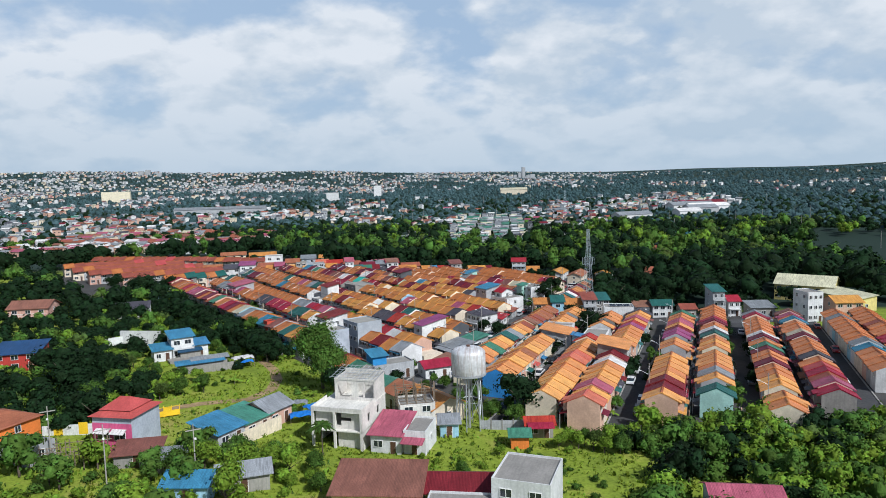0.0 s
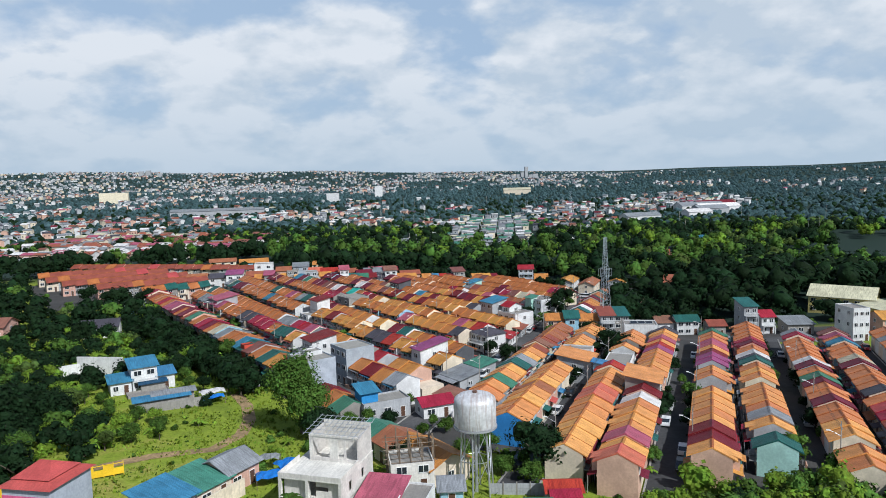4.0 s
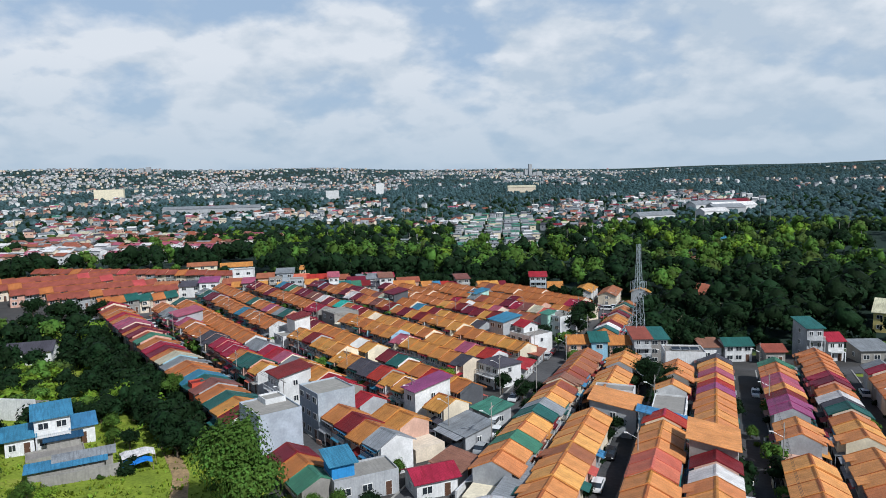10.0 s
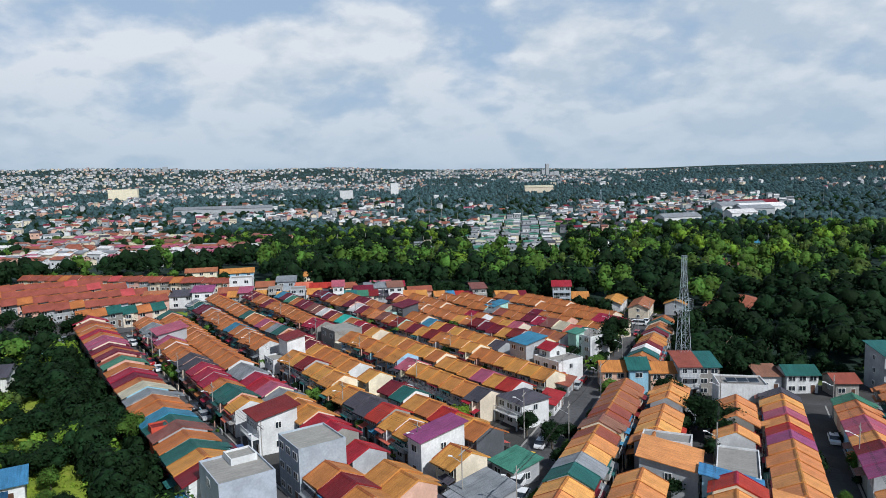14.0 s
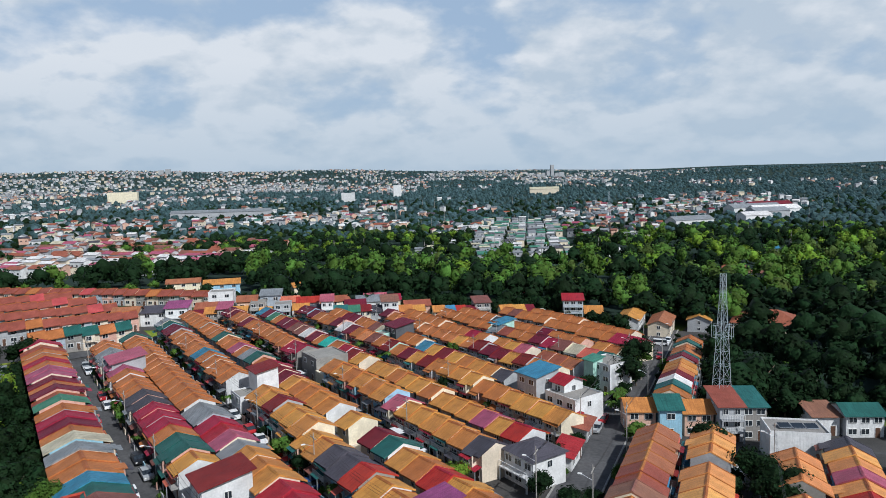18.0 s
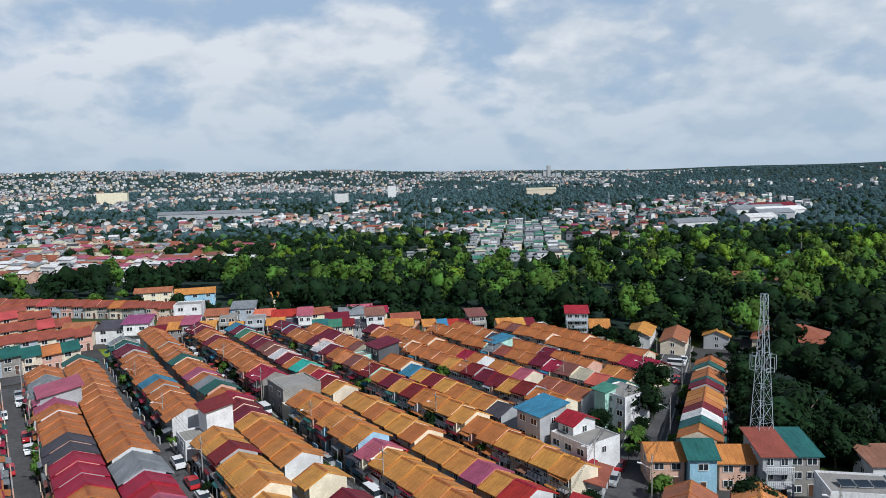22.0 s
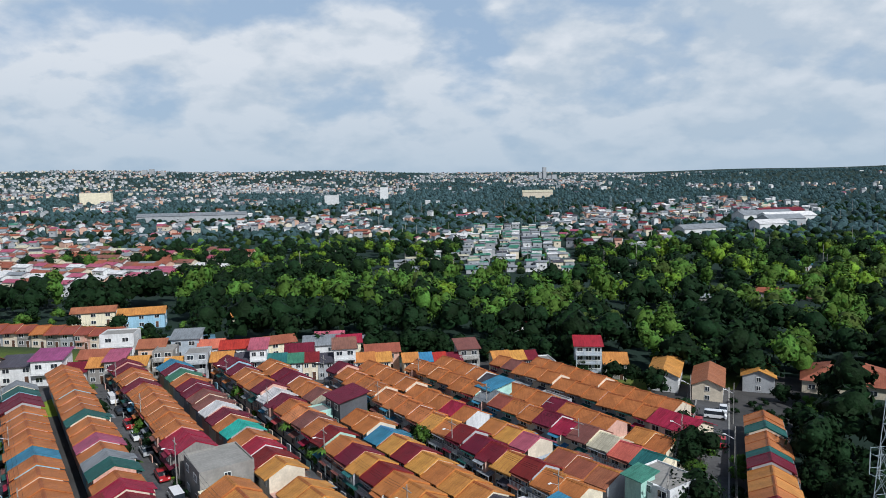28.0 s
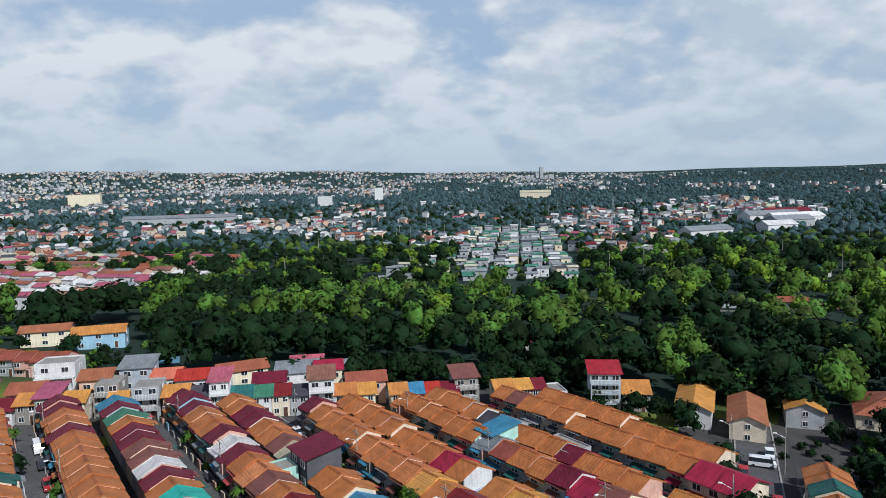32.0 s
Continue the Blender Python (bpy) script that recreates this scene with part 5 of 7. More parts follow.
flat_house(-69.9, 167.6, bd, 5.0, 1.2, 2.3, 1, "k", "blue canvas lean-to beside the terrace", roof="e", roof_kind="shed", blank=True, name="lean_to")
flat_house(-112.5, 224, 20, 10, 8, 3.4, 1, "w", "white house with grey gabled roof in the trees", roof="d", roof_kind="gable", cols=2)
flat_house(-89.5, 181.5, -6, 12, 0.5, 4.2, 1, "w", "white ruined wall with uneven top", name="ruined_wall", blank=True)
flat_house(-96, 178, 40, 6, 0.5, 2.8, 1, "w", "lower white ruined wall", name="ruined_wall", blank=True)
flat_house(-90, 184, -6, 11.5, 5, 2.4, 1, "k", "grey roofless rooms behind a white wall", blank=True, cols=1)
flat_house(-107, 157, 15, 10, 8, 4.2, 2, "r", "house with navy blue roof and red porch", roof="e", roof_kind="shed", cols=3)
flat_house(-119, 159, 10, 6, 6, 5.0, 2, "w", "white house with bright blue roof", roof="b", roof_kind="gable", cols=2)
flat_house(-102, 128, 10, 8, 8, 4, 1, "g", "grey hut with pale blue roof", roof="z", roof_kind="gable", cols=1)
flat_house(-140, 213, 10, 12, 9, 5.2, 2, "p", "two-storey wooden house with brown roof and veranda", roof="n", roof_kind="gable", cols=3, balcony=(1,))
flat_house(-113, 247, 30, 6, 6, 4.5, 2, "b", "small pale blue house behind trees", roof="z", roof_kind="shed", cols=1)

# rear houses between the thicket and the slanting streets
flat_house(-15.0, 136.8, BDEG, 5, 7, 3.2, 1, "k", "low house with green roof", roof="g", roof_kind="gable", cols=1)
flat_house(-11.2, 132.6, BDEG, 5, 7.2, 3.4, 1, "c", "low house with maroon roof", roof="s", roof_kind="gable", cols=1)
flat_house(-5.8, 126.8, BDEG, 11, 7.4, 3.4, 1, "c", "long low house with orange roof", roof="o", roof_kind="gable", cols=3)
flat_house(-16.9, 154.8, 28, 9.8, 5.5, 3.7, 1, "g", "grey rendered house with blue roof shelter", cols=3)
flat_house(-20.0, 154.0, 28, 3.4, 4.2, 5.4, 2, "B", "blue roof shelter on a grey house", roof="b", roof_kind="shed", blank=True)
flat_house(-6.6, 155.6, 25, 6.4, 5.0, 3.0, 1, "w", "low white house with faded red roof", roof="r", roof_kind="gable", cols=2)
flat_house(-3.0, 160.0, 62, 6.0, 4.6, 2.8, 1, "w", "low annex under rusty and white sheets", roof="n", roof_kind="shed", cols=1)
flat_house(-0.4, 157.0, 66, 12.0, 0.3, 2.3, 1, "w", "white street wall beside low houses", name="yard_wall", blank=True)
flat_house(6.5, 150.5, 70, 11, 4.2, 3.6, 1, "b", "pale blue street shop with rusty zinc roof", roof="z", roof_kind="shed", cols=3)
flat_house(-55.0, 188.2, BDEG, 2.8, 2.8, 6.6, 2, "r", "bright red rooftop room", roof="m", roof_kind="flat", blank=True)

# concrete panel fence before the first straight terrace
fence = thing("panel_fence", "weathered grey concrete panel fence with posts", "fence", on_ground(7.4, 119.4, -1))
for i in range(5):
    b = Build()
    b.box(-4.1 + i * 2.0, -3.9 + i * 2.0, -0.1, 0.1, -0.5, 2.0)
    part("post", b, WALL["k"], fence)
for i in range(4):
    for j in range(3):
        b = Build()
        b.box(-3.9 + i * 2.0, -2.1 + i * 2.0, -0.035, 0.035, -0.2 + j * 0.66, 0.44 + j * 0.66)
        part("panel", b, WALL["g"], fence)
# white yard wall with yellow panels beside the magenta house
yard = thing("yard_wall", "white plastered yard wall with yellow gate panels", "wall", on_ground(-66.5, 112.5, 8))
b = Build()
b.box(-6.5, 5.5, -0.12, 0.12, -0.8, 1.9)
part("wall", b, WALL["w"], yard)
for x0 in (-4.6, -0.4, 3.0):
    b = Build()
    b.box(x0, x0 + 1.5, -0.18, -0.125, 0.2, 2.3)
    part("panel", b, M_GATE, yard, "yellow sheet panel")

# yellow gate and fence posts
gate = thing("metal_gate", "bright yellow painted steel gate by the earth track", "gate", on_ground(-57.5, 121.5, 28))
for i in range(7):
    b = Build()
    b.box(-4.25 + i * 1.4, -4.15 + i * 1.4, -0.06, 0.06, -0.6, 2.2)
    part("post", b, M_GATE, gate)
for i in range(6):
    b = Build()
    b.box(-4.15 + i * 1.4, -2.85 + i * 1.4, -0.02, 0.02, 0.25, 1.25 if i % 2 else 1.9)
    part("panel", b, M_GATE, gate)
for z in (0.2, 1.9):
    b = Build()
    b.box(-4.25, 4.25, -0.09, -0.065, z, z + 0.12)
    part("rail", b, M_GATE, gate)


# ---- vehicles ----
def car_kind(label, paint, van=False, name="car"):
    o = thing(name, label, "van" if van else "car", group="parked vehicles")
    b = Build()
    L, W = (4.5, 1.7) if not van else (4.8, 1.75)
    prof = [(-L / 2, 0.35), (-L / 2, 0.85), (-L / 2 + 0.9, 0.95), (L / 2 - 0.1, 0.95), (L / 2, 0.6), (L / 2, 0.35)] if not van else [(-L / 2, 0.35), (-L / 2, 0.9), (-L / 2 + 0.5, 1.05), (L / 2, 1.05), (L / 2, 0.35)]
    b.prism(prof[::-1], -W / 2, W / 2)
    part("body", b, paint, o)
    b = Build()
    cab = [(-L / 2 + 1.0, 0.95), (-L / 2 + 1.7, 1.42), (L / 2 - 1.0, 1.44), (L / 2 - 0.35, 0.95)] if not van else [(-L / 2 + 0.5, 1.05), (-L / 2 + 1.0, 1.85), (L / 2 - 0.1, 1.88), (L / 2 - 0.02, 1.05)]
    b.prism(cab[::-1], -W / 2 + 0.08, W / 2 - 0.08)
    part("glasshouse", b, M_GLASS, o)
    b = Build()
    y0, y1, z = (cab[1][0] + 0.02, cab[2][0] - 0.02, cab[1][1])
    b.box(-W / 2 + 0.1, W / 2 - 0.1, y0, y1, z, z + 0.06)
    part("roof_panel", b, paint, o)
    wh = Build()
    wh.beam((-0.1, 0, 0), (0.1, 0, 0), 0.32, 14)
    me = wh.mesh("wheel", M_TYRE)
    for sx in (-1, 1):
        for sy in (-1, 1):
            q = part("wheel", me, None, o)
            q.matrix_basis = pose(sx * (W / 2 - 0.08), sy * (L / 2 - 0.85), 0.32)
    for sx in (-1, 1):
        b = Build()
        b.box(sx * 0.6 - 0.17, sx * 0.6 + 0.17, -L / 2 - 0.02, -L / 2 + 0.05, 0.62, 0.78)
        part("headlight", b, M_LAMP, o)
    return o


def car_paint(name, c):
    return shader(name, c, rough=0.3, vary=0.05, bump=0.0, spec=0.6)


CARS = [car_kind("white parked family car", car_paint("car_white", (0.72, 0.72, 0.72))), car_kind("dark blue parked car", car_paint("car_blue", (0.02, 0.07, 0.22))),
        car_kind("red parked small car", car_paint("car_red", (0.40, 0.02, 0.025))), car_kind("black parked family car", car_paint("car_black", (0.015, 0.015, 0.017))),
        car_kind("silver grey parked car", car_paint("car_silver", (0.35, 0.36, 0.37))), car_kind("white parked delivery van", bpy.data.materials["car_white"], True, "van"),
        car_kind("yellow parked jeepney van", car_paint("car_yellow", (0.75, 0.42, 0.02)), True, "van")]
first_car = set()


def park(k, x, y, deg, lift=0.2):
    m = on_ground(x, y, deg, lift)
    if k in first_car:
        return copy_thing(CARS[k], m)
    first_car.add(k)
    CARS[k].matrix_basis = m
    return CARS[k]


cr = random.Random(4)
park(0, -49.5, 172.2, 100, 0.05)
park(6, 5.6, 191, -20, 0.24)
park(5, 4.0, 184.5, 160, 0.24)
park(2, 47.5, 301, -20, 0.24)
for k, x, y in ((3, -3.0, 171.7), (3, -4.9, 166.0), (4, -6.6, 157.9), (0, 3.4, 186.4), (1, 0.6, 181.0), (0, 8.7, 200.9), (3, 10.6, 205.9)):
    park(k, x, y, -20 if k else 160, 0.24)
park(5, 52, 318, 70, 0.24)
park(0, 55.5, 323, -20, 0.24)
for n, s0, s1 in ((83.5, -278, -148), (104, -292, -146), (126, -300, -170), (148.5, -290, -186), (170, -284, -196), (190, -272, -208)):
    s = s0 + cr.uniform(0, 6)
    while s < s1:
        if cr.random() < (0.9 if n < 130 else 0.36):
            side = cr.choice((-1.7, 1.7))
            park(cr.choice((0, 0, 1, 2, 3, 3, 4, 4, 5)), *at_b(s, n + side), BDEG + 90 + cr.choice((0, 180)))
        s += cr.uniform(5.5, 10)
for x0, y0, y1 in ((42.7, 130, 224), (65, 130, 224), (88.3, 128, 216), (112, 140, 212), (16, 160, 330)):
    y = y0
    while y < y1:
        if cr.random() < 0.6:
            park(cr.choice((0, 0, 1, 2, 3, 3, 4, 4, 5)), *at_a(x0 + cr.choice((-2.0, 2.0)) * (1.3 if x0 == 16 else 1), y), math.degrees(math.atan2(AD.y, AD.x)) + 90 + cr.choice((0, 180)), 0.24)
        y += cr.uniform(6, 13)


# ---- poles, lamps and wires ----
def pole_mesh_parts(o, h, arm, lamp):
    b = Build()
    b.beam((0, 0, -0.8), (0, 0, h), 0.11, 8, 0.07)
    part("shaft", b, M_WOODPOLE, o)
    b = Build()
    b.box(-1.1, 1.1, -0.06, 0.06, h - 0.9, h - 0.78)
    part("crossarm", b, M_WOODPOLE, o)
    if lamp:
        b = Build()
        b.beam((0, 0, h - 2.2), (0, -1.6, h - 1.5), 0.04, 5)
        part("lamp_arm", b, M_STEEL, o)
        b = Build()
        b.box(-0.14, 0.14, -2.1, -1.5, h - 1.56, h - 1.44)
        part("lamp_head", b, M_LAMP, o, "pale street lamp head")


pole = thing("utility_pole", "concrete utility pole with crossarm, lamp and wires", "pole", group="utility poles")
pole_mesh_parts(pole, 8.6, 1.1, True)
placed_pole = []


def stand_pole(x, y, deg, high=1.0):
    m = on_ground(x, y, deg) @ Matrix.Diagonal((1, 1, high, 1))
    if placed_pole:
        copy_thing(pole, m)
    else:
        pole.matrix_basis = m
    placed_pole.append((x, y, ground(x, y) + 7.75 * high))


lines = []
for n, s0, s1 in ((85.9, -276, -150), (107.0, -290, -150), (129.0, -298, -176), (151.6, -290, -186), (173.0, -282, -200), (193, -270, -210)):
    line, s = [], s0
    while s <= s1:
        stand_pole(*at_b(s, n), BDEG)
        line.append(placed_pole[-1])
        s += 27
    lines.append(line)
for x0, y0, y1 in ((46.3, 132, 226), (68.6, 134, 226), (91.8, 128, 214), (20.8, 170, 335), (11.2, 176, 330)):
    line, y = [], y0
    while y <= y1:
        stand_pole(*at_a(x0, y), ADEG, 1.08)
        line.append(placed_pole[-1])
        y += 29
    lines.append(line)
for x, y in ((-51.5, 92.8), (-38.6, 93.6), (-64.5, 100.5)):
    stand_pole(x, y, 30, 1.05)
wires = Build()
for line in lines:
    for p, q in zip(line, line[1:]):
        for off in (-0.8, 0.0, 0.8):
            prev = None
            for i in range(7):
                u = i / 6
                c = Vector((p[0] + (q[0] - p[0]) * u + off * 0.4, p[1] + (q[1] - p[1]) * u + off * 0.6, p[2] + (q[2] - p[2]) * u - 0.9 * 4 * u * (1 - u)))
                if prev:
                    wires.beam(prev, c, 0.022, 3)
                prev = c
w_ob = new("overhead_wires", wires.mesh("overhead_wires", M_WIRE))
tagged(w_ob, "thin black wires sagging between utility poles", "wires", kind="stuff")


# ---- small things on roofs and in the streets ----
def solar_kind():
    o = thing("solar_panel", "dark blue solar panel set on a roof", "solar panel", group="solar panels")
    b = Build()
    b.slab((-1.0, -0.8, 0.25), (1.0, -0.8, 0.25), (1.0, 0.8, 0.6), (-1.0, 0.8, 0.6), 0.05)
    part("panel", b, M_GLASS, o)
    b = Build()
    b.slab((-1.05, -0.85, 0.23), (1.05, -0.85, 0.23), (1.05, 0.85, 0.58), (-1.05, 0.85, 0.58), 0.06)
    part("frame", b, M_STEEL, o)
    return o


def place_all(first, spots):
    for i, m in enumerate(spots):
        if i:
            copy_thing(first, m)
        else:
            first.matrix_basis = m


def deck(x, y, h):
    return pose(x, y, ground(x, y) + h - 0.28)


# solar panels on flat roofs
place_all(solar_kind(), [deck(50.6 + i * 2.3, 226.4, 6.4) for i in range(3)])

# ---- trees ----
def crown_mesh(seed, kind, rx, rz, leaves, size, leaf, k=7, full=0.72, count=8):
    """Uneven leafy lobes with many small leaves standing out from them. full: how far the lobes fill the crown behind the leaves."""
    r = random.Random(seed)
    b = Build()
    lobes = []
    for i in range(count):
        a, q = r.uniform(0, 6.28), r.uniform(0.15, 0.64)
        lobes.append((math.cos(a) * q * rx, math.sin(a) * q * rx, r.uniform(-0.35, 0.45) * rz, r.uniform(0.32, 0.56) * rx, r.uniform(0.40, 0.60) * rz))
    lobes.append((0, 0, 0.15 * rz, 0.6 * rx, 0.75 * rz))
    rounds = ((0.42, 0.90), (0.82, 0.52), (0.98, 0.05), (0.72, -0.42)) if k > 5 else ((0.55, 0.80), (0.97, 0.22), (0.75, -0.42))
    for lx, ly, lz, la, lb in lobes:
        core = [(lx, ly, lz + lb * full)]
        for j, (f, h) in enumerate(rounds):
            for i in range(k):
                q = full * r.uniform(0.72, 1.24)
                e = 2 * math.pi * (i + j / 2) / k
                core.append((lx + la * f * q * math.cos(e), ly + la * f * q * math.sin(e), lz + lb * h * q))
        fs = [(0, 1 + i, 1 + (i + 1) % k) for i in range(k)]
        for j in range(len(rounds) - 1):
            o = 1 + j * k
            fs += [(o + i, o + k + i, o + (i + 1) % k) for i in range(k)] + [(o + (i + 1) % k, o + k + i, o + k + (i + 1) % k) for i in range(k)]
        b.add(core, fs)
    for i in range(leaves):
        lx, ly, lz, la, lb = r.choice(lobes)
        u, a = r.uniform(-0.45, 1.0), r.uniform(0, 6.28)
        c = math.sqrt(max(0, 1 - u * u))
        f = r.uniform(0.80, 1.10)
        d = Vector((math.cos(a) * c, math.sin(a) * c, u))
        p = Vector((lx + d.x * la * f, ly + d.y * la * f, lz + d.z * lb * f))
        nrm = (d + Vector((r.gauss(0, 0.34), r.gauss(0, 0.34), r.gauss(0.2, 0.34)))).normalized()
        t = nrm.orthogonal().normalized()
        t = (Matrix.Rotation(r.uniform(0, 6.28), 3, nrm) @ t)
        s = nrm.cross(t)
        w = size * r.uniform(0.6, 1.3)
        h = w * r.uniform(0.5, 0.9)
        b.add([p - t * w, p - s * h + nrm * w * 0.15, p + t * w, p + s * h + nrm * w * 0.15], [(0, 1, 2, 3)])
    b.mi = [0] * len(b.f)
    return b.mesh("crown", LEAF[leaf])


def trunk_mesh(seed, h, r0, spread):
    r = random.Random(seed)
    b = Build()
    top = (r.uniform(-0.3, 0.3), r.uniform(-0.3, 0.3), h)
    b.beam((0, 0, -1.0), top, r0, 7, r0 * 0.65)
    for i in range(5):
        a = i * 1.257 + r.uniform(-0.4, 0.4)
        z = h * r.uniform(0.75, 1.0)
        e = (math.cos(a) * spread * r.uniform(0.4, 0.7), math.sin(a) * spread * r.uniform(0.4, 0.7), h + spread * r.uniform(0.25, 0.6))
        b.beam((top[0] * z / h, top[1] * z / h, z), e, r0 * 0.5, 5, r0 * 0.15)
    return b.mesh("trunk", M_BARK)


TREES, LIGHT, FARTREE = {}, {}, {}


def tree_kind(key, label, seed, h, rx, rz, leaves, size, leaf, r0=0.25):
    t = new("tree", trunk_mesh(seed, h, r0, rx))
    tagged(t, label, "tree", group="trees")
    c = part("crown", crown_mesh(seed, key, rx, rz, leaves, size, leaf), None, t)
    c.matrix_basis = pose(0, 0, h + rz * 0.45)
    LIGHT[key] = crown_mesh(seed + 40, key, rx, rz, int(leaves * 0.34), size * 1.42, leaf, 5, 0.75, 6)
    FARTREE[key] = crown_mesh(seed + 40, key, rx, rz, int(leaves * 0.12), size * 1.95, leaf, 4, 0.80, 4)
    TREES[key] = t
    return t


def palm_kind(key, label, seed, h, n, length, leaf, r0=0.16, kind="palm_tree"):
    r = random.Random(seed)
    tb = Build()
    tb.beam((0, 0, -0.8), (0.25, 0.1, h), r0, 7, r0 * 0.7)
    t = new(kind, tb.mesh("trunk", M_BARK))
    tagged(t, label, "tree", group="palms")
    b = Build()
    for i in range(n):
        a = i * 2.4
        up = r.uniform(0.1, 0.9)
        d, s = Vector((math.cos(a), math.sin(a), 0)), Vector((-math.sin(a), math.cos(a), 0))
        prev = None
        segs = 6
        for j in range(segs + 1):
            q = j / segs
            c = Vector((0.25, 0.1, h)) + d * (length * q * (1 - 0.25 * up)) + Vector((0, 0, length * (up * q - (0.5 + 0.5 * up) * q * q)))
            w = length * 0.16 * math.sin(math.pi * (0.12 + 0.85 * q))
            cur = (c - s * w - Vector((0, 0, w * 0.5)), c, c + s * w - Vector((0, 0, w * 0.5)))
            if prev:
                b.add([*prev, *cur], [(0, 1, 4, 3), (1, 2, 5, 4)])
            prev = cur
    part("crown", b, LEAF[leaf], t)
    TREES[key] = t
    return t


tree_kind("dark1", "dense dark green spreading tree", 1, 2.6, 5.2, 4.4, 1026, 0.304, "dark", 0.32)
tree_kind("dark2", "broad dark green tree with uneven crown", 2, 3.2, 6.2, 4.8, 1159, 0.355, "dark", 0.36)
tree_kind("mid1", "rounded green tree with thick foliage", 3, 2.6, 5.0, 4.6, 1159, 0.281, "mid", 0.3)
tree_kind("mid2", "tall green tree with loose crown", 4, 3.6, 4.4, 5.8, 1159, 0.281, "mid", 0.3)
tree_kind("bright1", "sunlit yellow-green tree with feathery crown", 5, 3.0, 5.4, 4.0, 1159, 0.281, "bright", 0.28)
tree_kind("bright2", "bright yellow-green leafy round tree", 6, 2.2, 4.0, 3.8, 927, 0.255, "bright", 0.24)
tree_kind("olive1", "dull olive green spreading tree", 7, 3.0, 5.0, 4.6, 1076, 0.297, "olive", 0.3)
tree_kind("bush1", "low dense green leafy bush", 8, 0.3, 2.8, 2.2, 628, 0.206, "mid", 0.14)
tree_kind("bush2", "low bright green leafy bush", 9, 0.3, 2.4, 2.0, 563, 0.198, "bright", 0.12)
tree_kind("bush3", "low dark green leafy bush", 10, 0.3, 3.0, 2.4, 628, 0.206, "dark", 0.14)
palm_kind("palm1", "tall coconut palm with drooping fronds", 1, 7.5, 15, 3.6, "mid")
palm_kind("palm2", "short banana plant with broad leaves", 2, 1.6, 9, 2.8, "bright", 0.12, "banana_plant")
tree_kind("grand", "tall broad green tree standing beside the track", 14, 5.0, 6.4, 8.2, 7000, 0.25, "mid", 0.42)
TREE_SPOTS = []


def plant(key, x, y, size=1.0, rot=0.0, squash=1.0, keep=False):
    m = pose(x, y, ground(x, y), 0, 0, rot) @ Matrix.Diagonal((size, size, size * squash, 1))
    far = 0.0 if keep else math.hypot(x * 0.8, max(0.0, y - 240) * 1.3 + max(0.0, 110 - y) * 0.3)
    TREE_SPOTS.append((far, key, m))


def near_row(x, y, pad):
    """Whether a spot lies on the terraces, their streets or single houses."""
    xa = x - (y - 220) * 0.358
    if 20 - pad < xa < 136 + pad and (118 - pad if xa > 47 else 138 - pad) < y < 226 + pad:
        return True
    if 6 - pad < xa < 31 + pad and 130 < y < 345:
        return True
    if 26 - pad < x < 138 + pad and 226 <= y < 247 + pad:
        return True
    s, n = BU.x * x + BU.y * y, BN.x * x + BN.y * y
    if 70 - pad < n < 104 and -290 - pad < s < -134 + pad:
        return True
    if 104 <= n < 232 + pad and -316 - pad < s < -150 - (n - 104) * 0.5 + pad:
        return True
    if 44 - pad < n < 110 and -383 - pad < s < -290 + pad:
        return True
    if y < 362 + pad and y > 318 and -130 < x < 18 + pad:
        return True
    return False


CLEAR = [(-66, 163, 17), (-52, 148, 13), (-48, 136, 9), (-112, 222, 9), (-90, 178, 8), (-57, 112, 10), (-38, 113, 9), (-20, 112, 12), (-8, 116, 10), (-10, 91, 12), (9, 86, 9), (14, 116, 8), (2, 119, 5),
         (-85, 463, 14), (136, 268, 17), (142, 246, 15), (117, 226, 8), (29, 356, 7), (38, 355, 8), (51, 347, 10), (60, 342, 10), (74, 338, 8), (11, 409, 6), (94, 342, 14), (93, 327, 9), (89, 317, 6), (71, 316, 7), (74, 311, 7), (63, 298, 7), (68, 296, 7), (-84, 401, 10), (-84, 390, 9), (-95, 379, 13), (-95, 369, 10), (-138, 398, 9), (-120, 397, 9),
         (-125, 415, 12), (-93, 489, 9), (-95, 478, 7), (96, 474, 13), (112, 470, 12), (128, 466, 13), (142, 460, 10), (82, 560, 14), (181, 556, 14), (26, 103, 7), (37, 92, 6), (-140, 212, 8), (-107, 157, 9), (-76, 106, 8), (45.6, 243.7, 4), (-69, 103, 8), (-45, 125, 8), (-50, 172, 6)]


def free(x, y, pad=2.0):
    return not near_row(x, y, pad) and all((x - a) ** 2 + (y - c) ** 2 > r * r for a, c, r in CLEAR)


def scatter(x0, x1, y0, y1, gap, keys, seed, inside=lambda x, y: True, size=(0.8, 1.25), pad=3.0):
    r = random.Random(seed)
    y = y0
    row = 0
    while y < y1:
        x = x0 + (gap / 2 if row % 2 else 0)
        while x < x1:
            px, py = x + r.uniform(-0.4, 0.4) * gap, y + r.uniform(-0.4, 0.4) * gap
            if inside(px, py) and free(px, py, pad):
                plant(r.choice(keys), px, py, r.uniform(*size), r.uniform(0, 360), r.uniform(0.85, 1.2))
            x += gap
        y += gap * 0.9
        row += 1


# kinds by area: cloud-shaded woods get dark leaves, sunlit ones bright
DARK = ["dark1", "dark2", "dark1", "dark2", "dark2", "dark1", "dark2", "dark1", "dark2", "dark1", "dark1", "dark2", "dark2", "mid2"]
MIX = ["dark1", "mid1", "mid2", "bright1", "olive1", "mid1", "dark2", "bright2"]
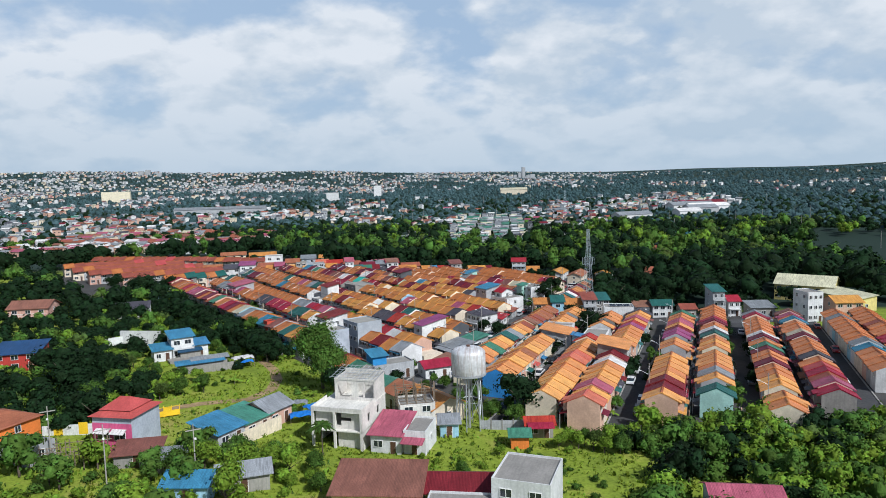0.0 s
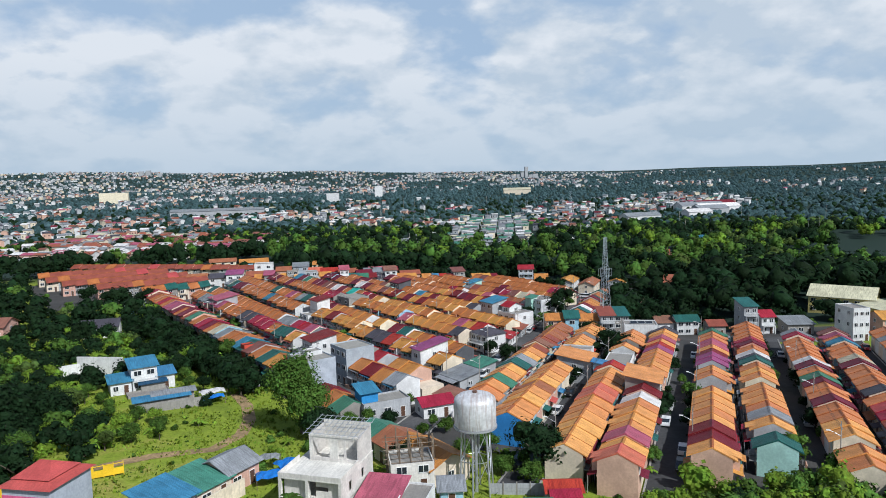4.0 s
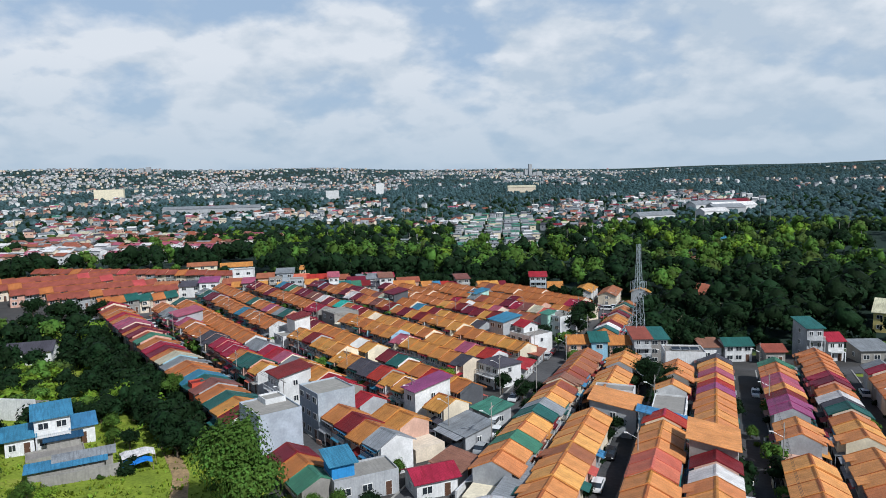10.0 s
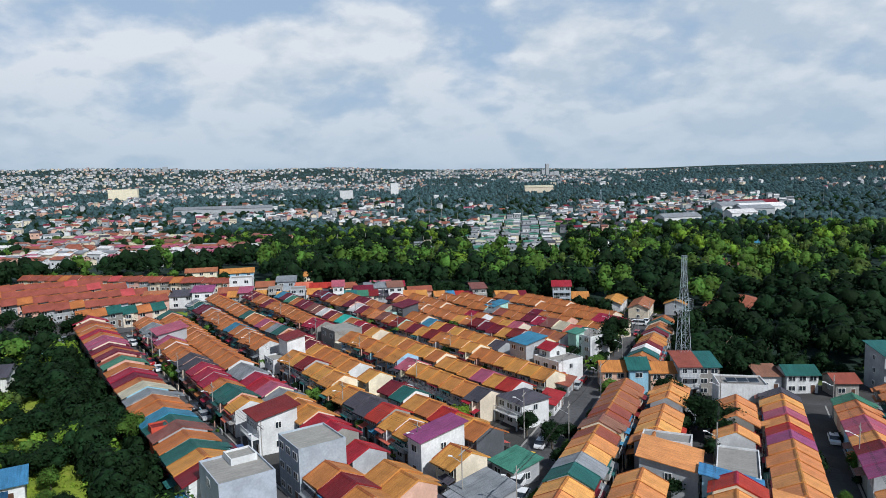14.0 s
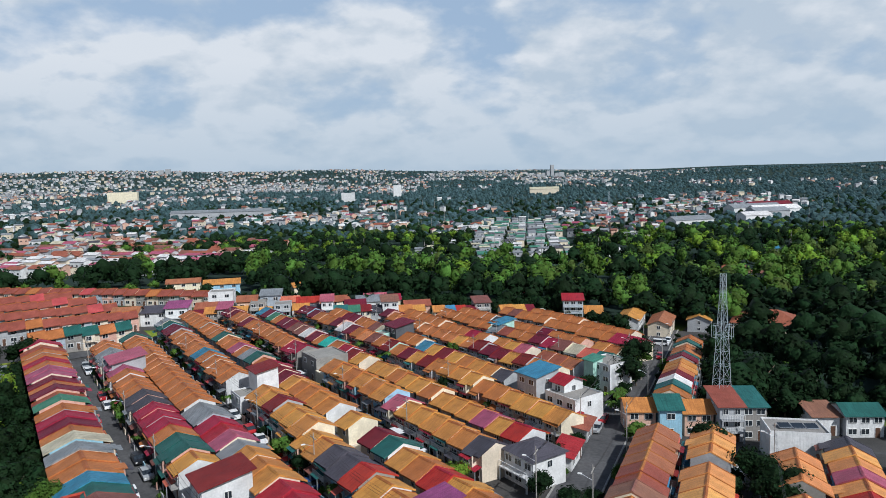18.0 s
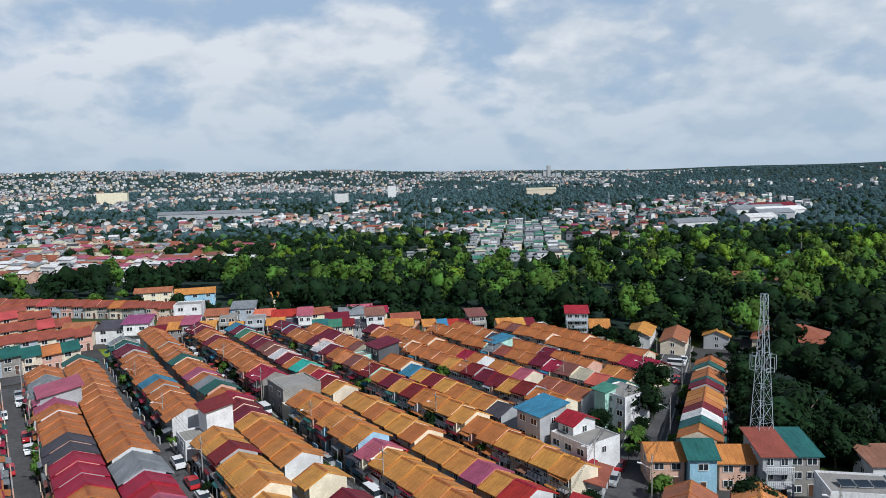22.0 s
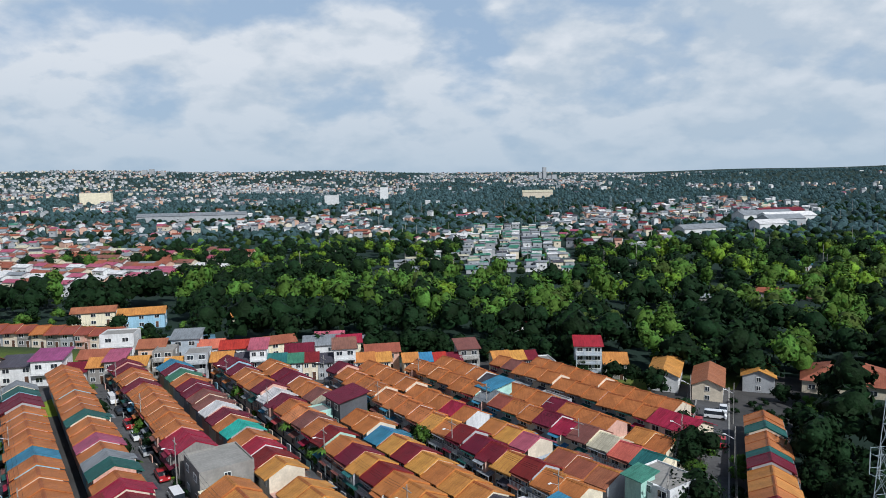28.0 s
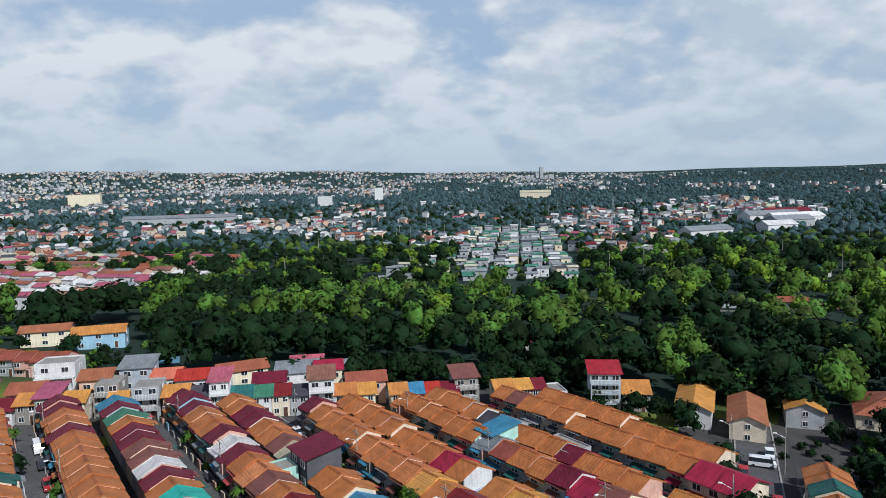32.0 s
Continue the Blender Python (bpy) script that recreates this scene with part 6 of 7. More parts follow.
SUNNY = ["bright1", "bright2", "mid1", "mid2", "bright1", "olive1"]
# woods on the right and behind the terraces
BIG = (1.1, 1.65)
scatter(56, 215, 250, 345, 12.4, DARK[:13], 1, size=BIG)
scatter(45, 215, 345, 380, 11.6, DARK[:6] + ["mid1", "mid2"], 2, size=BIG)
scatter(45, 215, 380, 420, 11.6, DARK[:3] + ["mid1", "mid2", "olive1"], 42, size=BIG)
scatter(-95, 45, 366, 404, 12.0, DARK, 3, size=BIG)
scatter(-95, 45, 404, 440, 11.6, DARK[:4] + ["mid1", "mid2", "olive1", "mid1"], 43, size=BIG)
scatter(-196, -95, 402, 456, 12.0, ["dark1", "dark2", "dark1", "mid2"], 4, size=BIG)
scatter(-230, -205, 330, 405, 12, DARK, 14, size=BIG)
scatter(20, 62, 310, 350, 7, DARK, 15, size=(0.5, 0.8))
scatter(-95, 200, 440, 490, 11.8, ["mid1", "mid2", "olive1", "mid1", "bright1", "dark2", "mid2", "dark1", "bright2"], 5, size=BIG)
scatter(-100, -20, 490, 535, 14, MIX + SUNNY + DARK, 35, lambda x, y: x < -72 or y < 506, size=BIG)
scatter(-20, 260, 490, 556, 14, SUNNY + MIX + DARK, 36, lambda x, y: x > 66 or y < 500, size=BIG)
scatter(80, 330, 556, 620, 16, SUNNY + MIX + DARK, 37, size=BIG)
scatter(44, 70, 249, 335, 6.0, ["dark1", "dark2", "dark1", "bush3"], 125, lambda x, y: x - (y - 220) * 0.358 > 34, size=(0.6, 1.0), pad=0.0)
scatter(36, 62, 248, 330, 6.5, ["bush3", "dark1", "dark1", "bush3"], 25, lambda x, y: x - (y - 220) * 0.358 > 32.5, size=(0.45, 0.8), pad=0.0)
# overgrown land on the left
scatter(-190, -56, 168, 212, 7.4, MIX + DARK, 6, lambda x, y: x < -70 or y > 176, size=(0.40, 0.72))
scatter(-190, -56, 212, 300, 7.8, DARK + DARK + MIX, 46, size=(0.5, 0.95))
scatter(-150, -62, 112, 168, 6.0, MIX + DARK + DARK + ["bush3", "bush2", "bush1"], 26, lambda x, y: x < -66 - (y - 112) * 0.2, size=(0.38, 0.68))
scatter(-130, -54, 112, 250, 5.2, ["bush3", "bush3", "bush2", "bush1", "palm2"], 16, lambda x, y: x < -62 or y > 172)
scatter(-260, -190, 170, 330, 13, MIX + DARK, 7)
# thicket in front of the straight terraces
BUSHY = ["bush1", "bush1", "bush2", "bush1", "bush3", "bush2", "bright2", "mid1", "olive1"]
scatter(27, 118, 80, 132, 4.4, BUSHY[:6], 8, lambda x, y: x - y * 0.2 > 10, size=(1.0, 1.65), pad=-3.5)
scatter(27, 118, 84, 128, 7.5, ["mid1", "mid2", "bright2", "olive1", "bright1", "dark1"], 18, lambda x, y: x - y * 0.2 > 10, size=(0.45, 0.75), pad=-2.5)
scatter(8, 34, 78, 134, 3.8, BUSHY[:6], 28, size=(0.5, 1.0), pad=-1.0)
scatter(-100, 12, 74, 106, 4.4, ["mid1", "bush1", "bush2", "bush1", "palm2", "bright2", "bush2", "bush2"], 9, size=(0.4, 0.8))
scatter(-64, -24, 112, 170, 4.8, ["bush2", "bush1", "bush2", "palm2"], 29, lambda x, y: noise.noise(Vector((x / 9, y / 9, 1.5))) > 0.28, size=(0.2, 0.5), pad=1.0)
for key, x, y, q in (("bush2", -57, 140, 0.45), ("bush1", -54.5, 144, 0.35), ("bush2", -52, 138.5, 0.3), ("palm2", -51, 146, 0.7), ("bush1", -55, 150, 0.3), ("bush2", -49, 152, 0.35), ("bush2", -47, 140.5, 0.3),
                     ("bush1", -38, 150, 0.4), ("bush2", -37, 144, 0.5), ("bush1", -36.5, 157, 0.5), ("bush2", -40, 163, 0.45), ("bush1", -48, 128, 0.5), ("bush2", -43, 129, 0.4), ("bush2", -52, 125.5, 0.5)):
    plant(key, x, y, q, x * 5, keep=True)
scatter(-34, 14, 104, 140, 4.6, ["bush1", "bush2", "bush2", "palm2", "bush1"], 19, size=(0.4, 0.7), pad=1.0)
scatter(-18, 18, 118, 138, 6.0, ["mid2", "mid1", "bush1", "dark1"], 10, size=(0.6, 0.9), pad=1.0)
# single large trees
for key, x, y, s in (("grand", -30.6, 143.5, 1.0), ("mid1", -27.5, 140.5, 0.6), ("mid1", -22.5, 142.5, 0.75), ("dark1", -26, 139.5, 0.75), ("dark2", 31.5, 268, 0.95), ("dark1", 26.5, 250, 0.72), ("dark1", 30, 262, 0.6), ("dark2", 12, 127, 0.95), ("dark1", 37.5, 226, 1.1), ("mid1", 55, 176, 0.7),
                     ("dark1", 10.5, 200, 0.8), ("mid1", 39.5, 172, 0.75), ("dark2", 37, 287, 1.0), ("dark1", 22, 262, 0.8), ("bright2", -6, 208, 0.7), ("mid1", -61, 183, 0.72), ("dark1", -66.5, 187, 0.66), ("mid1", -56.5, 179.5, 0.68), ("dark2", -71, 181, 0.55), ("mid2", -62, 192, 0.62), ("mid1", -53, 177.5, 0.6), ("bush1", -57.5, 156.5, 0.7), ("bush3", -54.5, 159, 0.7), ("mid1", -64, 147, 0.5), ("bush2", -68, 151, 0.6), ("mid1", -70, 143, 0.9), ("bright2", -63, 141, 0.8), ("bush1", -60, 146, 0.9), ("palm2", -58, 142, 1.0), ("mid1", -82, 163, 0.6), ("mid2", -80, 158, 0.5), ("mid1", -76, 158, 0.55), ("bright1", -85, 157, 0.6), ("dark1", -84, 168, 0.75), ("mid1", -72.5, 154.5, 0.5), ("olive1", -78, 151, 0.65), ("mid1", -70, 150, 0.55), ("bush2", -67, 152, 0.6), ("mid1", -63, 171, 0.6), ("dark1", -59, 168.5, 0.6), ("mid1", -66.5, 177, 0.7), ("bush1", -59, 164.5, 0.5), ("mid1", -57, 143, 0.6), ("bright2", -60, 147.5, 0.6), ("mid2", -55, 138.5, 0.5), ("mid1", -59.5, 137, 0.75), ("mid1", -64, 149, 0.6), ("olive1", -62, 133, 0.65), ("dark1", -68, 138, 0.8), ("bush1", -54, 147, 0.7), ("dark1", -79, 151, 0.8), ("mid1", -84, 160, 0.6), ("dark1", -88, 168, 0.6), ("bright1", -74, 136, 0.7), ("bush1", -24, 226, 0.8), ("mid1", -42.5, 95.5, 0.85), ("bright2", -39, 98, 1.0), ("mid1", -35, 103, 0.8), ("bright2", -33, 96, 1.05), ("mid1", -45, 103, 0.6), ("bush2", -30, 107, 1.2), ("palm1", -22.5, 105.5, 0.7), ("palm1", -59.5, 92, 0.8), ("bush2", -25, 94, 1.2), ("mid1", -20, 92, 0.6), ("dark2", -126, 262, 1.1), ("dark1", -133, 268, 1.1), ("dark2", -120, 270, 0.9), ("dark1", -146, 275, 1.2), ("dark2", -84, 138, 1.15), ("dark1", -77, 144, 1.1), ("mid2", -72, 126, 0.85), ("dark1", 40.0, 212.8, 1.15), ("dark2", 41.0, 206.5, 0.8), ("mid1", 34.4, 169.2, 0.62), ("mid1", 50.5, 180.8, 0.5), ("bush1", 50.2, 177, 0.9), ("mid1", 31.0, 200.2, 0.5), ("dark1", 66.6, 168, 0.5), ("mid1", 72.6, 158, 0.45), ("dark1", 6.5, 206.5, 0.72), ("dark1", 14, 203, 0.6), ("mid1", 23, 141, 0.75), ("bush1", 19, 137, 1.1), ("bush2", -27, 98, 1.2), ("dark2", -84, 146, 0.95), ("dark1", -80, 139, 0.85), ("dark2", -79, 133, 0.8)):
    plant(key, x, y, s, x * 7, keep=True)


# a belt of trees against the ends of the straight terraces
er = random.Random(12)
for i in range(46):
    x = 16.5 + i * 1.55 + er.uniform(-0.6, 0.6)
    y = (114 if x < 33 else 118 if x < 53 else 112.5 if x < 64 else 119) - er.uniform(0.5, 5.5)
    plant(er.choice(("mid1", "mid2", "olive1", "mid1", "bush1", "bright2")), x, y, er.uniform(0.45, 0.75), er.uniform(0, 360), keep=x < 50)
for key, x, y, q in (("mid1", -12.0, 161, 0.55), ("mid1", 40.3, 291.4, 0.95), ("palm1", 25.5, 249.6, 0.9), ("palm1", 27.3, 254, 0.8), ("palm1", 24.0, 246, 0.7), ("mid2", 36.2, 281, 0.7), ("dark1", 15.0, 228.5, 0.5), ("mid1", 10.2, 214.5, 0.55), ("dark1", 34.5, 271, 0.7), ("mid1", -4.0, 145.2, 0.6), ("mid2", -6.5, 146.5, 0.45), ("bush1", -1.5, 147, 0.8), ("mid1", -8.0, 143.5, 0.5), ("dark1", -14.5, 147.5, 0.55), ("mid2", -18.5, 146.5, 0.6),
                     ("mid1", -22, 147.0, 0.6), ("bush1", -10.5, 140.5, 0.9), ("mid1", 3.0, 146, 0.5), ("mid2", 9.5, 128.5, 0.55), ("mid1", 5.5, 126, 0.6), ("olive1", 2.0, 126.5, 0.55), ("mid1", -2.5, 131.5, 0.5)):
    plant(key, x, y, q, x * 11, keep=True)

# plants in front yards
yr = random.Random(31)
for n, s0, s1 in ((79.6, -276, -170), (86.4, -274, -190), (106.8, -290, -160), (122.8, -300, -172), (129.4, -300, -180), (145.6, -296, -190), (151.6, -296, -182), (167, -286, -205), (173.4, -276, -210), (187.2, -272, -212)):
    s = s0
    while s < s1:
        if yr.random() < 0.62:
            x, y = at_b(s + yr.uniform(-2, 2), n + yr.uniform(-0.4, 0.4))
            plant(yr.choice(("bush1", "bush3", "mid1", "dark1", "bush2", "palm2", "palm1")), x, y, yr.uniform(0.30, 0.62), yr.uniform(0, 360))
        s += 4.4
for x0, y0, y1 in ((39.6, 140, 220), (45.9, 132, 214), (62.0, 128, 220), (68.2, 130, 214), (85.2, 134, 222), (91.4, 126, 208), (21.6, 150, 300), (10, 180, 320)):
    y = y0
    while y < y1:
        if yr.random() < 0.62:
            x, yy = at_a(x0 + yr.uniform(-0.3, 0.3), y)
            plant(yr.choice(("bush1", "bush3", "mid1", "dark1", "bush3", "palm2", "dark1")), x, yy, yr.uniform(0.32, 0.62), yr.uniform(0, 360))
        y += 4.6

# rough grass and weeds on the open land
wr = random.Random(91)
weeds = {"grass_blades": Build(), "leaves_bright": Build(), "leaves_mid": Build()}
for _ in range(24000):
    x, y = wr.uniform(-100, 60), wr.uniform(74, 182)
    if near_row(x, y, 0.5) or noise.noise(Vector((x / 6, y / 6, 4.2))) < -0.25:
        continue
    near_track = min(math.hypot(x - a, y - c) for a, c in ((-53.6, 171), (-50, 165), (-46, 159), (-42.5, 150), (-41.5, 142), (-44, 134.5), (-53, 131), (-58, 127.5)))
    if near_track < 1.7:
        continue
    b = weeds[wr.choice(("grass_blades",) * 9 + ("leaves_bright", "leaves_bright", "leaves_mid"))]
    z, size = ground(x, y), wr.uniform(0.22, 0.55) * (1.7 if wr.random() < 0.06 else 1.0)
    for _ in range(4):
        a, q = wr.uniform(0, 6.28), wr.uniform(0, size * 0.7)
        px, py = x + q * math.cos(a), y + q * math.sin(a)
        e, l, w = wr.uniform(0, 6.28), size * wr.uniform(0.5, 1.1), size * wr.uniform(0.12, 0.30)
        tx, ty = math.cos(e), math.sin(e)
        lean = wr.uniform(0.2, 0.9) * l
        b.add([(px - ty * w, py + tx * w, z - 0.05), (px + ty * w, py - tx * w, z - 0.05), (px + tx * lean + ty * w * 0.7, py + ty * lean - tx * w * 0.7, z + l * 0.8), (px + tx * lean - ty * w * 0.7, py + ty * lean + tx * w * 0.7, z + l * 0.8)], [(0, 1, 2, 3)])
for mat_name, b in weeds.items():
    tagged(new("weeds", b.mesh("weeds", bpy.data.materials[mat_name])), "rough yellow-green grass and weeds on open land", "grass", kind="stuff")

# bands of scrub along the backs of the rows
for s_along in range(-286, -158, 2):
    for q in (0, 1, 2):
        x, y = at_b(s_along + yr.uniform(-1, 1), 70.2 - q * 3.1 + yr.uniform(-0.8, 0.8))
        plant(yr.choice(("bush3", "bush3", "bush3", "dark1", "bush2", "palm2", "dark1")), x, y, yr.uniform(0.42, 0.8) * (0.8 if q == 0 else 1.1), yr.uniform(0, 360))
for i in range(120):
    x = yr.uniform(-50, 34)
    plant(yr.choice(("bush3", "dark1", "bush3", "dark2")), x, 321 + (x + 118) * 0.235 + (20 if x < 0 else 9.5) + yr.uniform(0, 14), yr.uniform(0.5, 0.9), yr.uniform(0, 360))
for i in range(110):
    x, y = yr.uniform(-206, -86), yr.uniform(364, 404)
    if abs(y - 397) > 9 or not -150 < x < -108:
        plant(yr.choice(("bush3", "dark1", "bush1", "mid1")), x, y, yr.uniform(0.45, 0.8), yr.uniform(0, 360))
for i in range(60):
    x, y = yr.uniform(56, 128), yr.uniform(248.5, 258)
    plant(yr.choice(("bush3", "dark1", "bush1", "dark2")), x, y, yr.uniform(0.4, 0.8), yr.uniform(0, 360))
for i in range(50):
    x, y = yr.uniform(-200, -105), yr.uniform(270, 330)
    if not near_row(x, y, -2.0):
        plant(yr.choice(("bush3", "dark1", "bush1", "dark2")), x, y, yr.uniform(0.6, 1.0), yr.uniform(0, 360))

for i in range(80):
    x, y = yr.uniform(40, 80), yr.uniform(262, 332)
    if x - (y - 220) * 0.358 > 31.5 and math.hypot(x - 57, y - 341) > 10:
        plant(yr.choice(("bush3", "dark1", "bush3", "bush1")), x, y, yr.uniform(0.4, 0.8), yr.uniform(0, 360))

for i in range(110):
    x, y = yr.uniform(52, 128), yr.uniform(300, 374)
    if free(x, y, 0.0):
        plant(yr.choice(("bush3", "dark1", "bush3", "dark2")), x, y, yr.uniform(0.5, 0.9), yr.uniform(0, 360))

vr = random.Random(77)


def valley_density(x, y):
    """How built-up the valley is, 0 to 1."""
    n = noise.noise(Vector((x / 260, y / 420, 3.1))) + 0.5 * noise.noise(Vector((x / 90, y / 160, 7.7)))
    return n


houses, woods = [], {"dark": [], "mid": [], "bright": [], "olive": [], "far": []}
for _ in range(34000):
    # more spots close by, thinning out with distance
    r = 440 + 3900 * vr.random() ** 1.9
    a = vr.uniform(-0.72, 0.72)
    x, y = r * math.sin(a), r * math.cos(a)
    if y < (464 if x < -100 else 535 if x < -20 else 556 if -20 <= x < 80 else 620 if 80 <= x < 330 else 485) or free(x, y) is False or (-20 + (y - 560) * 0.06 < x < 62 + (y - 560) * 0.03 and 506 < y < 860) or (-335 < x < -160 and y < 590):
        continue
    d = valley_density(x, y) + 0.30 * smooth_step(0.05, -0.3, a) * smooth_step(1500, 2600, r) - 0.5 * smooth_step(0.2, 0.4, a) * smooth_step(1800, 2400, r)
    if a > 0.02 and 640 < r < 1700:
        d += 0.04
    if -60 < x < 150 and y < 640:
        d -= 0.6
    if -58 < x < -12 and y < 640 and vr.random() < 0.6:
        continue
    if -235 < x < -84 and 540 < y < 790:
        d -= 0.75
    if -0.54 < a < -0.34 and 640 < r < 1150:
        d += 0.22
    if a < -0.12 and r < 1000:
        d += 0.16 + (0.4 if a < -0.2 and r < 640 else 0.0)
    if d > 0.30 + vr.uniform(-0.30, 0.30) and vr.random() < 0.55:
        houses.append((x, y, r, a))
    elif r < 700:
        if vr.random() < 0.34:
            plant(vr.choice(("dark1", "dark2", "mid1", "dark2", "bright1", "dark1")), x, y, vr.uniform(0.8, 1.25), vr.uniform(0, 360))
    else:
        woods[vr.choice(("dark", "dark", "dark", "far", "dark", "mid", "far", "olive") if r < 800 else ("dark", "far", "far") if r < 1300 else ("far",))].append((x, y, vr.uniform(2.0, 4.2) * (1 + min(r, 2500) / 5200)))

for x0, y in ((25.5, 310), (28, 313), (30, 309.5), (31.5, 315), (26.5, 324), (28.5, 329), (25, 328), (29.5, 321), (10.8, 300), (10.4, 309), (10.2, 318), (21.4, 322), (21.2, 330), (10.6, 290)):
    plant("dark1" if y < 312 else "bush3", *at_a(x0, y), 0.5, x0 * 40)
# gardens among the lanes of the valley estate
for _ in range(90):
    x, y = vr.uniform(-18, 66), vr.uniform(560, 850)
    woods[vr.choice(("mid", "dark", "dark", "olive"))].append((x, y, vr.uniform(1.6, 3.0)))

# the trees nearest the middle line are things of their own, the rest one mass of woodland
TREE_SPOTS.sort(key=lambda q: q[0])
used_tree = set()
for far, key, m in TREE_SPOTS[:300]:
    if key in used_tree:
        copy_thing(TREES[key], m)
    else:
        used_tree.add(key)
        TREES[key].matrix_basis = m


def crown_for(key, full, p):
    """Fine leaves close to the middle line, coarser clumps far from it."""
    d = math.hypot(p.x, 45, max(0.0, p.y - 194), max(0.0, 20 - p.y))
    return full if d < 56 else LIGHT.get(key, full) if d < 128 else FARTREE.get(key, full)


sheets = {}
for far, key, m in TREE_SPOTS[300:]:
    c = TREES[key].children[0]
    sheets.setdefault(c.data.materials[0].name, []).append((crown_for(key, c.data, m.translation), m @ c.matrix_basis, True))
    if m.translation.y < 270 and abs(m.translation.x) < 75:
        sheets.setdefault(M_BARK.name, []).append((TREES[key].data, m, False))
for mat_name, items in sheets.items():
    vs, loops, sizes, n = [], [], [], 0
    for me, mm, thin in items:
        co = np.empty(len(me.vertices) * 3)
        me.vertices.foreach_get("co", co)
        co = co.reshape(-1, 3)
        a = np.array(mm)
        vs.append(co @ a[:3, :3].T + a[:3, 3])
        li = np.empty(len(me.loops), dtype=np.int64)
        me.loops.foreach_get("vertex_index", li)
        sz = np.empty(len(me.polygons), dtype=np.int64)
        me.polygons.foreach_get("loop_total", sz)
        loops.append(li + n)
        sizes.append(sz)
        n += len(co)
    vs, loops, sizes = np.concatenate(vs), np.concatenate(loops), np.concatenate(sizes)
    me = bpy.data.meshes.new("woodland")
    me.vertices.add(len(vs))
    me.vertices.foreach_set("co", vs.ravel())
    me.loops.add(len(loops))
    me.loops.foreach_set("vertex_index", loops)
    me.polygons.add(len(sizes))
    me.polygons.foreach_set("loop_start", np.concatenate(([0], np.cumsum(sizes)[:-1])))
    me.polygons.foreach_set("loop_total", sizes)
    me.materials.append(bpy.data.materials[mat_name])
    me.update(calc_edges=True)
    wood = new("woodland_trunks" if mat_name == M_BARK.name else "woodland", me)
    tagged(wood, "brown trunks and limbs under the woodland" if mat_name == M_BARK.name else "dense tropical tree crowns behind and beside the houses", "woods", kind="stuff")
for key, t in list(TREES.items()):
    if key not in used_tree:
        for c in list(t.children):
            bpy.data.objects.remove(c)
        bpy.data.objects.remove(t)


# ---- valley: far woods and far houses, too many to count ----
def lumps(name, label, spots, leaf, seed, kind="stuff"):
    r = random.Random(seed)
    b = Build()
    for x, y, s in spots:
        z = ground(x, y)
        k = 6 if y < 1000 else 4
        rings = ((0.72, 0.95), (1.0, 0.35), (0.75, -0.2)) if y < 1000 else ((0.85, 0.75), (0.95, -0.2))
        lx = s * r.uniform(0.8, 1.2)
        core = [(x + r.uniform(-0.3, 0.3) * s, y, z + s * r.uniform(1.1, 1.5))]
        for j, (f, h) in enumerate(rings):
            core += [(x + lx * f * math.cos(2 * math.pi * (i + j / 2) / k) * r.uniform(0.75, 1.2), y + lx * f * math.sin(2 * math.pi * (i + j / 2) / k) * r.uniform(0.75, 1.2), z + s * h * r.uniform(0.85, 1.1)) for i in range(k)]
        fs = [(0, 1 + i, 1 + (i + 1) % k) for i in range(k)]
        for j in range(1, 1 + k * (len(rings) - 1), k):
            fs += [(j + i, j + k + i, j + (i + 1) % k) for i in range(k)] + [(j + (i + 1) % k, j + k + i, j + k + (i + 1) % k) for i in range(k)]
        b.add(core, fs)
    ob = new(name, b.mesh(name, LEAF[leaf]))
    return tagged(ob, label, "woods", kind=kind)


# far crowns carry the haze in their leaf colour
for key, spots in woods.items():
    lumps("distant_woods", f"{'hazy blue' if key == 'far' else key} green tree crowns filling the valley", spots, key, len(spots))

FAR_COL = ["w", "w", "w", "z", "z", "z", "s", "s", "n", "m", "g", "p", "c", "d"]
far_mats = [WALL["w"], WALL["c"], WALL["g"], WALL["p"]] + [ROOF[k] for k in FAR_COL]


def small_house(b, x, y, w, d, h, deg, wall, roof, pitch=0.22):
    c, s = math.cos(radians(deg)), math.sin(radians(deg))
    z = ground(x, y)

    def at(px, py, pz):
        return (x + px * c - py * s, y + px * s + py * c, z + pz)

    hx, hy, t = w / 2, d / 2, h + d * pitch
    b.add([at(-hx, -hy, -2), at(hx, -hy, -2), at(hx, hy, -2), at(-hx, hy, -2), at(-hx, -hy, h), at(hx, -hy, h), at(hx, hy, h), at(-hx, hy, h), at(-hx, 0, t), at(hx, 0, t)],
          [(0, 1, 5, 4), (2, 3, 7, 6), (1, 2, 6, 9, 5), (3, 0, 4, 8, 7)], wall)
    e = 0.5
    k = e * pitch * 2
    b.add([at(-hx - e, -hy - e, h - k + 0.1), at(hx + e, -hy - e, h - k + 0.1), at(hx + e, 0, t + 0.1), at(-hx - e, 0, t + 0.1), at(hx + e, hy + e, h - k + 0.1), at(-hx - e, hy + e, h - k + 0.1)],
          [(0, 1, 2, 3), (3, 2, 4, 5)], roof)
    for i in range(max(1, int(w / 3.5)) if y < 1000 else 0):
        wx = -hx + w * (i + 0.5) / max(1, int(w / 3.5))
        b.add([at(wx - 0.6, -hy - 0.04, h * 0.45), at(wx + 0.6, -hy - 0.04, h * 0.45), at(wx + 0.6, -hy - 0.04, h * 0.45 + 1.1), at(wx - 0.6, -hy - 0.04, h * 0.45 + 1.1)], [(0, 1, 2, 3)], 18)


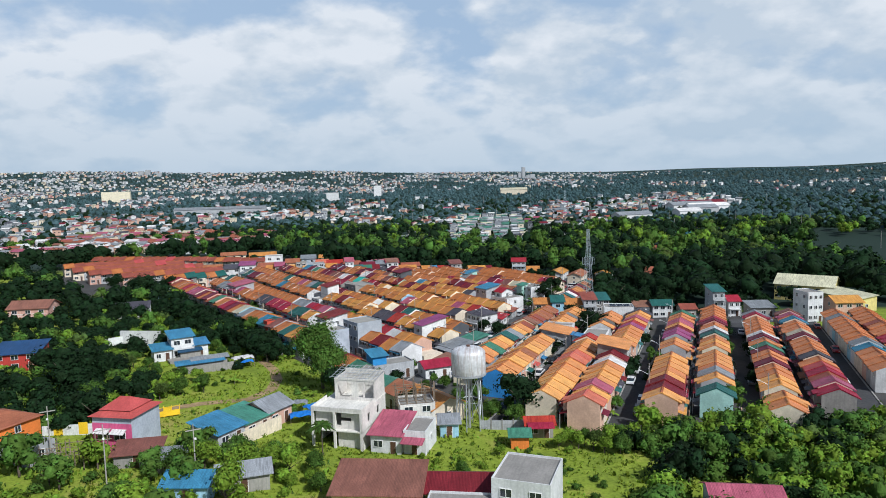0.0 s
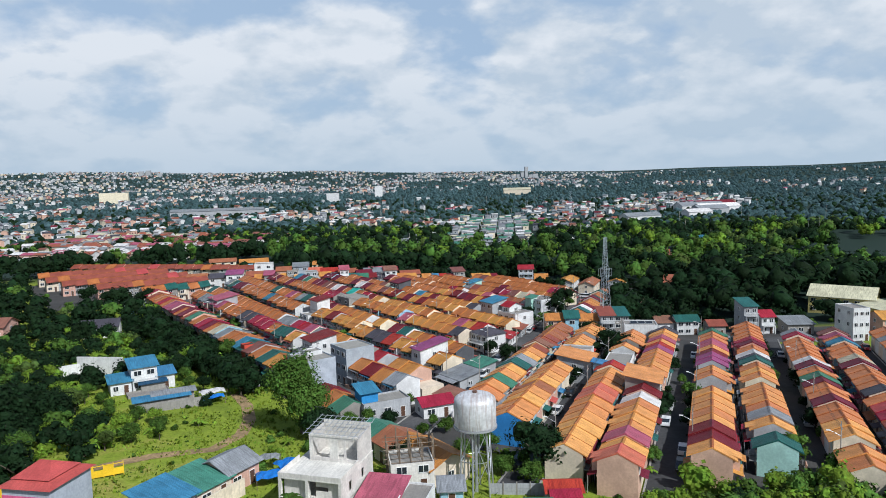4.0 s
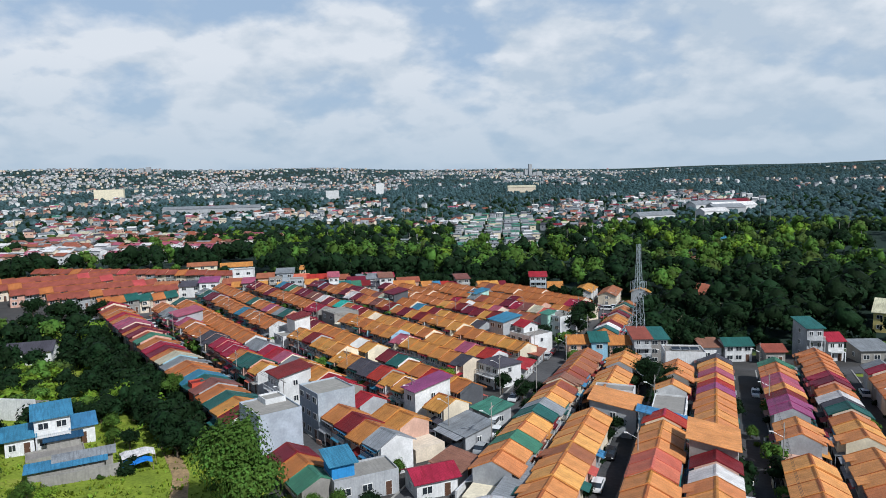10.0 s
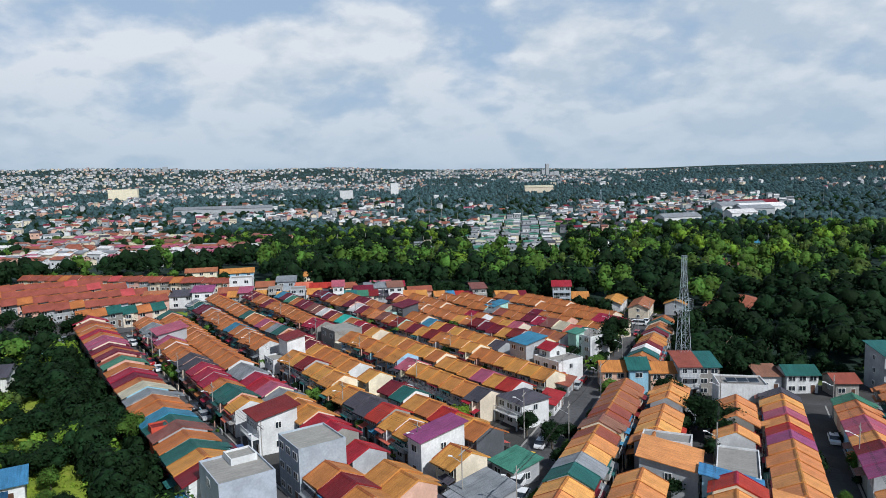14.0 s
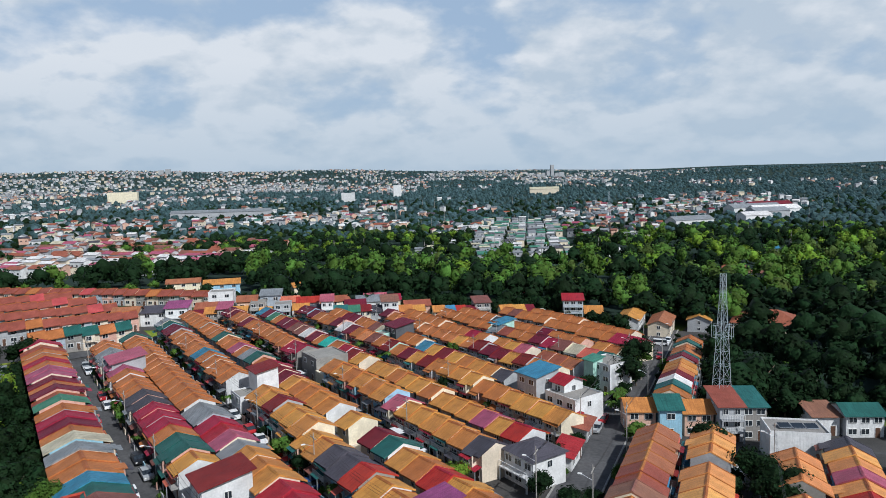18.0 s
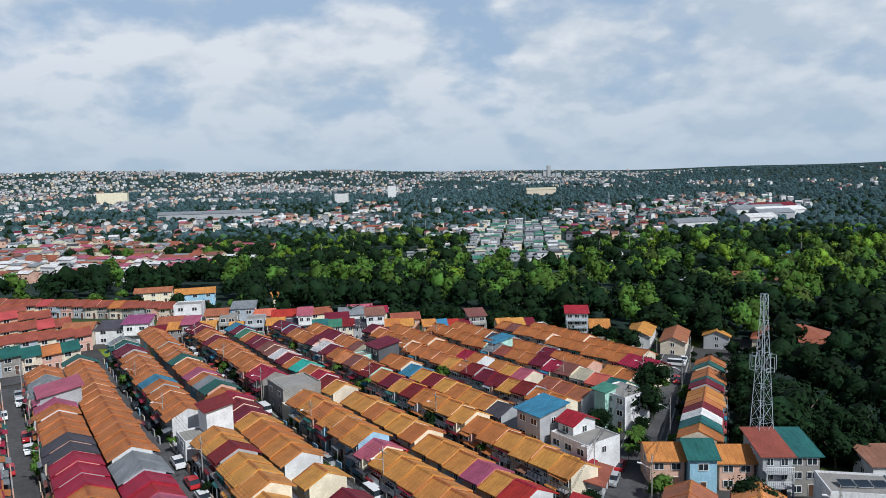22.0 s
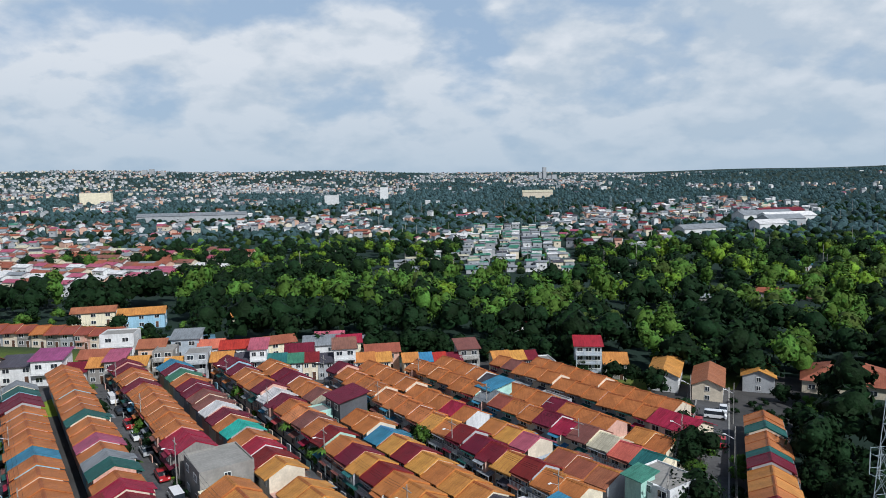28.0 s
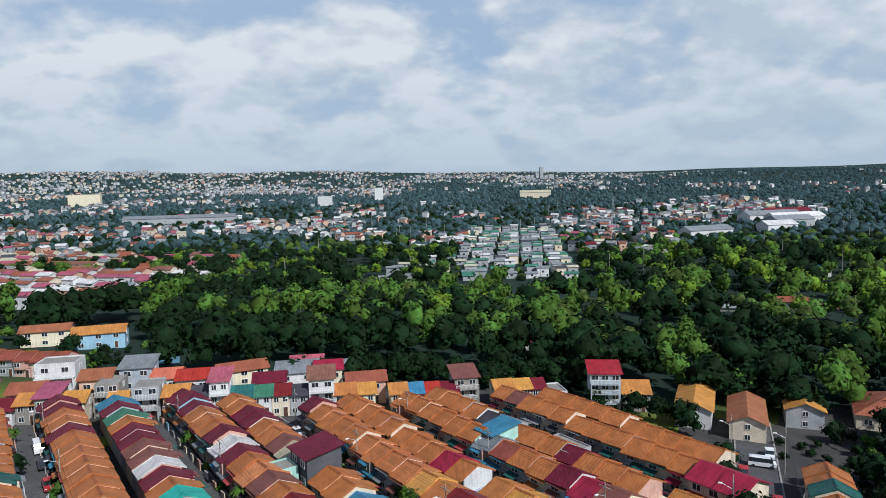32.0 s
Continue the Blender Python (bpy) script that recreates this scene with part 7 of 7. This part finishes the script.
town = Build()
for x, y, r, a in houses:
    grow = 0.9 + r / 9000
    roof = vr.randrange(len(FAR_COL))
    if vr.random() < (0.8 if r > 1300 else 0.4):
        roof = vr.choice((0, 3, 4, 5, 13, 8, 6, 4) if r < 1300 else (3, 4, 5, 0, 13, 8))
    if -0.54 < a < -0.34 and 640 < r < 1150 and vr.random() < 0.7:
        roof = vr.choice((6, 6, 8, 3, 11))
    small_house(town, x, y, vr.uniform(5, 9) * grow, vr.uniform(4.5, 7) * grow, vr.choice((3.0, 3.2, 5.5, 5.8)) * (1 + r / 9000), vr.choice((20, -25, 70, 5, -60)) + vr.uniform(-8, 8),
                vr.choice((0, 0, 2, 1, 2, 3)), 4 + roof)
# estate of small houses in straight lanes, white walls under green and zinc sheets
for i in range(-6, 11):
    for j in range(44):
        y = 545 + j * 7.4
        x = -18 + i * 8.6 + (y - 560) * 0.06 + (2 if i % 2 else 0) + vr.uniform(-1.6, 1.6)
        y += vr.uniform(-2.0, 2.0)
        thin = 0.66 - 0.25 * smooth_step(680, 860, y) + 0.5 * noise.noise(Vector((x / 30, y / 45, 2.7)))
        if x < -12:
            thin *= 0.55 if y < 640 else 0.25
        if vr.random() < thin and -56 + (y - 560) * 0.06 < x < 60 + (y - 560) * 0.03 and y > 548 + (x + 47) * 0.26:
            small_house(town, x, y, vr.uniform(5.4, 7.4), vr.uniform(4.8, 6.2), vr.choice((2.8, 3.0, 5.2)), 4 + vr.uniform(-7, 7), vr.choice((0, 2, 2, 1)), 4 + vr.choice((10, 3, 10, 4, 3, 0, 12, 10, 13, 5)), 0.14)
# white houses crowded on the far hillside
for _ in range(3600):
    r, a = 2100 + 2100 * vr.random(), vr.uniform(-0.68, 0.22)
    x, y = r * math.sin(a), r * math.cos(a)
    if noise.noise(Vector((x / 420, y / 700, 9.3))) + 0.5 * noise.noise(Vector((x / 120, y / 260, 1.3))) + 0.18 * smooth_step(0.0, -0.3, a) > 0.10 + 0.25 * vr.random():
        small_house(town, x, y, vr.uniform(6, 11), vr.uniform(6, 9), vr.choice((4.5, 6.0, 8.0)), vr.choice((20, -25, 70, 5)), vr.choice((0, 0, 2, 1, 2)), 4 + vr.choice((0, 3, 4, 3, 4, 13)), 0.15)
# pale houses and workshops before the red-roofed estate
for i in range(15):
    for j in range(9):
        x, y = -330 + i * 11.0 + j * 3.0 + vr.uniform(-2, 2), 468 + j * 13.0 + vr.uniform(-2, 2)
        if vr.random() < 0.8 and free(x, y):
            small_house(town, x, y, vr.uniform(7, 12), vr.uniform(6, 9), vr.choice((3.2, 5.6, 6.0)), -10 + vr.uniform(-6, 6), vr.choice((0, 0, 1, 3)), 4 + vr.choice((0, 0, 3, 6, 11, 4)), 0.16)
for i in range(17):
    for j in range(11):
        x, y = -385 + i * 12.0 + j * 2.0, 585 + j * 13.0 - i * 1.5
        if vr.random() < 0.72 and j < 9:
            small_house(town, x, y, 11.4, 7.2, vr.choice((3.4, 5.2)), -8 + vr.uniform(-2, 2), vr.choice((0, 1, 1, 3)), 4 + vr.choice((6, 8, 11, 8, 3, 6, 12)), 0.24)
t_ob = new("distant_houses", town.mesh("distant_houses", far_mats + [M_GLASS]))
tagged(t_ob, "small houses with many-coloured roofs scattered across the valley", "houses", kind="stuff")


# larger buildings in the valley
def valley_block(x, y, deg, w, d, h, wall, roof, label, kind="gable", name="warehouse"):
    flat_house(x, y, deg, w, d, h, 1 if h < 9 else 4, wall, label, roof=roof, roof_kind=kind, cols=4, side_cols=1, name=name, deep=4, blank=h > 9 or y > 1200)


valley_block(190, 768, 23, 44, 16, 6, "w", "z", "long low warehouse with pale roof")
valley_block(300, 905, 16, 62, 20, 7, "w", "z", "factory shed with grey ridged roof")
valley_block(310, 872, 16, 56, 18, 7, "w", "w", "factory shed with white ridged roof")
valley_block(290, 838, 16, 40, 18, 7, "g", "z", "factory shed with grey roof")
valley_block(262, 800, 16, 30, 16, 6, "w", "w", "factory shed with white roof")
valley_block(330, 938, 16, 55, 16, 8, "g", "m", "factory hall with dull red roof")
valley_block(-366, 1004, 11, 132, 16, 7, "g", "z", "long grey market hall with pale roof")
valley_block(-800, 1530, 18, 60, 18, 24, "c", None, "wide pale apartment block seen far off", "flat", "apartment_block")
valley_block(113, 1545, 0, 60, 20, 11, "c", "c", "wide cream hall far across the valley")
valley_block(-260, 1330, 10, 24, 18, 16, "w", None, "white block far across the valley", "flat", "apartment_block")
valley_block(-190, 1480, 10, 16, 16, 26, "w", None, "white tower block far across the valley", "flat", "apartment_block")
valley_block(81, 572, 10, 11, 8, 4.2, "w", "w", "white house with pale roof at the wood's edge", name="house")
valley_block(180, 568, -6, 18, 10, 4.0, "w", "b", "house with blue sheet roof", name="house")
valley_block(130, 478, -20, 11, 7, 3.2, "k", "s", "shed with orange roof in the woods", name="shed")
valley_block(108, 476, -8, 22, 5, 1.6, "k", "z", "low pale sheds in the woods", name="shed")
valley_block(143, 470, -25, 18, 5, 1.6, "k", "n", "low brown sheds in the woods", name="shed")
for i, (x, y, h) in enumerate(((269, 3077, 52), (255, 3080, 26), (235, 3085, 18), (292, 3090, 16), (310, 3090, 20), (210, 3060, 14), (-1560, 3300, 30), (-1600, 3310, 24), (-1500, 3290, 18))):
    valley_block(x, y, 10, 14 if h > 50 else 22, 14, h, "g", None, "grey high-rise block on the skyline", "flat", "high_rise")
# poles and masts of the valley
vp = Build()
for i in range(70):
    r, a = vr.uniform(560, 1250), vr.uniform(-0.2, 0.55)
    x, y = r * math.sin(a), r * math.cos(a)
    vp.beam((x, y, ground(x, y)), (x, y, ground(x, y) + vr.uniform(10, 17)), 0.22, 4, 0.14)
vp_ob = new("distant_poles", vp.mesh("distant_poles", M_WOODPOLE))
tagged(vp_ob, "thin pale utility poles across the valley", "poles", kind="stuff")
